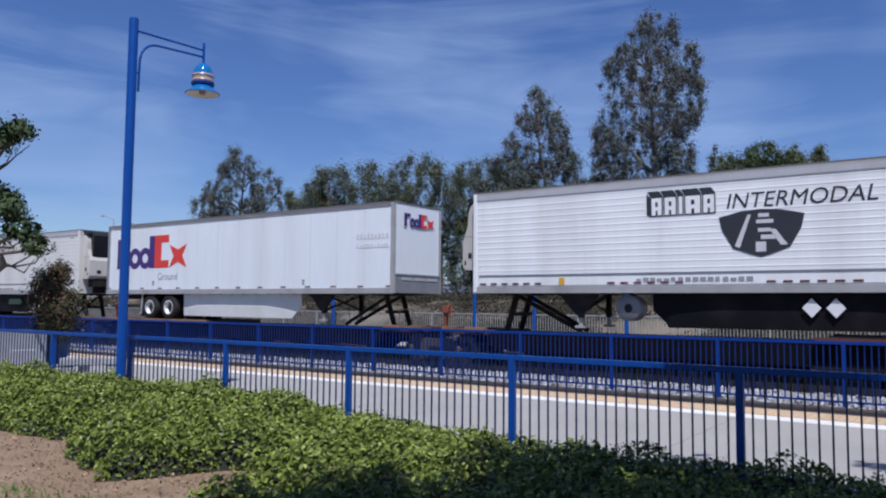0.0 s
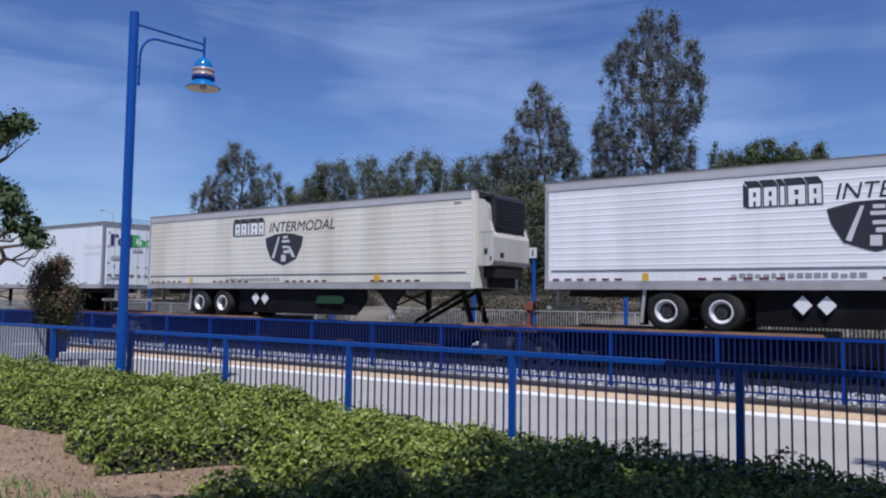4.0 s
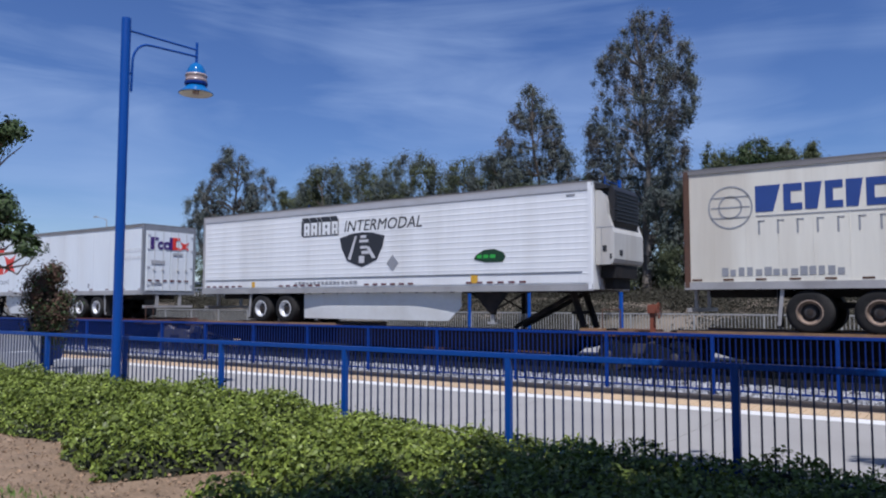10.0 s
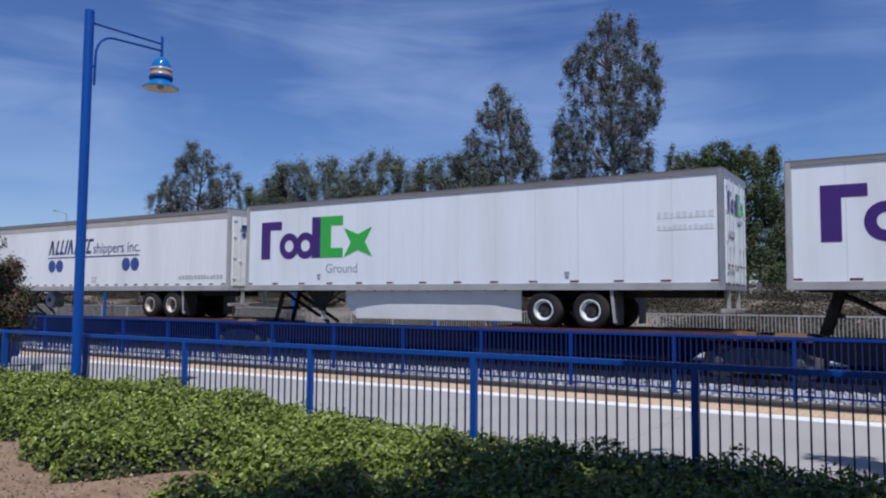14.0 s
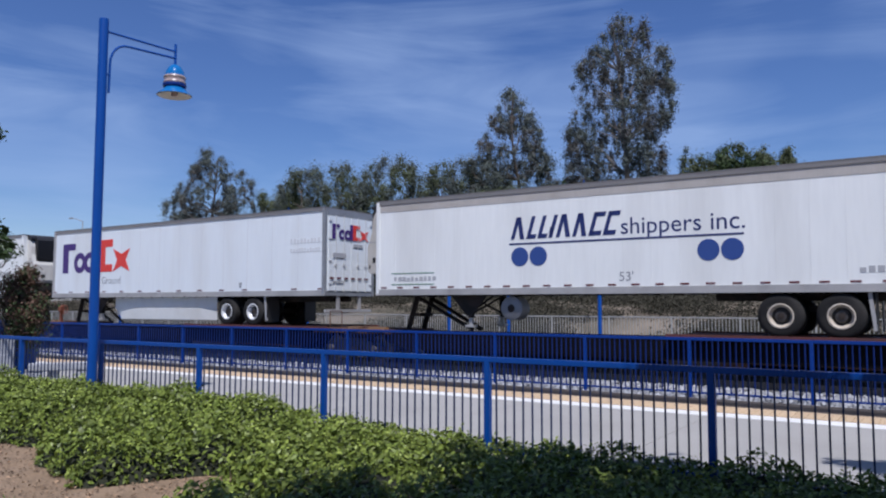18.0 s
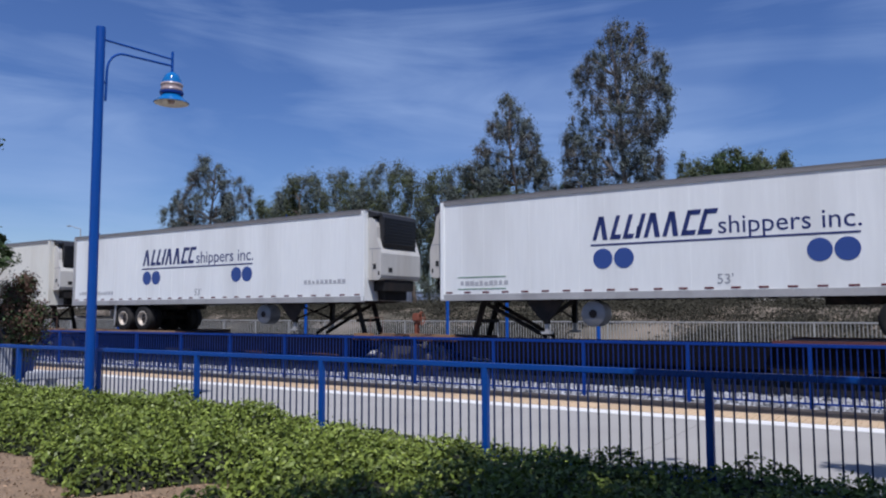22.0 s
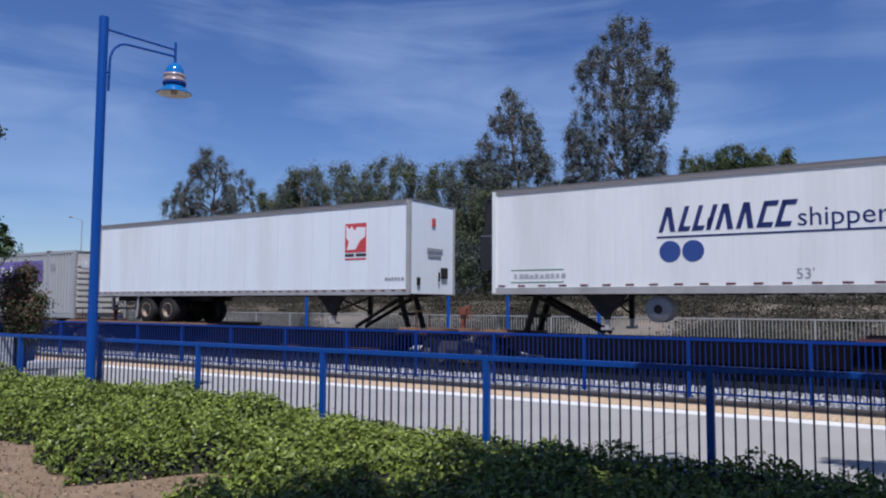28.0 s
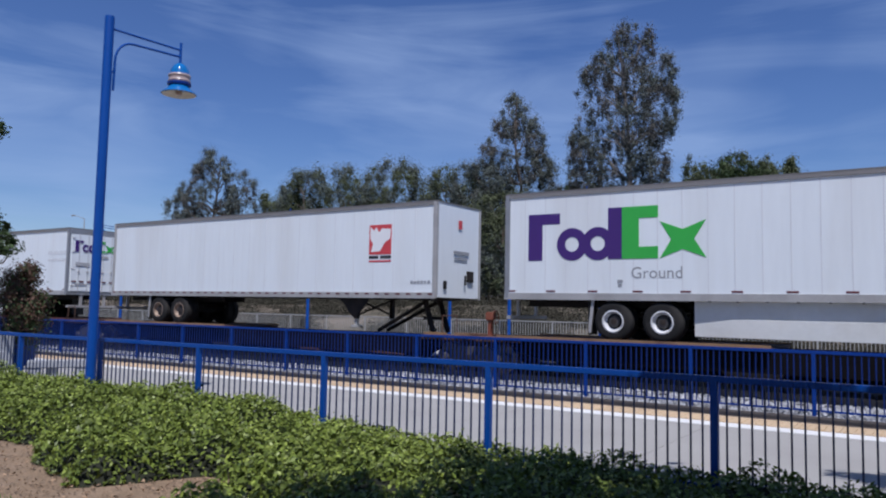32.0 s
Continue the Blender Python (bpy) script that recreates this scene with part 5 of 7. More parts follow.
def box_van(label, s, paint, seams=1.22, ribs=False, post_paint=M_GREYFRAME, rail=M_ALU, door=None, rim=M_RIM, axles=(2.75, 3.95), skirt=None, reefer=False, reefer_dark=False, tank=False, category="semi trailer"):
    """A 16 m road trailer; s is +1 with its nose towards +x. Its foot is the deck."""
    ob = thing("semi_trailer", label, category, group="trailers on the train")

    def body():
        q = Shape().box(-HALF + 0.02, HALF - 0.02, -WIDE + 0.02, WIDE - 0.02, Z0 + 0.02, Z1 - 0.02)
        if ribs:
            poly = [(-WIDE + 0.002, Z0 + 0.2)]
            z = Z0 + 0.42
            while z < Z1 - 0.25:
                poly += [(-WIDE + 0.002, z), (-WIDE - 0.003, z + 0.018), (-WIDE - 0.003, z + 0.036), (-WIDE + 0.002, z + 0.056)]
                z += 0.168
            poly += [(-WIDE + 0.002, Z1 - 0.1), (-WIDE + 0.1, Z1 - 0.1), (-WIDE + 0.1, Z0 + 0.2)]
            q.prism(poly, 0, -HALF + 0.1, HALF - 0.1)
        return q.mesh("body", paint)
    part("body", stored(("body", paint.name, ribs), body), ob)
    part("roof", stored("roof", lambda: Shape().soft(-HALF, HALF, -WIDE - 0.008, WIDE + 0.008, Z1 - 0.02, Z1 + 0.03, 0.012).mesh("roof", M_ROOF)), ob)
    for side in (-1, 1):
        part("top_rail", stored(("toprail", ribs), lambda: Shape().box(-HALF, HALF, -0.014, 0.02, Z1 - 0.1, Z1 - 0.015).mesh("top_rail", rail if ribs else M_TOPRAIL)), ob, pose(0, side * (WIDE - 0.003), 0))
        part("bottom_rail", stored(("botrail", rail.name), lambda: Shape().box(-HALF, HALF, -0.016, 0.02, Z0, Z0 + 0.16).box(-HALF, HALF, -0.024, 0.024, Z0 - 0.02, Z0 + 0.02).mesh("bottom_rail", rail)), ob, pose(0, side * (WIDE - 0.003), 0, 0, 0, 0 if side < 0 else 180))
    if seams and not ribs:
        def lines():
            q = Shape()
            n = round(2 * HALF / seams)
            for k in range(1, n):
                x = -HALF + 2 * HALF * k / n
                q.box(x - 0.012, x + 0.012, -WIDE + 0.0155, -WIDE + 0.03, Z0 + 0.16, Z1 - 0.08)
            return q.mesh("panel_seam", M_SEAMSOFT if paint is M_WHITE else paint)
        part("panel_seam", stored(("seams", seams, paint.name), lines), ob)
    for end in (-1, 1):
        tail = end == -s
        post_mat = post_paint if tail else (paint if ribs or reefer else M_ALU)
        for side in (-1, 1):
            part("corner_post", stored(("corner", post_mat.name), lambda: Shape().soft(-0.075, 0.075, -0.06, 0.06, Z0 - 0.01, Z1 + 0.005, 0.02).mesh("corner_post", post_mat)), ob, pose(end * (HALF - 0.07), side * (WIDE - 0.045), 0))
        if tail:
            part("header", stored(("header", post_paint.name), lambda: Shape().soft(-0.05, 0.05, -1.18, 1.18, Z1 - 0.24, Z1 - 0.0, 0.01).mesh("header", post_paint)), ob, pose(end * (HALF - 0.05), 0, 0))
            part("door_sill", stored(("dsill", post_paint.name), lambda: Shape().soft(-0.05, 0.05, -1.2, 1.2, Z0 - 0.02, Z0 + 0.14, 0.01).mesh("door_sill", post_paint)), ob, pose(end * (HALF - 0.05), 0, 0))
            for side in (-1, 1):
                d = part("door", stored(("door", (door or paint).name), lambda: Shape().soft(-0.025, 0.025, -0.565, 0.565, Z0 + 0.15, Z1 - 0.25, 0.01).mesh("door", door or paint)), ob, pose(end * (HALF + 0.0), side * 0.58, 0), "rear door leaf")
                for r in (-0.22, 0.2):
                    part("lock_rod", stored("rod", lambda: Shape().tube((0, 0, Z0 + 0.1), (0, 0, Z1 - 0.2), 0.013, n=8).box(-0.02, 0.02, -0.05, 0.05, Z0 + 1.0, Z0 + 1.06).mesh("lock_rod", M_ROD, True)), d, pose(end * 0.045, r, 0))
                for hz in (Z0 + 0.4, Z0 + 1.15, Z0 + 1.9, Z0 + 2.5):
                    part("hinge", stored("hinge", lambda: Shape().box(-0.02, 0.02, -0.1, 0.03, -0.02, 0.02).mesh("hinge", M_ROD)), d, pose(end * 0.03, side * 0.53, hz, 0, 0, 0 if side > 0 else 180))
    running_gear(ob, s, axles, rim, tank)
    if skirt:
        a, b = s * (HALF - (5.35 if skirt is M_DARKSKIRT and s < 0 else 4.35)), -s * (HALF - axles[1] - 0.75)

        def skirt_mesh():
            q, n = Shape(), 14
            rows = []
            for k in range(n + 1):
                u = k / n
                x = a + (b - a) * u
                tuck = 0.15 + 0.09 * max(0.0, 1 - u / 0.3) ** 1.5 + 0.05 * max(0.0, (u - 0.85) / 0.15)
                rows.append((x, -WIDE + tuck, 0.3 - 0.13 * min(1.0, u / 0.05) if u < 0.05 else 0.17 + 0.02 * u))
            verts = [p for x, y, z in rows for p in ((x, y, 1.13), (x, y, 0.6), (x - s * (0.32 if x == a else 0.0), y + 0.02, z), (x - s * (0.32 if x == a else 0.0), y + 0.04, z), (x, y + 0.02, 0.6), (x, y + 0.02, 1.13))]
            return q.add(verts, [(k * 6 + c, k * 6 + (c + 1) % 6, k * 6 + 6 + (c + 1) % 6, k * 6 + 6 + c) for k in range(n) for c in range(6)] + [tuple(range(6)), tuple(range(n * 6 + 5, n * 6 - 1, -1))]).mesh("side_skirt", skirt)
        part("side_skirt", stored(("skirt", s, axles, skirt.name, a), skirt_mesh), ob, label="white side skirt" if skirt is M_SKIRT else "black side skirt")
    if reefer:
        reefer_unit(ob, s, M_WHITE if paint is not M_CREAM else M_CREAM, reefer_dark)
    return ob


NEAR = -WIDE + 0.016       # markings on a smooth near side
RIBNEAR = -WIDE - 0.0065   # markings on a ribbed near side


def side_text(ob, text, size, mat, x, z, shear=0.0, label="lettering"):
    part("lettering", words(text, size, mat, shear), ob, pose(x, NEAR, z), label)


def bars(ob, x0, x1, z, h, mat, n=8, key=None, y=NEAR):
    """Writing too worn to read, as a row of small bars."""
    rng = random.Random(n * 7 + int(h * 100))
    boxes, x = [], x0
    step = (x1 - x0) / n
    for k in range(n):
        boxes.append((x0 + step * k, x0 + step * (k + rng.uniform(0.55, 0.85)), z, z + h * rng.choice((1, 1, 0.75))))
    part("worn_writing", plate(("bars", round(x0, 2), round(x1, 2), round(z, 2), h, n), mat, boxes), ob, pose(0, y, 0), "worn writing")["kind"] = "stuff"


def end_graphics(end):
    """A place for markings on the end face at x = end * HALF that faces outward."""
    return Matrix.Translation((end * (HALF + 0.03), 0, 0)) @ Matrix.Rotation(radians(90 * end), 4, "Z")


def parcel_trailer(s, accent, skirt=True, axles=None):
    green = accent is M_GREEN
    axles = axles or ((3.18, 4.46) if s > 0 else (3.4, 4.74))
    ob = box_van("white parcel trailer with purple and %s logo shapes" % ("green" if green else "red"), s, M_WHITE, 0.61 if green and s > 0 else 1.22, post_paint=M_GREYFRAME, rail=M_ALU, axles=axles, skirt=M_SKIRT if skirt else None)
    parcel_logo(ob, 4.78, accent, pose(-HALF + 0.73, NEAR, 2.12))
    side_text(ob, "Ground", 0.42, M_GREYTEXT, -HALF + 3.65, 1.62)
    bars(ob, HALF - 1.6, HALF - 0.2, 2.84, 0.16, M_FAINT, 9)
    bars(ob, HALF - 1.6, HALF - 0.2, 2.54, 0.13, M_FAINT, 11)
    part("reflective_tape", tape("parcel", 24 if green else 14, -HALF + 0.2, HALF - 0.2, 0.26), ob, pose(0, NEAR, 0), "red reflective tape")["kind"] = "stuff"
    part("sticker", plate("sticker_p", M_GREYTEXT, [(-HALF + 3.32, -HALF + 3.42, 1.4, 1.48), (-HALF + 3.3, -HALF + 3.44, 1.5, 1.58), (HALF - 4.12, HALF - 3.98, 1.46, 1.54), (HALF - 4.1, HALF - 4.0, 1.36, 1.44)]), ob, pose(0, NEAR, 0))["kind"] = "stuff"
    m = end_graphics(1)
    parcel_logo(ob, 1.9 if s < 0 else 1.62, accent, m @ Matrix.Translation((-1.0, -0.012, Z1 - 1.02) if s < 0 else (-0.78, 0.022, Z1 - 0.74)))
    if s < 0:
        part("marking", plate("rear_p", M_URL, [(-0.95, -0.3, 2.35, 2.5), (0.1, 0.6, 2.75, 2.85), (-0.95, -0.4, 1.5, 1.56)]), ob, m @ Matrix.Translation((0, -0.02, 0)))["kind"] = "stuff"
        part("reflective_tape", plate("rear_t", M_RED, [(-1.1 + 0.36 * k, -0.9 + 0.36 * k, 1.62, 1.68) for k in range(6)]), ob, m @ Matrix.Translation((0, -0.02, 0)))["kind"] = "stuff"
    else:
        part("nose_frame", stored("nosef", lambda: Shape().box(HALF - 0.02, HALF + 0.03, -1.2, 1.2, Z0, Z0 + 0.6).box(HALF + 0.02, HALF + 0.05, -1.22, 1.22, Z0 + 0.57, Z0 + 0.62).mesh("nose_frame", M_GREYFRAME)), ob, label="grey lower nose panel")
        for y in (-0.65, 0.05, 0.72):
            part("nose_slot", stored("noses", lambda: Shape().box(HALF + 0.02, HALF + 0.045, -0.3, 0.3, Z0 + 0.41, Z0 + 0.51).mesh("nose_slot", M_BAND)), ob, pose(0, y, 0))
    return ob


def shield(ob, x, z, w):
    k, kz = w / 2.0, w / 2.0 * 0.76
    outer = [(-1.0, 0.55), (-0.45, 0.72), (0, 0.76), (0.45, 0.72), (1.0, 0.55), (0.92, 0.1), (0.66, -0.5), (0.2, -0.72), (0, -0.8), (-0.2, -0.72), (-0.66, -0.5), (-0.92, 0.1)]
    part("logo", polygon(("shield", w), M_CHAR, [[(a * k, b * kz) for a, b in outer]]), ob, pose(x, RIBNEAR, z), "dark shield-shaped logo panel")
    part("logo", polygon(("shield_in", w), M_SEAM, [[(a * k, b * kz) for a, b in poly] for poly in (
        [(-0.62, -0.42), (-0.5, -0.48), (-0.22, 0.6), (-0.3, 0.6)], [(-0.12, -0.62), (0.12, -0.62), (0.12, -0.3), (-0.12, -0.3)], [(-0.1, 0.3), (0.3, 0.3), (0.3, 0.42), (-0.1, 0.42)], [(0.0, -0.22), (0.34, -0.22), (0.34, -0.08), (0.0, -0.08)],
        [(-0.06, 0.02), (0.24, 0.02), (0.24, 0.14), (-0.06, 0.14)], [(0.2, 0.1), (0.34, 0.1), (0.62, -0.42), (0.46, -0.42)], [(-0.05, 0.5), (0.2, 0.5), (0.2, 0.62), (-0.05, 0.62)])], 0.008), ob, pose(x, RIBNEAR, z), "pale stripes on the shield")


def ribbed_trailer(s, paint=None, eco=False, skirt=M_DARKSKIRT, placards=True, axles=None):
    paint = paint or M_RIB
    axles = axles or (2.75, 4.0) if eco or axles else (3.4, 4.75) if s > 0 else (3.0, 4.25)
    ob = box_van("white ribbed refrigerated trailer with a dark shield logo", s, paint, ribs=True, post_paint=M_ALU, door=M_DULL, skirt=skirt, reefer=True, tank=not skirt or s < 0, axles=axles)
    x = -HALF + 5.3
    part("logo", polygon("block_shadow", M_CHAR, [[(0, 0.02), (0.1, -0.03), (0.1, 0.46), (0, 0.56)]]), ob, pose(x, RIBNEAR, 3.02), "dark side of the logo blocks")
    for k, w in enumerate((0.32, 0.34, 0.15, 0.42, 0.32)):
        px = 0.1 + sum((0.32, 0.34, 0.15, 0.42, 0.32)[:k]) + 0.02 * k
        part("logo", polygon(("block_face", k), M_CHAR, [[(px, -0.03), (px + w, -0.03), (px + w, 0.48), (px + w - 0.1, 0.62), (px - 0.08, 0.62), (px, 0.48)]]), ob, pose(x, RIBNEAR, 3.02), "dark upright logo block")
        part("logo", polygon(("block_front", k), M_RIB, [[(px + 0.03, 0.0), (px + w - 0.03, 0.0), (px + w - 0.03, 0.44), (px + 0.03, 0.44)]], 0.008), ob, pose(x, RIBNEAR, 3.02), "white front of the logo block")
        if w > 0.2:
            part("logo", polygon(("block_slot_high", k), M_CHAR, [[(px + w * 0.4, 0.22), (px + w * 0.6, 0.22), (px + w * 0.6, 0.34), (px + w * 0.4, 0.34)]], 0.0095), ob, pose(x, RIBNEAR, 3.02), "dark slot in the logo block")
            part("logo", polygon(("block_slot_low", k), M_CHAR, [[(px + w * 0.42, 0.0), (px + w * 0.58, 0.0), (px + w * 0.58, 0.12), (px + w * 0.42, 0.12)]], 0.0095), ob, pose(x, RIBNEAR, 3.02), "dark slot in the logo block")
    part("lettering", words("INTERMODAL", 0.52, M_CHAR, 0.22), ob, pose(x + 1.95, RIBNEAR, 3.08), "dark slanted capital letters")
    shield(ob, x + 2.76, 2.47, 1.92)
    # rub rails in dark grey: the colour carries the shadow line below each
    part("rub_rail", stored(("rub", s), lambda: Shape().soft(-HALF + 0.2, HALF - 0.3, -0.014, 0.02, Z0 + 0.47, Z0 + 0.505, 0.008).box(-HALF + 0.12, HALF - 0.12, -0.01, 0.02, Z1 - 0.235, Z1 - 0.215).mesh("rub_rail", M_GREYFRAME)), ob, pose(0, RIBNEAR, 0), "thin rub rails darkened for their shadow lines")
    part("top_band", stored("ribband", lambda: Shape().box(-HALF + 0.1, HALF - 0.1, -0.006, 0.02, Z1 - 0.215, Z1 - 0.07).mesh("top_band", M_BAND)), ob, pose(0, RIBNEAR, 0), "grey band under the roof edge")
    part("reflective_tape", plate("tape_rib", M_RED, [(-HALF + 0.25 + 0.36 * k, -HALF + 0.45 + 0.36 * k, Z0 + 0.22, Z0 + 0.27) for k in range(44) if k % 11 < 6]), ob, pose(0, RIBNEAR, 0), "red reflective tape")["kind"] = "stuff"
    part("sticker", plate("rib_st", M_YELLOW, [(-HALF + 2.8, -HALF + 2.96, Z0 + 0.2, Z0 + 0.4)]), ob, pose(0, RIBNEAR, 0), "yellow sticker")
    bars(ob, -HALF + 5.0, -HALF + 7.9, Z0 + 0.27, 0.1, M_GREYTEXT, 16, y=RIBNEAR)
    part("vent_plate", plate("vent", M_GREYTEXT, [(HALF - 0.75, HALF - 0.5, Z1 - 0.36, Z1 - 0.30)]), ob, pose(0, RIBNEAR, 0))
    if s < 0:
        m = end_graphics(1)
        for k, box in enumerate(((-0.92, -0.12, 3.08, 3.42), (0.08, 0.88, 3.06, 3.24), (0.3, 0.8, 2.86, 2.9))):
            part("rear_marking", plate(("ribrear", k), M_CHAR if k < 2 else M_GREYTEXT, [box]), ob, m, "dark marking on the rear doors")
        part("grime", polygon("grime", M_RUSTDOOR, [disc(-0.55, 1.75, 0.26, 11)], 0.002), ob, m, "brown grime stain on the door")
    if s > 0:
        part("sticker", plate("rib_st2", M_YELLOW, [(HALF - 3.85, HALF - 3.62, Z0 + 0.22, Z0 + 0.46)]), ob, pose(0, RIBNEAR, 0), "yellow square sticker")
    if skirt is M_SKIRT:
        part("placard", polygon("ecodia", M_GREYTEXT, [[(-0.24, 0), (0, -0.26), (0.24, 0), (0, 0.26)]]), ob, pose(x + 4.05, RIBNEAR, 1.98), "grey diamond placard")
    if eco:
        part("logo", polygon("eco", M_DARKGREEN, [[(0, 0), (0.4, -0.1), (0.98, -0.1), (1.08, 0.05), (1.0, 0.18), (0.7, 0.28), (0.35, 0.26), (0.08, 0.12)]]), ob, pose(HALF - 3.75, RIBNEAR - 0.002, 2.0), "dark green car-shaped logo")
        part("logo", plate("eco_in", M_GREEN, [(0.12, 0.28, 0.02, 0.12), (0.34, 0.5, 0.02, 0.12), (0.56, 0.74, 0.02, 0.12)]), ob, pose(HALF - 3.75, RIBNEAR - 0.005, 2.0), "bright green bars on the logo")["kind"] = "stuff"
    if placards and skirt is M_DARKSKIRT:
        for d in (0, 0.5):
            part("placard", polygon("placard", M_CLEARWHITE, [[(-0.2, 0.7), (0, 0.48), (0.2, 0.7), (0, 0.92)]]), ob, pose(-HALF + (6.55 if s > 0 else 9.1) + d, -1.21, 0.0), "white diamond placard")
        part("panel_window", polygon("winp", M_DARKGREEN, [[(0, 0.55), (1.2, 0.55), (1.35, 0.66), (1.2, 0.82), (0.1, 0.82)]]), ob, pose(-HALF + 9.6, -1.205, 0.0), "dark green recessed panel") if s > 0 else None
    return ob


def shipper_trailer(s, paint, reefer=True, door=None, dark=False, rim=M_RIMAGED, axles=None):
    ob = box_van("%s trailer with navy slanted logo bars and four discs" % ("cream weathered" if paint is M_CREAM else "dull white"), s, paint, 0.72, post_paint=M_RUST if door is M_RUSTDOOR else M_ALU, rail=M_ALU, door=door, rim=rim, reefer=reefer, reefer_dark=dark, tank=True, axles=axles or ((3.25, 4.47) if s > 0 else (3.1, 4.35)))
    x, z = -HALF + 4.8, 2.59
    polys = []
    for k, w in enumerate((0.42, 0.28, 0.28, 0.16, 0.42, 0.4, 0.34, 0.34)):
        px = sum((0.42, 0.28, 0.28, 0.16, 0.42, 0.4, 0.34, 0.34)[:k]) + 0.06 * k
        t = 0.19
        polys.append([(px, 0), (px + 0.11, 0), (px + 0.11 + t, 0.62), (px + t, 0.62)])
        polys.append([(px + 0.08, 0.0), (px + w, 0.0), (px + w + 0.04, 0.12), (px + 0.1, 0.12)] if k in (1, 2, 6, 7) else [(px + t + 0.02, 0.62), (px + t + 0.14, 0.62), (px + w, 0.0), (px + w - 0.13, 0.0)] if k in (0, 4, 5) else [(px + 0.02, 0.1), (px + 0.12, 0.1), (px + 0.16, 0.3), (px + 0.06, 0.3)])
        if k in (6, 7):
            polys.append([(px + 0.2, 0.5), (px + w + 0.14, 0.5), (px + w + 0.18, 0.62), (px + 0.22, 0.62)])
    for i, poly in enumerate(polys):
        part("logo_bar", polygon(("ship", i), M_NAVY, [poly]), ob, pose(x, NEAR, z), "navy slanted logo bar")
    part("lettering", words("shippers inc.", 0.62, M_NAVY), ob, pose(x + 3.2, NEAR, z), "navy lettering")
    part("underline", plate("ship_line", M_NAVY, [(0, 6.3, 0, 0.045)]), ob, pose(x - 0.05, NEAR, z - 0.15))
    for d in (0.28, 0.85, 5.42, 5.98):
        part("logo_disc", polygon("ship_d", M_BLUEDECAL, [disc(0, 0, 0.265)]), ob, pose(x + d, NEAR, 2.1), "blue disc")
    if s < 0 and door is None:
        part("roof_band", plate("roofband", M_TANBAND, [(-HALF + 0.15, HALF - 0.15, Z1 - 0.34, Z1 - 0.08)]), ob, pose(0, NEAR, 0), "tan-grey band under the roof edge")
    if s < 0:
        m = end_graphics(1) @ Matrix.Translation((0, -0.016, 0))
        part("rear_marking", plate("shiprear", M_NAVY, [(-0.85, 0.85, 3.22, 3.25)]), ob, m, "thin navy line on the rear doors")
        part("rear_marking", plate("shiprear2", M_NAVY, [(-0.8, 0.05, 3.28, 3.44)]), ob, m, "navy logo bar on the rear doors")
        for px in (-0.66, -0.46, 0.5, 0.7):
            part("logo_disc", polygon("shiprear_d", M_BLUEDECAL, [disc(0, 0, 0.09, 16)]), ob, m @ Matrix.Translation((px, 0, 3.08)), "small blue disc")
    part("lettering", words("53'", 0.34, M_GREYTEXT), ob, pose(-HALF + 7.95, NEAR, 1.38), "grey numerals")
    if s > 0:
        bars(ob, -HALF + 0.5, -HALF + 2.9, 1.48, 0.14, M_URL, 14)
        bars(ob, HALF - 2.6, HALF - 0.75, Z0 + 0.6, 0.13, M_URL, 10)
    else:
        bars(ob, HALF - 2.7, HALF - 0.3, 1.48, 0.14, M_URL, 14)
        bars(ob, -HALF + 0.7, -HALF + 2.3, Z0 + 0.42, 0.12, M_URL, 10)
        part("repair_strip", plate("repair", M_DULLGREEN, [(-HALF + 0.6, -HALF + 2.2, Z0 + 0.3, Z0 + 0.32), (-HALF + 0.6, -HALF + 2.2, Z0 + 0.64, Z0 + 0.66)]), ob, pose(0, NEAR, 0))
    part("reflective_tape", tape("ship", 26, -HALF + 0.3, HALF - 0.3, 0.22), ob, pose(0, NEAR, 0), "red reflective tape")["kind"] = "stuff"
    return ob


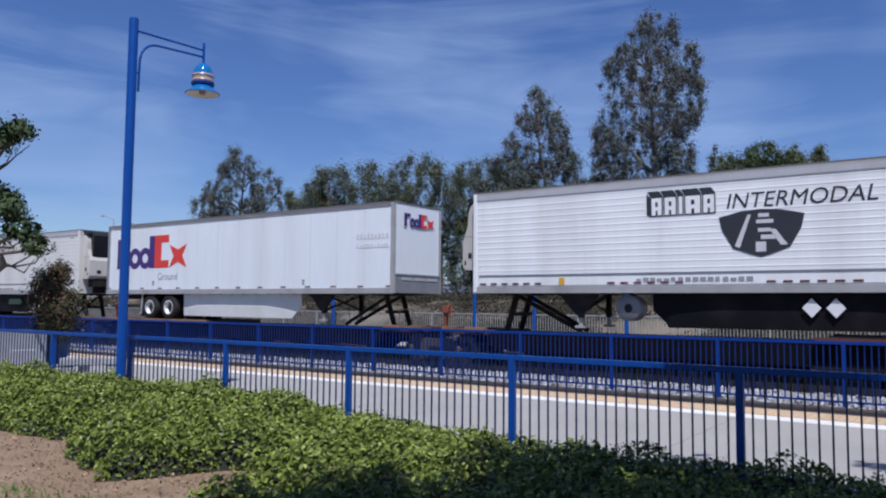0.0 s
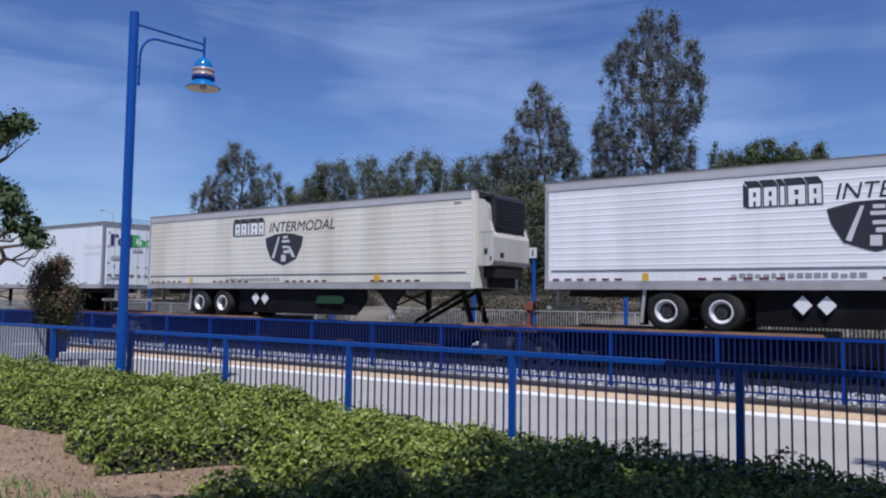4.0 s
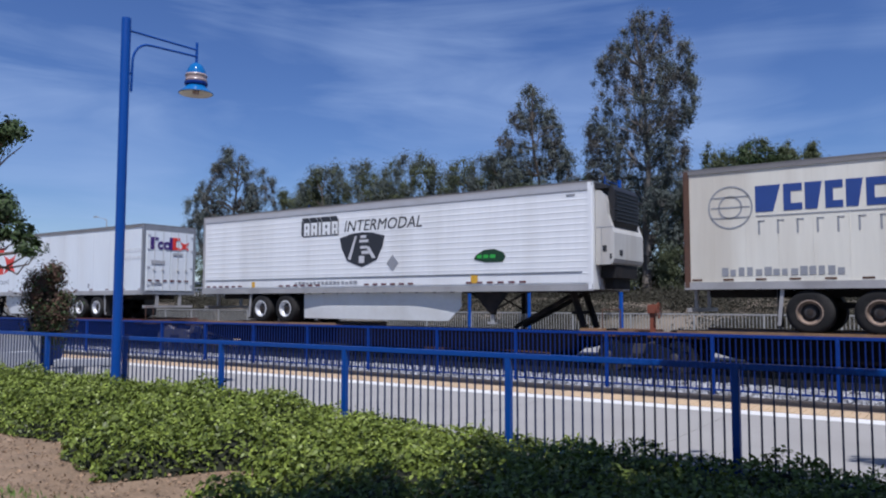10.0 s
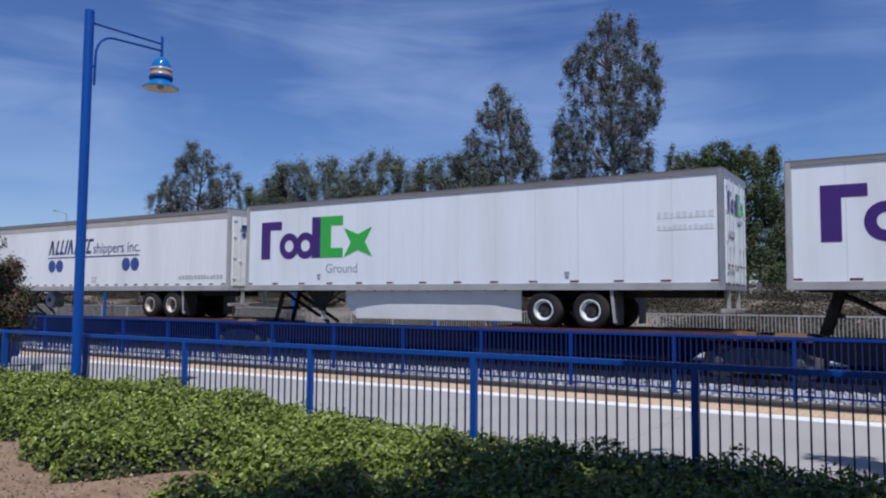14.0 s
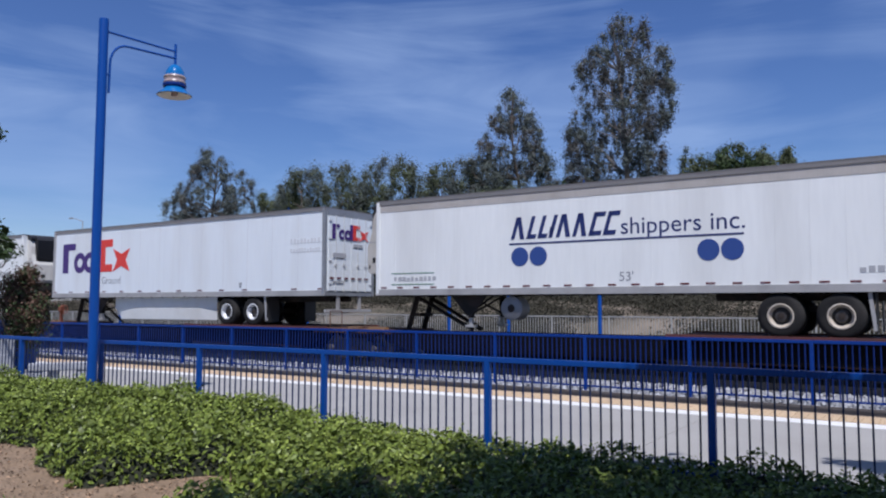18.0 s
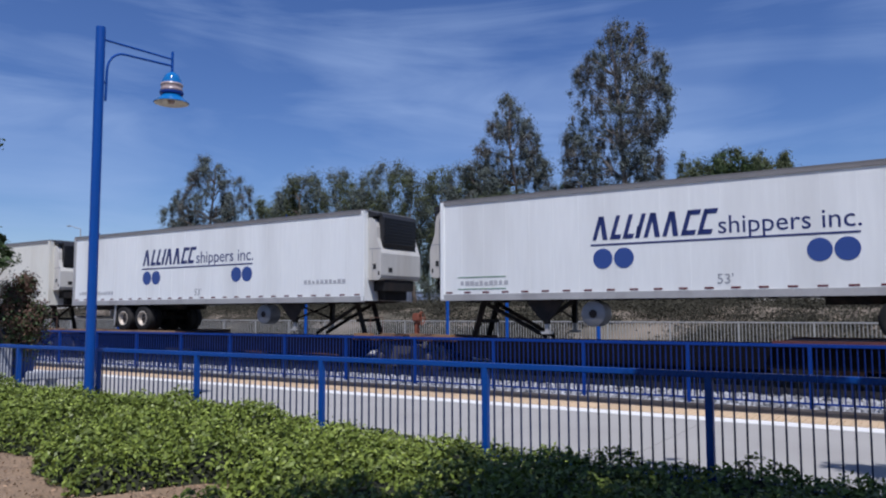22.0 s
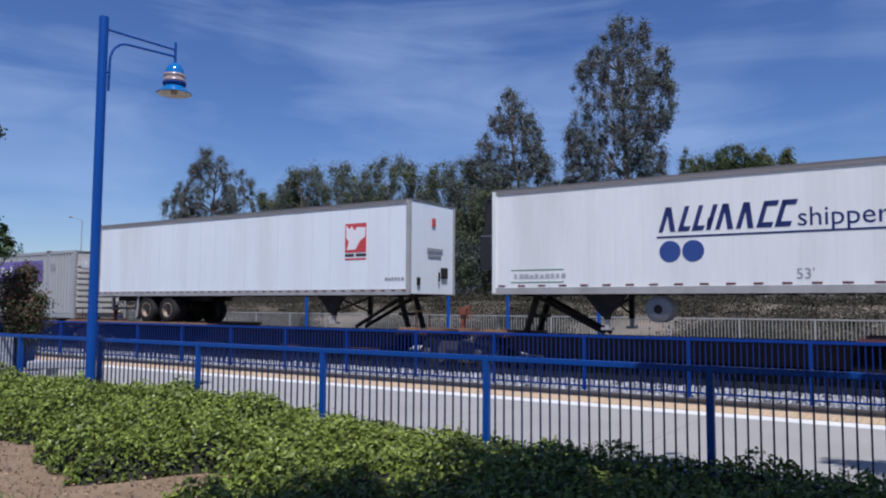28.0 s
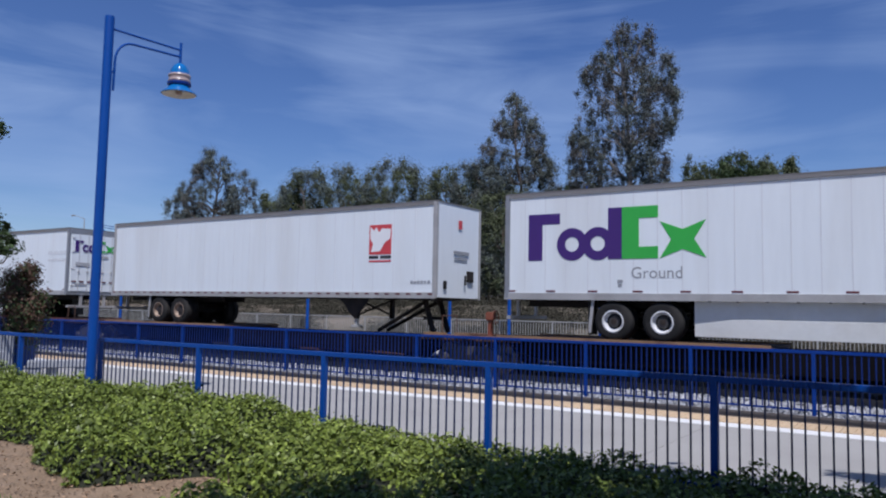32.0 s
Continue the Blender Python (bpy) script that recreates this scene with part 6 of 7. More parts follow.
def wheels_trailer():
    ob = box_van("cream weathered refrigerated trailer with blue logo blocks", 1, M_CREAM, 0.72, post_paint=M_RUST, rim=M_RIMDIRTY, reefer=True, tank=True, axles=(2.8, 4.2))
    x, z = -HALF + 0.7, 2.82
    for r in (0.52, 0.28):
        part("logo_ring", ring_mesh(r, r - 0.035, M_GREYTEXT), ob, pose(x + 0.42, NEAR, z + 0.2), "grey globe ring")
    for d in (-0.25, 0.0, 0.25):
        part("logo_bar", polygon("globe_bar", M_GREYTEXT, [[(-0.45, -0.015), (0.45, -0.015), (0.45, 0.015), (-0.45, 0.015)]]), ob, pose(x + 0.42, NEAR, z + 0.2 + d), "grey globe line")
    for k, w in enumerate((0.56, 0.4, 0.36, 0.36, 0.34, 0.4)):
        px = 1.0 + sum((0.56, 0.4, 0.36, 0.36, 0.34, 0.4)[:k]) + 0.06 * k
        part("logo_block", polygon(("blk", k), M_BLUEDECAL, [[(px, 0), (px + w, 0), (px + w, 0.16), (px + 0.16, 0.16), (px + 0.16, 0.44), (px + w, 0.44), (px + w, 0.62), (px, 0.62)] if k % 2 else [(px, 0), (px + w * 0.7, 0), (px + w, 0.62), (px, 0.62)]]), ob, pose(x, NEAR, z + 0.05), "blue logo block")
    part("underline", plate("wline", M_GREYTEXT, [(1.0, 3.8, -0.06, -0.03)] + [(1.05 + 0.42 * k, 1.09 + 0.42 * k, -0.48, -0.16) for k in range(7)] + [(1.05 + 0.42 * k, 1.2 + 0.42 * k, -0.18, -0.15) for k in range(7)]), ob, pose(x, NEAR, z), "thin grey strokes")["kind"] = "stuff"
    bars(ob, x + 0.2, x + 2.9, Z0 + 0.3, 0.2, M_GREYTEXT, 14)
    part("placard", polygon("oneplac", M_GREYTEXT, [[(-0.28, 0), (0, -0.3), (0.28, 0), (0, 0.3)]]), ob, pose(-1.2, NEAR, Z0 + 0.95), "grey diamond placard")
    for k in range(3):
        bars(ob, -2.0 + 1.45 * k, -1.55 + 1.45 * k, Z0 + 0.9, 0.22, M_FAINT, 3 + k)
    part("patch", plate("patch", M_WHITE, [(HALF - 2.6, HALF - 2.2, Z1 - 0.75, Z1 - 0.1)]), ob, pose(0, NEAR, 0), "clean white repair patch")
    bars(ob, HALF - 2.2, HALF - 0.6, Z0 + 0.3, 0.18, M_GREYTEXT, 8)
    part("reflective_tape", tape("wh", 22, -HALF + 0.3, HALF - 0.3, 0.24, M_RUST), ob, pose(0, NEAR, 0), "faded reflective tape")["kind"] = "stuff"
    return ob


def plain_trailer(kind, axles=(3.08, 4.33)):
    ob = box_van("plain white trailer with a small %s" % ("green logo and lettering" if kind == "green" else "red square logo"), 1, M_WHITE, 1.22 if kind == "green" else 0.8, post_paint=M_ALU, rim=M_RIM if kind == "green" else M_RIMDIRTY, axles=axles)
    if kind == "green":
        x, z = -HALF + 0.85, 2.86
        polys, px = [], 0
        for w, h in ((0.4, 0.55), (0.22, 0.38), (0.32, 0.38), (0.52, 0.38), (0.14, 0.55), (0.32, 0.38), (0.22, 0.38)):
            polys.append([(px, 0), (px + 0.1, 0), (px + 0.1 + h * 0.2, h), (px + h * 0.2, h)])
            polys.append([(px + 0.1, h * 0.5), (px + w, h * 0.5), (px + w + 0.04, h * 0.85), (px + 0.14, h * 0.85)])
            px += w + 0.06
        for i, poly in enumerate(polys):
            part("logo_block", polygon(("prem", i), M_FORESTGREEN, [[(a * 1.35, b) for a, b in poly]]), ob, pose(x, NEAR, z), "green slanted logo block")
        part("logo", plate("prem_l", M_CHAR, [(0.5, 1.9, 0.72, 0.76), (1.2, 2.1, 0.64, 0.68)]), ob, pose(x, NEAR, z), "dark strokes over the logo")
        part("lettering", words("TRAILER LEASING", 0.24, M_CHAR, 0.15), ob, pose(x + 0.3, NEAR, z - 0.3), "dark slanted lettering")
        bars(ob, HALF - 1.7, HALF - 0.5, Z0 + 0.3, 0.12, M_GREYTEXT, 7)
    else:
        part("logo_panel", plate("sq", M_REDLOGO, [(0, 0.88, 0, 0.94)]), ob, pose(HALF - 2.6, NEAR, 2.42), "square red logo panel")
        part("logo", polygon("sq_in", M_CLEARWHITE, [[(0.04, 0.9), (0.18, 0.76), (0.28, 0.86), (0.4, 0.7), (0.5, 0.82), (0.85, 0.8), (0.84, 0.5), (0.62, 0.36), (0.44, 0.1), (0.08, 0.08), (0.16, 0.34), (0.05, 0.5)]], 0.008), ob, pose(HALF - 2.6, NEAR, 2.42), "white shape on the logo")
        part("marking", plate("sq_d", M_CHAR, [(0, 0.38, -0.13, -0.04), (0.45, 0.88, -0.13, -0.04)]), ob, pose(HALF - 2.6, NEAR, 2.42))
        part("marking", plate("sq_l", M_REDLOGO, [(0, 0.88, -0.24, -0.185)]), ob, pose(HALF - 2.6, NEAR, 2.42))
        bars(ob, HALF - 0.95, HALF - 0.2, Z0 + 0.42, 0.1, M_GREYTEXT, 6)
    m = end_graphics(1) @ Matrix.Translation((0, 0.02, 0))
    if kind == "green":
        part("nose_logo", polygon("nose_prem", M_FORESTGREEN, [[(-0.5, 3.3), (0.42, 3.3), (0.5, 3.46), (-0.44, 3.46)]]), ob, m, "green slanted logo bar")
        part("nose_marking", plate("nose_prem_text", M_GREYTEXT, [(-0.1, 0.95, 3.66, 3.74), (-0.4, 0.5, 3.14, 3.19), (0.1, 0.42, 1.82, 1.92)]), ob, m)["kind"] = "stuff"
        part("sticker", plate("nose_sticker", M_CLEARWHITE, [(0.48, 0.72, 1.98, 2.14)]), ob, m)
    else:
        part("nose_marking", plate("nose_text", M_GREYTEXT, [(-0.35, 0.55, 2.45, 2.55), (-0.3, 0.45, 2.28, 2.36)]), ob, m)
        part("nose_logo", plate("nose_square", M_REDLOGO, [(-0.08, 0.12, 3.25, 3.52)]), ob, m)
    part("coupling_box", stored("gladhand", lambda: Shape().soft(HALF - 0.01, HALF + 0.05, 0.45, 0.8, 1.6, 1.95, 0.01).soft(HALF - 0.01, HALF + 0.04, -0.9, -0.75, 1.35, 1.6, 0.01).tube((HALF + 0.04, 0.3, 1.5), (HALF + 0.04, 0.3, 1.8), 0.03).mesh("coupling_box", M_STEEL)), ob, label="dark air and power couplings")
    part("reflective_tape", tape(kind, 40, -HALF + 0.2, HALF - 0.2, 0.16), ob, pose(0, -WIDE - 0.016, -0.1), "red reflective tape")["kind"] = "stuff"
    return ob


def container(bright):
    """A 53 ft corrugated box; its foot stands on the deck."""
    z0, z1, w = 0.12, 3.05, 1.28
    ob = thing("freight_container", "grey corrugated freight container with a %s purple panel" % ("bright" if bright else "faded"), "container", group="containers on the train")

    def walls():
        q = Shape().box(-HALF + 0.05, HALF - 0.05, -w + 0.06, w - 0.06, z0 + 0.1, z1 - 0.04)
        pitch = 0.24
        n = int((2 * HALF - 0.3) / pitch)
        for side in (-1, 1):
            poly = [(-HALF + 0.15, side * (w - 0.06))]
            for k in range(n):
                x = -HALF + 0.15 + pitch * k
                poly += [(x + 0.035, side * (w - 0.056)), (x + 0.07, side * (w - 0.006)), (x + 0.17, side * (w - 0.006)), (x + 0.205, side * (w - 0.056))]
            poly += [(HALF - 0.15, side * (w - 0.05)), (HALF - 0.15, side * (w - 0.12)), (-HALF + 0.15, side * (w - 0.12))]
            q.prism(poly, 2, z0 + 0.2, z1 - 0.1)
        return q.mesh("body", M_CONT)
    part("body", stored("cont_walls", walls), ob, label="vertically corrugated walls")
    part("roof", stored("cont_roof", lambda: Shape().soft(-HALF, HALF, -w, w, z1 - 0.06, z1, 0.01).mesh("roof", M_CONT)), ob)
    for side in (-1, 1):
        part("top_rail", stored("cont_tr", lambda: Shape().soft(-HALF, HALF, -0.04, 0.04, z1 - 0.12, z1 + 0.01, 0.01).mesh("top_rail", M_CONT)), ob, pose(0, side * (w - 0.035), 0))
        part("bottom_rail", stored("cont_br", lambda: Shape().soft(-HALF, HALF, -0.04, 0.04, z0, z0 + 0.06, 0.008).soft(-HALF, HALF, -0.03, 0.03, z0 + 0.06, z0 + 0.17, 0.008).mesh("bottom_rail", M_CONT)), ob, pose(0, side * (w - 0.035), 0))
        for x in (-HALF + 0.09, -HALF + 2.1, HALF - 2.1, HALF - 0.09):
            part("post", stored("cont_post", lambda: Shape().soft(-0.1, 0.1, -0.06, 0.06, z0 - 0.04, z1, 0.015).mesh("post", M_CONT)), ob, pose(x, side * (w - 0.05), 0))
        for x in (-HALF + 2.1, HALF - 2.1):
            part("lifting_casting", stored("cont_cast", lambda: Shape().soft(-0.12, 0.12, -0.07, 0.07, z1 - 0.06, z1 + 0.04, 0.01).soft(-0.12, 0.12, -0.07, 0.07, z0 - 0.05, z0 + 0.06, 0.01).mesh("lifting_casting", M_MAROON)), ob, pose(x, side * (w - 0.05), 0), "dark red corner casting")
    for end in (-1, 1):
        e = part("end_wall", stored("cont_end", lambda: Shape().soft(-0.03, 0.03, -1.14, 1.14, z0 + 0.05, z1 - 0.1, 0.01).mesh("end_wall", M_CONTEND)), ob, pose(end * (HALF - 0.06), 0, 0), "pale end wall with ribs")
        for k in range(9):
            part("rib", stored("cont_rib", lambda: Shape().soft(-0.06, 0.06, -1.12, 1.12, -0.085, 0.085, 0.02).mesh("rib", M_CONTEND)), e, pose(end * 0.05, 0, z0 + 0.28 + 0.255 * k))
    y = -w + 0.001
    x = HALF - 6.3
    part("logo_panel", plate(("cpanel", bright), M_PURPLE if bright else M_FADEDPURPLE, [(0, 3.75, 0, 0.92)]), ob, pose(x, y, 1.76), "purple logo panel" if bright else "faded purple logo panel")
    part("logo", plate("cl1", M_CLEARWHITE, [(0.18, 0.3, 0.26, 0.66), (0.18, 0.48, 0.56, 0.66), (0.18, 0.42, 0.4, 0.48), (0.56, 0.8, 0.26, 0.52), (0.9, 1.08, 0.26, 0.52), (1.06, 1.16, 0.26, 0.68)]), ob, pose(x, y - 0.004, 1.76), "white logo blocks")["kind"] = "stuff"
    part("logo", plate("cl2", M_ORANGE if bright else M_FADEDPURPLE2, [(1.18, 1.46, 0.26, 0.68), (1.54, 1.66, 0.26, 0.52), (1.74, 1.84, 0.26, 0.52)]), ob, pose(x, y - 0.005, 1.76), "red logo blocks")["kind"] = "stuff"
    part("worn_writing", plate("cl3", M_CLEARWHITE if bright else M_FADEDPURPLE2, [(2.0 + 0.2 * k, 2.13 + 0.2 * k, 0.26, 0.56 if k in (0, 3, 5) else 0.46) for k in range(7)]), ob, pose(x, y - 0.004, 1.76), "small pale writing")["kind"] = "stuff"
    part("lettering", words("TOP LIFT ONLY", 0.2, M_CHAR), ob, pose(-HALF + 2.45, y + 0.002, 0.4), "black stencilled lettering")
    part("lettering", words("TOP LIFT ONLY", 0.2, M_CHAR), ob, pose(HALF - 4.4, y + 0.002, 0.4), "black stencilled lettering")
    part("worn_writing", plate("cwr", M_GREYTEXT, [(-HALF + 2.6 + 0.17 * k, -HALF + 2.7 + 0.17 * k, 2.64, 2.76) for k in range(8) if k != 3] + [(-HALF + 1.3, -HALF + 1.7, 2.6, 2.64), (-HALF + 1.35, -HALF + 1.65, 2.25, 2.4), (HALF - 1.9, HALF - 1.5, 2.45, 2.5), (HALF - 1.85, HALF - 1.55, 2.25, 2.4)]), ob, pose(0, y + 0.003, 0), "black worn writing")["kind"] = "stuff"
    part("placard", polygon("cpl", M_GREYTEXT, [[(-0.2, 0), (0, -0.22), (0.2, 0), (0, 0.22)]]), ob, pose(-HALF + (4.0 if bright else 2.75), y, 2.27), "diamond placard")
    part("placard", polygon("cpl", M_CLEARWHITE if bright else M_GREYTEXT, [[(-0.2, 0), (0, -0.22), (0.2, 0), (0, 0.22)]]), ob, pose(-HALF + (4.7 if bright else 3.45), y, 2.27), "diamond placard")
    if bright:
        part("placard_stripe", polygon("cplr", M_REDLOGO, [[(-0.12, 0.1), (0.12, 0.1), (0, 0.23)], [(-0.18, -0.03), (0.18, -0.03), (0.14, -0.09), (-0.14, -0.09)]], 0.008), ob, pose(-HALF + 4.7, y, 2.27), "red stripes")
    m = Matrix.Translation((HALF + 0.06, 0, 0)) @ Matrix.Rotation(radians(90), 4, "Z")
    part("end_panel", plate(("cend", bright), M_PURPLE if bright else M_FAINT, [(-1.0, 1.0, 2.28, 2.75)]), ob, m, "purple end panel" if bright else "faded end panel")
    part("logo", plate("cend2", M_CLEARWHITE, [(-0.85 + 0.22 * k, -0.72 + 0.22 * k, 2.42, 2.6) for k in range(8)]), ob, m @ Matrix.Translation((0, -0.005, 0)), "white logo blocks")["kind"] = "stuff"
    return ob


M_BRAKE = material("red_brown_brake_paint", (0.26, 0.075, 0.04), 0.65, vary=0.2, dirt=(0.08, 0.05, 0.04), dirt_amount=0.5)
M_FADEDPURPLE = material("faded_purple_panel", (0.16, 0.12, 0.36), 0.6, fine=12, coarse=2.0, vary=0.15, dirt=(0.30, 0.27, 0.5), dirt_amount=0.6, stretch=(1.0, 1.0, 0.1))
M_FADEDPURPLE2 = material("very_faded_purple", (0.24, 0.20, 0.44), 0.6, vary=0.1)


def spine_car(s, left_gap, is_container=False):
    """One platform of an articulated spine car, with the truck at its -x end. Its foot is the rail top; s: the nose end of its load."""
    ob = thing("spine_car", "rusty brown spine car carrying one trailer", "railway wagon", group="spine cars of the train")
    d = DECK_Z - RAIL_Z
    part("centre_sill", stored("sill", lambda: Shape().soft(-9.2, 9.2, -0.33, 0.33, d - 0.44, d - 0.06, 0.03).prism([(-7.3, d - 0.44), (7.3, d - 0.44), (6.7, d - 0.86), (-6.7, d - 0.86)], 1, -0.34, 0.34).mesh("centre_sill", M_SILL)), ob, label="dark steel centre sill")
    # added plates, not part of such a car: they block sunlit ground behind
    for side in (-1, 1):
        part("side_sill", stored("side_sill", lambda: Shape().prism([(-7.9, d - 0.12), (7.9, d - 0.12), (7.7, d - 0.42), (6.9, d - 0.62), (-6.9, d - 0.62), (-7.7, d - 0.42)], 1, -0.04, 0.04).mesh("side_sill", M_SILL)), ob, pose(0, side * 1.12, 0), "added black plate that blocks light under the deck")
    if is_container:
        for x in (-HALF + 0.1, -HALF + 2.1, HALF - 2.1, HALF - 0.1):
            part("bolster_arm", stored("carm", lambda: Shape().soft(-0.16, 0.16, -1.28, 1.28, d - 0.3, d + 0.07, 0.02).mesh("bolster_arm", M_RUST)), ob, pose(x, 0, 0))
        part("side_beam", stored("cside", lambda: Shape().soft(-6.8, 6.8, -1.3, -1.15, d - 0.16, d + 0.02, 0.02).mesh("side_beam", M_DECK)), ob, label="ochre side beam")
    x0, x1 = -s * (HALF + 0.2), -s * (HALF - 7.0)
    part("wheel_deck", stored(("deck", s), lambda: Shape().soft(min(x0, x1), max(x0, x1), -1.34, 1.34, d - 0.1, d, 0.015).mesh("wheel_deck", M_RUST)), ob, label="rusty wheel deck")
    for side in (-1, 1):
        part("deck_edge", stored(("dedge", s), lambda: Shape().soft(min(x0, x1), max(x0, x1), -0.03, 0.03, d - 0.03, d + 0.045, 0.01).mesh("deck_edge", M_DECK if s > 0 else M_MAROON)), ob, pose(0, side * 1.35, 0), "ochre worn deck edge" if s > 0 else "maroon deck edge")
    part("deck_support", stored(("dsup", s), lambda: Shape().box(min(x0, x1) + 0.3, max(x0, x1) - 0.3, -1.2, -1.05, d - 0.24, d - 0.1).box(x0 + s * 1.0, x0 + s * 1.2, -1.2, 1.2, d - 0.34, d - 0.1).box(x0 + s * 4.0, x0 + s * 4.2, -1.2, 1.2, d - 0.34, d - 0.1).mesh("deck_support", M_SILL)), ob)
    if not is_container:
        hx = s * (HALF - 0.95)

        def hitch():
            q = Shape()
            for y in (-0.42, 0.42):
                q.bar((hx + s * 0.3, y, d), (hx - s * 0.05, y, d + 1.05), 0.15).bar((hx - s * 2.0, y * 0.6, d), (hx - s * 0.1, y * 0.8, d + 0.95), 0.09)
            return q.soft(hx - 0.5, hx + 0.4, -0.6, 0.6, d + 1.0, d + 1.13, 0.02).box(hx - 0.1, hx + 0.1, -0.4, 0.4, d + 0.4, d + 0.5).mesh("hitch_stand", M_STEEL)
        part("hitch_stand", stored(("hitch", s), hitch), ob, label="black trailer hitch stand with diagonal strut")
    # cross beam and walkway blocks at both ends
    for end in (-1, 1):
        for side in (-0.92, 0.92):
            part("end_block", stored("eblock", lambda: Shape().soft(-0.75, 0.75, -0.38, 0.38, d - 0.16, d - 0.02, 0.02).mesh("end_block", M_RUST)), ob, pose(end * (HALF + 0.25), side, 0), "brown end walkway")
    part("walkway_board", stored("wboard", lambda: Shape().soft(-0.33, 0.33, -1.34, -1.1, d - 0.08, d + 0.05, 0.01).mesh("walkway_board", M_OCHRE)), ob, pose(s * (HALF - 0.05), 0, 0), "ochre walkway board")
    part("walkway_board", stored("wboard2", lambda: Shape().soft(-0.21, 0.21, -1.34, -1.1, d - 0.08, d + 0.06, 0.01).mesh("walkway_board", M_DECK)), ob, pose(s * (HALF + 0.9), 0, 0), "short worn walkway board")
    if s > 0:
        brake = part("brake_stand", stored("bstand", lambda: Shape().soft(-0.07, 0.07, -0.05, 0.05, d - 0.1, d + 0.5, 0.01).soft(-0.13, 0.13, -0.1, 0.1, d + 0.42, d + 0.68, 0.03).mesh("brake_stand", M_BRAKE)), ob, pose(HALF + 1.15, 0, 0), "red-brown hand brake stand")
        part("hand_wheel", stored("hwheel", lambda: Shape().lathe([(0.2, -0.015), (0.22, 0.0), (0.2, 0.015), (0.18, 0.0), (0.2, -0.015)], axis=0, n=18).bar((0, -0.2, 0), (0, 0.2, 0), 0.025).bar((0, 0, -0.2), (0, 0, 0.2), 0.025).mesh("hand_wheel", M_BRAKE, True)), brake, pose(0.17, 0, d + 0.52), "red-brown brake wheel")
    part("grab_iron", stored("grab", lambda: Shape().tube((-0.25, -1.28, d), (-0.25, -1.28, d + 0.55), 0.016, n=6).tube((0.25, -1.28, d), (0.25, -1.28, d + 0.55), 0.016, n=6).tube((-0.25, -1.28, d + 0.55), (0.25, -1.28, d + 0.55), 0.016, n=6).mesh("grab_iron", M_RUST, True)), ob, pose(HALF + 0.5, 0, 0))
    part("air_reservoir", stored("resv", lambda: Shape().lathe([(0, -0.7), (0.12, -0.68), (0.19, -0.6), (0.19, 0.6), (0.12, 0.68), (0, 0.7)], axis=0, centre=(0, -0.75, d - 0.58), n=16).mesh("air_reservoir", M_TANK, True)), ob, pose(-s * 1.6, 0, 0), "dark grimy air reservoir")
    part("brake_rigging", stored("rig", lambda: Shape().tube((-6, -0.5, d - 0.62), (4, -0.5, d - 0.66), 0.03, n=6).box(2.2, 2.9, -0.85, -0.4, d - 0.75, d - 0.5).tube((3.0, -0.6, d - 0.6), (6.5, -0.7, d - 0.7), 0.025, n=6).mesh("brake_rigging", M_RUST, True)), ob)
    # articulated truck in the gap towards -x
    truck = part("truck", stored("bolster", lambda: Shape().soft(-0.25, 0.25, -1.05, 1.05, 0.4, 0.62, 0.03).lathe([(0, 0.6), (0.3, 0.6), (0.3, 0.75), (0, 0.75)], n=16).mesh("truck", M_TRUCK)), ob, pose(-HALF - left_gap / 2, 0, 0), "brown cast-steel truck")
    frame_poly = [(-1.18, 0.50), (-1.05, 0.60), (-0.8, 0.60), (-0.48, 0.74), (0.48, 0.74), (0.8, 0.60), (1.05, 0.60), (1.18, 0.50), (1.15, 0.36), (0.86, 0.34), (0.5, 0.14), (-0.5, 0.14), (-0.86, 0.34), (-1.15, 0.36)]

    def side_frame():
        q = Shape().prism(frame_poly, 1, -0.07, 0.07)
        return q.mesh("side_frame", M_TRUCK)
    for side in (-1, 1):
        f = part("side_frame", stored("sframe", side_frame), truck, pose(0, side * 1.0, 0))
        for x in (-0.16, 0.0, 0.16):
            part("spring", stored("spring", lambda: Shape().tube((0, -0.085, 0.2), (0, -0.085, 0.5), 0.06).mesh("spring", M_STEEL, True)), truck, pose(x, side * 1.03, 0))
        for x in (-0.89, 0.89):
            part("bearing_cap", stored("bcap", lambda: Shape().lathe([(0, -0.14), (0.08, -0.135), (0.11, -0.1), (0.12, 0.06), (0, 0.06)], axis=1, n=14).mesh("bearing_cap", M_TRUCK, True)), truck, pose(x, side * 1.04, 0.43, 0, 0, 0 if side < 0 else 180))
    for x in (-0.89, 0.89):
        part("wheelset", stored("wset", lambda: Shape().lathe([(0, -0.83), (0.3, -0.82), (0.37, -0.83), (0.42, -0.8), (0.425, -0.72), (0.45, -0.69), (0.3, -0.68), (0.09, -0.66), (0.08, 0.66), (0.3, 0.68), (0.45, 0.69), (0.425, 0.72), (0.42, 0.8), (0.37, 0.83), (0.3, 0.82), (0, 0.83)], axis=1, n=28).mesh("wheelset", M_RAIL, True)), truck, pose(x, 0, 0.425), "steel wheelset with bright treads")
        part("tread", stored("tread", lambda: Shape().lathe([(0.424, -0.81), (0.427, -0.79), (0.428, -0.73), (0.42, -0.72)], axis=1, n=28).mesh("tread", M_BRIGHT, True)), truck, pose(x, 0, 0.425))
    return ob


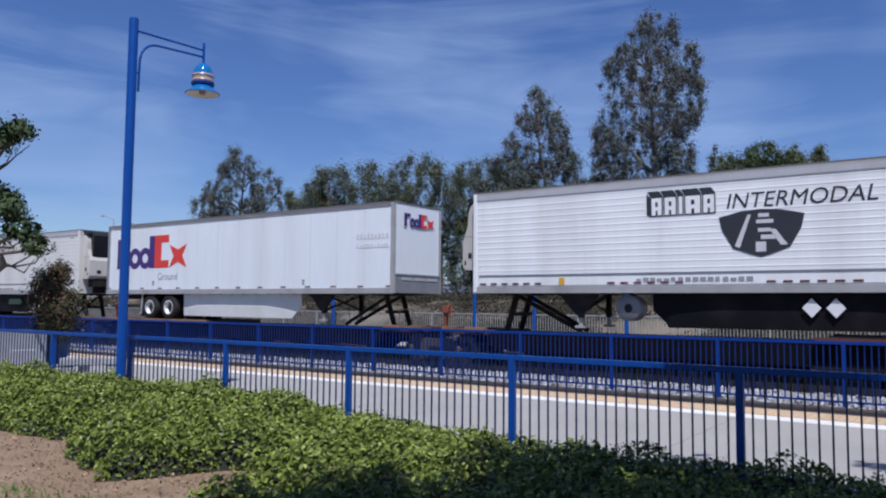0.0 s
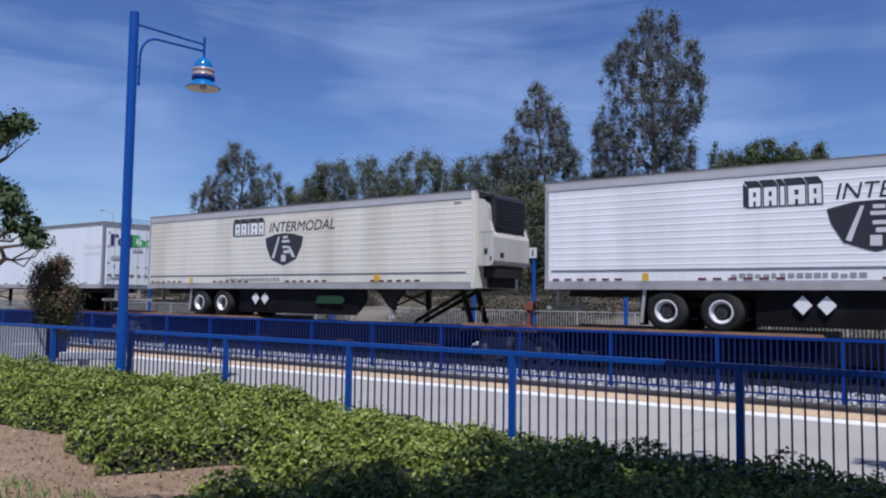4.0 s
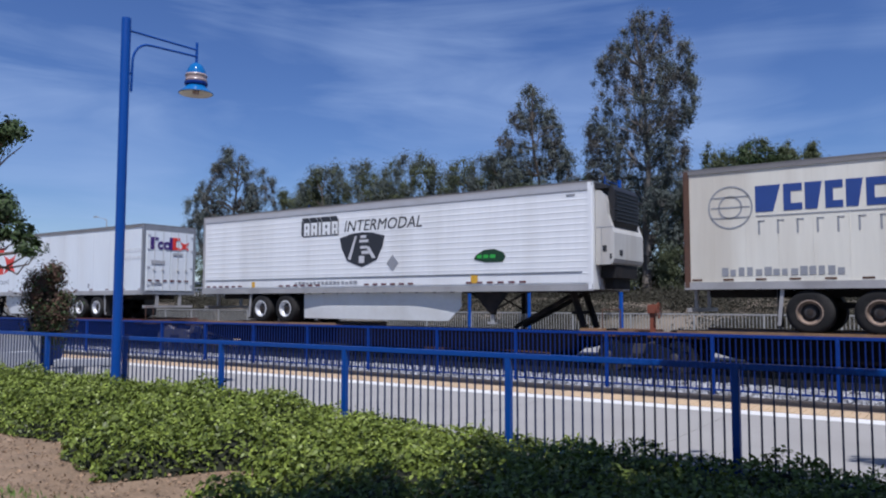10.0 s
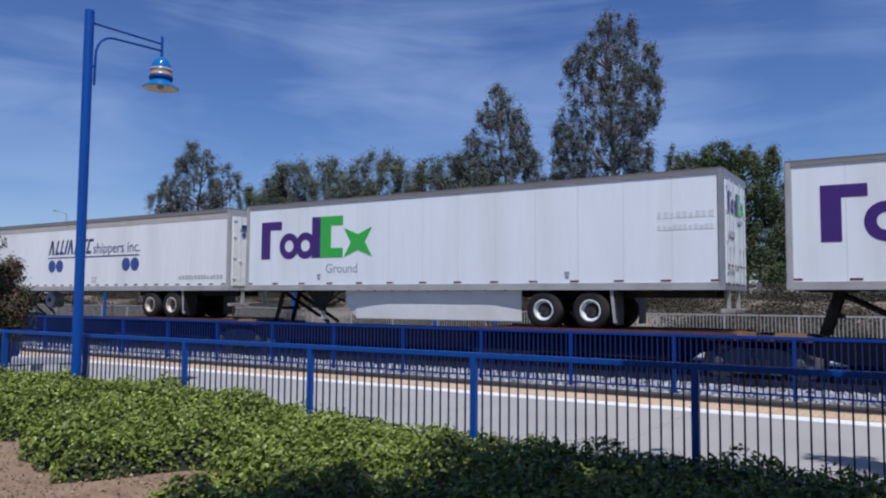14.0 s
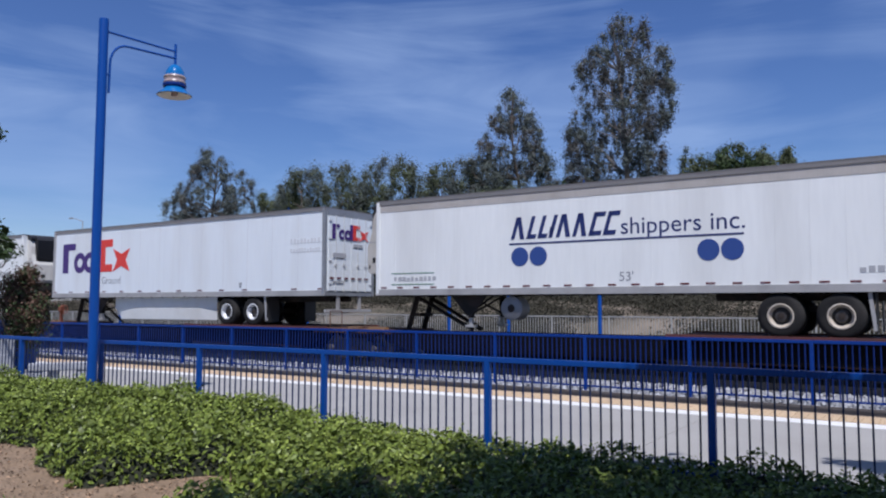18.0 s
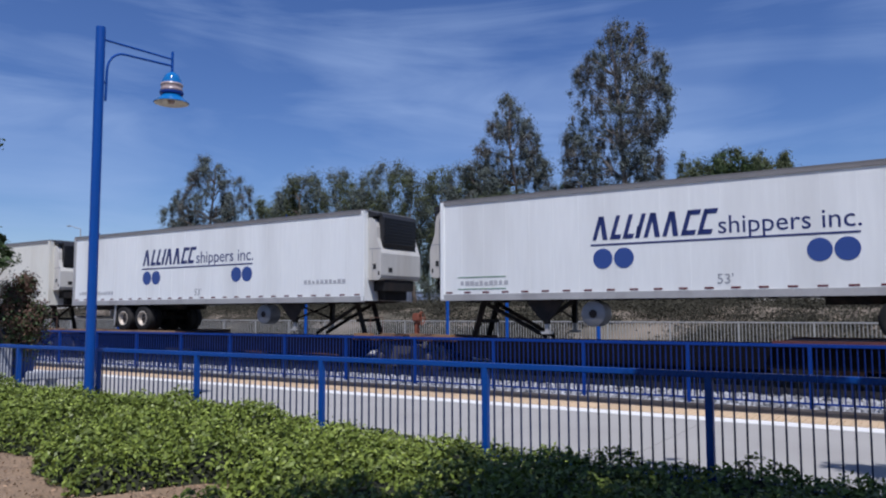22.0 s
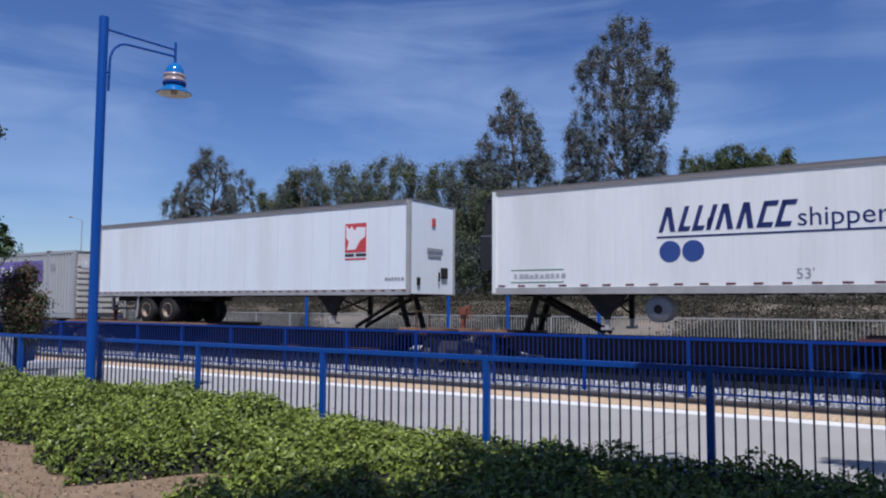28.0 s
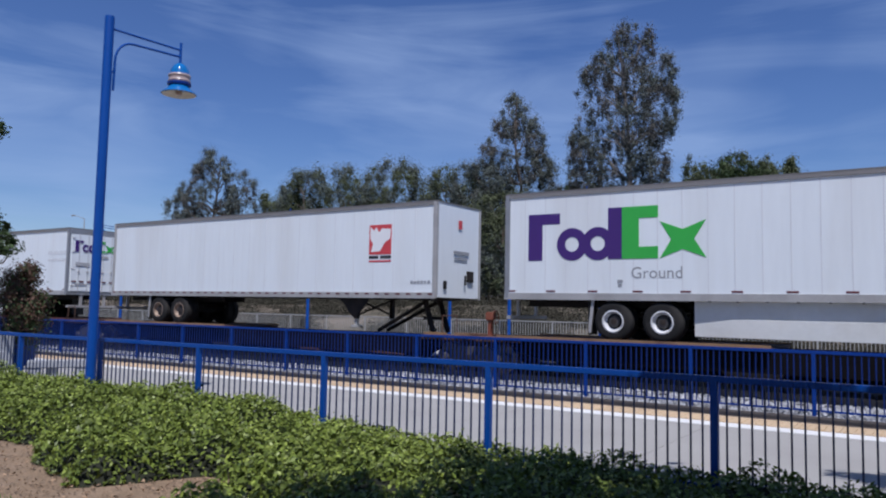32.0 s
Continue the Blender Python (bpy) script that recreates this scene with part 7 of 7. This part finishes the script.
# the order of the train: left edge of each load when the clip starts, and what it is
LOADS = [
    (-12.28, "rib", -1), (-31.45, "red", 1), (-49.95, "ribdull", 1), (-69.68, "rib", -1), (-88.98, "rib", 1), (-107.45, "ribcream", 1),
    (-126.97, "green_plain", -1), (-146.06, "eco", 1), (-164.38, "rib_far_tail", 1), (-184.70, "red", -1), (-203.43, "blocks", 1), (-222.02, "ecoskirt", 1),
    (-242.05, "red", -1), (-261.09, "shipcream", 1), (-278.89, "red", -1), (-296.40, "green", -1), (-313.40, "ship", -1), (-330.12, "ship", -1),
    (-349.13, "ship", 1), (-369.47, "ship", -1), (-387.77, "red", -1), (-406.50, "ship", 1), (-426.65, "green", -1), (-444.71, "shiprust", -1),
    (-463.77, "ship_long", 1), (-481.84, "shipcream", 1), (-501.71, "red", -1), (-520.74, "plain_green", 1), (-538.95, "ship", 1), (-558.34, "shipdark", -1),
    (-577.39, "plain_far_axles", 1), (-595.31, "box_faded", 1), (-615.53, "box_bright", 1), (-633.89, "green", 1), (-652.37, "plain_red", 1), (-671.85, "green", -1),
]
MAKERS = {
    "rib": lambda s: ribbed_trailer(s),
    "ribdull": lambda s: ribbed_trailer(s, M_RIBDULL),
    "rib_far_tail": lambda s: ribbed_trailer(s, M_RIBDULL, axles=(2.6, 3.85)),
    "ribcream": lambda s: ribbed_trailer(s, M_CREAM),
    "eco": lambda s: ribbed_trailer(s, eco=True, placards=False),
    "ecoskirt": lambda s: ribbed_trailer(s, eco=True, skirt=M_SKIRT, placards=False, axles=(3.27, 4.52)),
    "red": lambda s: parcel_trailer(s, M_ORANGE),
    "green": lambda s: parcel_trailer(s, M_GREEN),
    "green_plain": lambda s: parcel_trailer(s, M_GREEN, skirt=False),
    "blocks": lambda s: wheels_trailer(),
    "ship": lambda s: shipper_trailer(s, M_DULL),
    "shipcream": lambda s: shipper_trailer(s, M_CREAM),
    "ship_long": lambda s: shipper_trailer(s, M_DULL, axles=(3.6, 4.85)),
    "shiprust": lambda s: shipper_trailer(s, M_DULL, door=M_RUSTDOOR, rim=M_RIMDIRTY),
    "shipdark": lambda s: shipper_trailer(s, M_DULL, door=M_RUSTDOOR, dark=True),
    "plain_green": lambda s: plain_trailer("green", (3.85, 5.2)),
    "plain_red": lambda s: plain_trailer("red"),
    "plain_far_axles": lambda s: plain_trailer("red", (3.3, 4.6)),
    "box_faded": lambda s: container(False),
    "box_bright": lambda s: container(True),
}
TRAIN = []
for k, (edge, kind, s) in enumerate(LOADS):
    gap = edge - LOADS[k + 1][0] - 2 * HALF if k + 1 < len(LOADS) else 3.0
    TRAIN.append((MAKERS[kind](s), edge + HALF, DECK_Z))
    TRAIN.append((spine_car(s, gap, kind.startswith("box")), edge + HALF, RAIL_Z))


def run(t):
    """How far the train has rolled after t seconds."""
    return 19.7609 * t + 0.00326 * t ** 2 - 0.000407 * t ** 3 + 0.00000107 * t ** 4


def motions():
    times = [0, 2, 4, 6, 8, 10, 12, 14, 16, 18, 20, 22, 24, 26, 28, 30, 32]
    for ob, x, z in TRAIN:
        walk(ob, [(t, pose(x + run(t), TRACK2_Y, z)) for t in times])


motions()
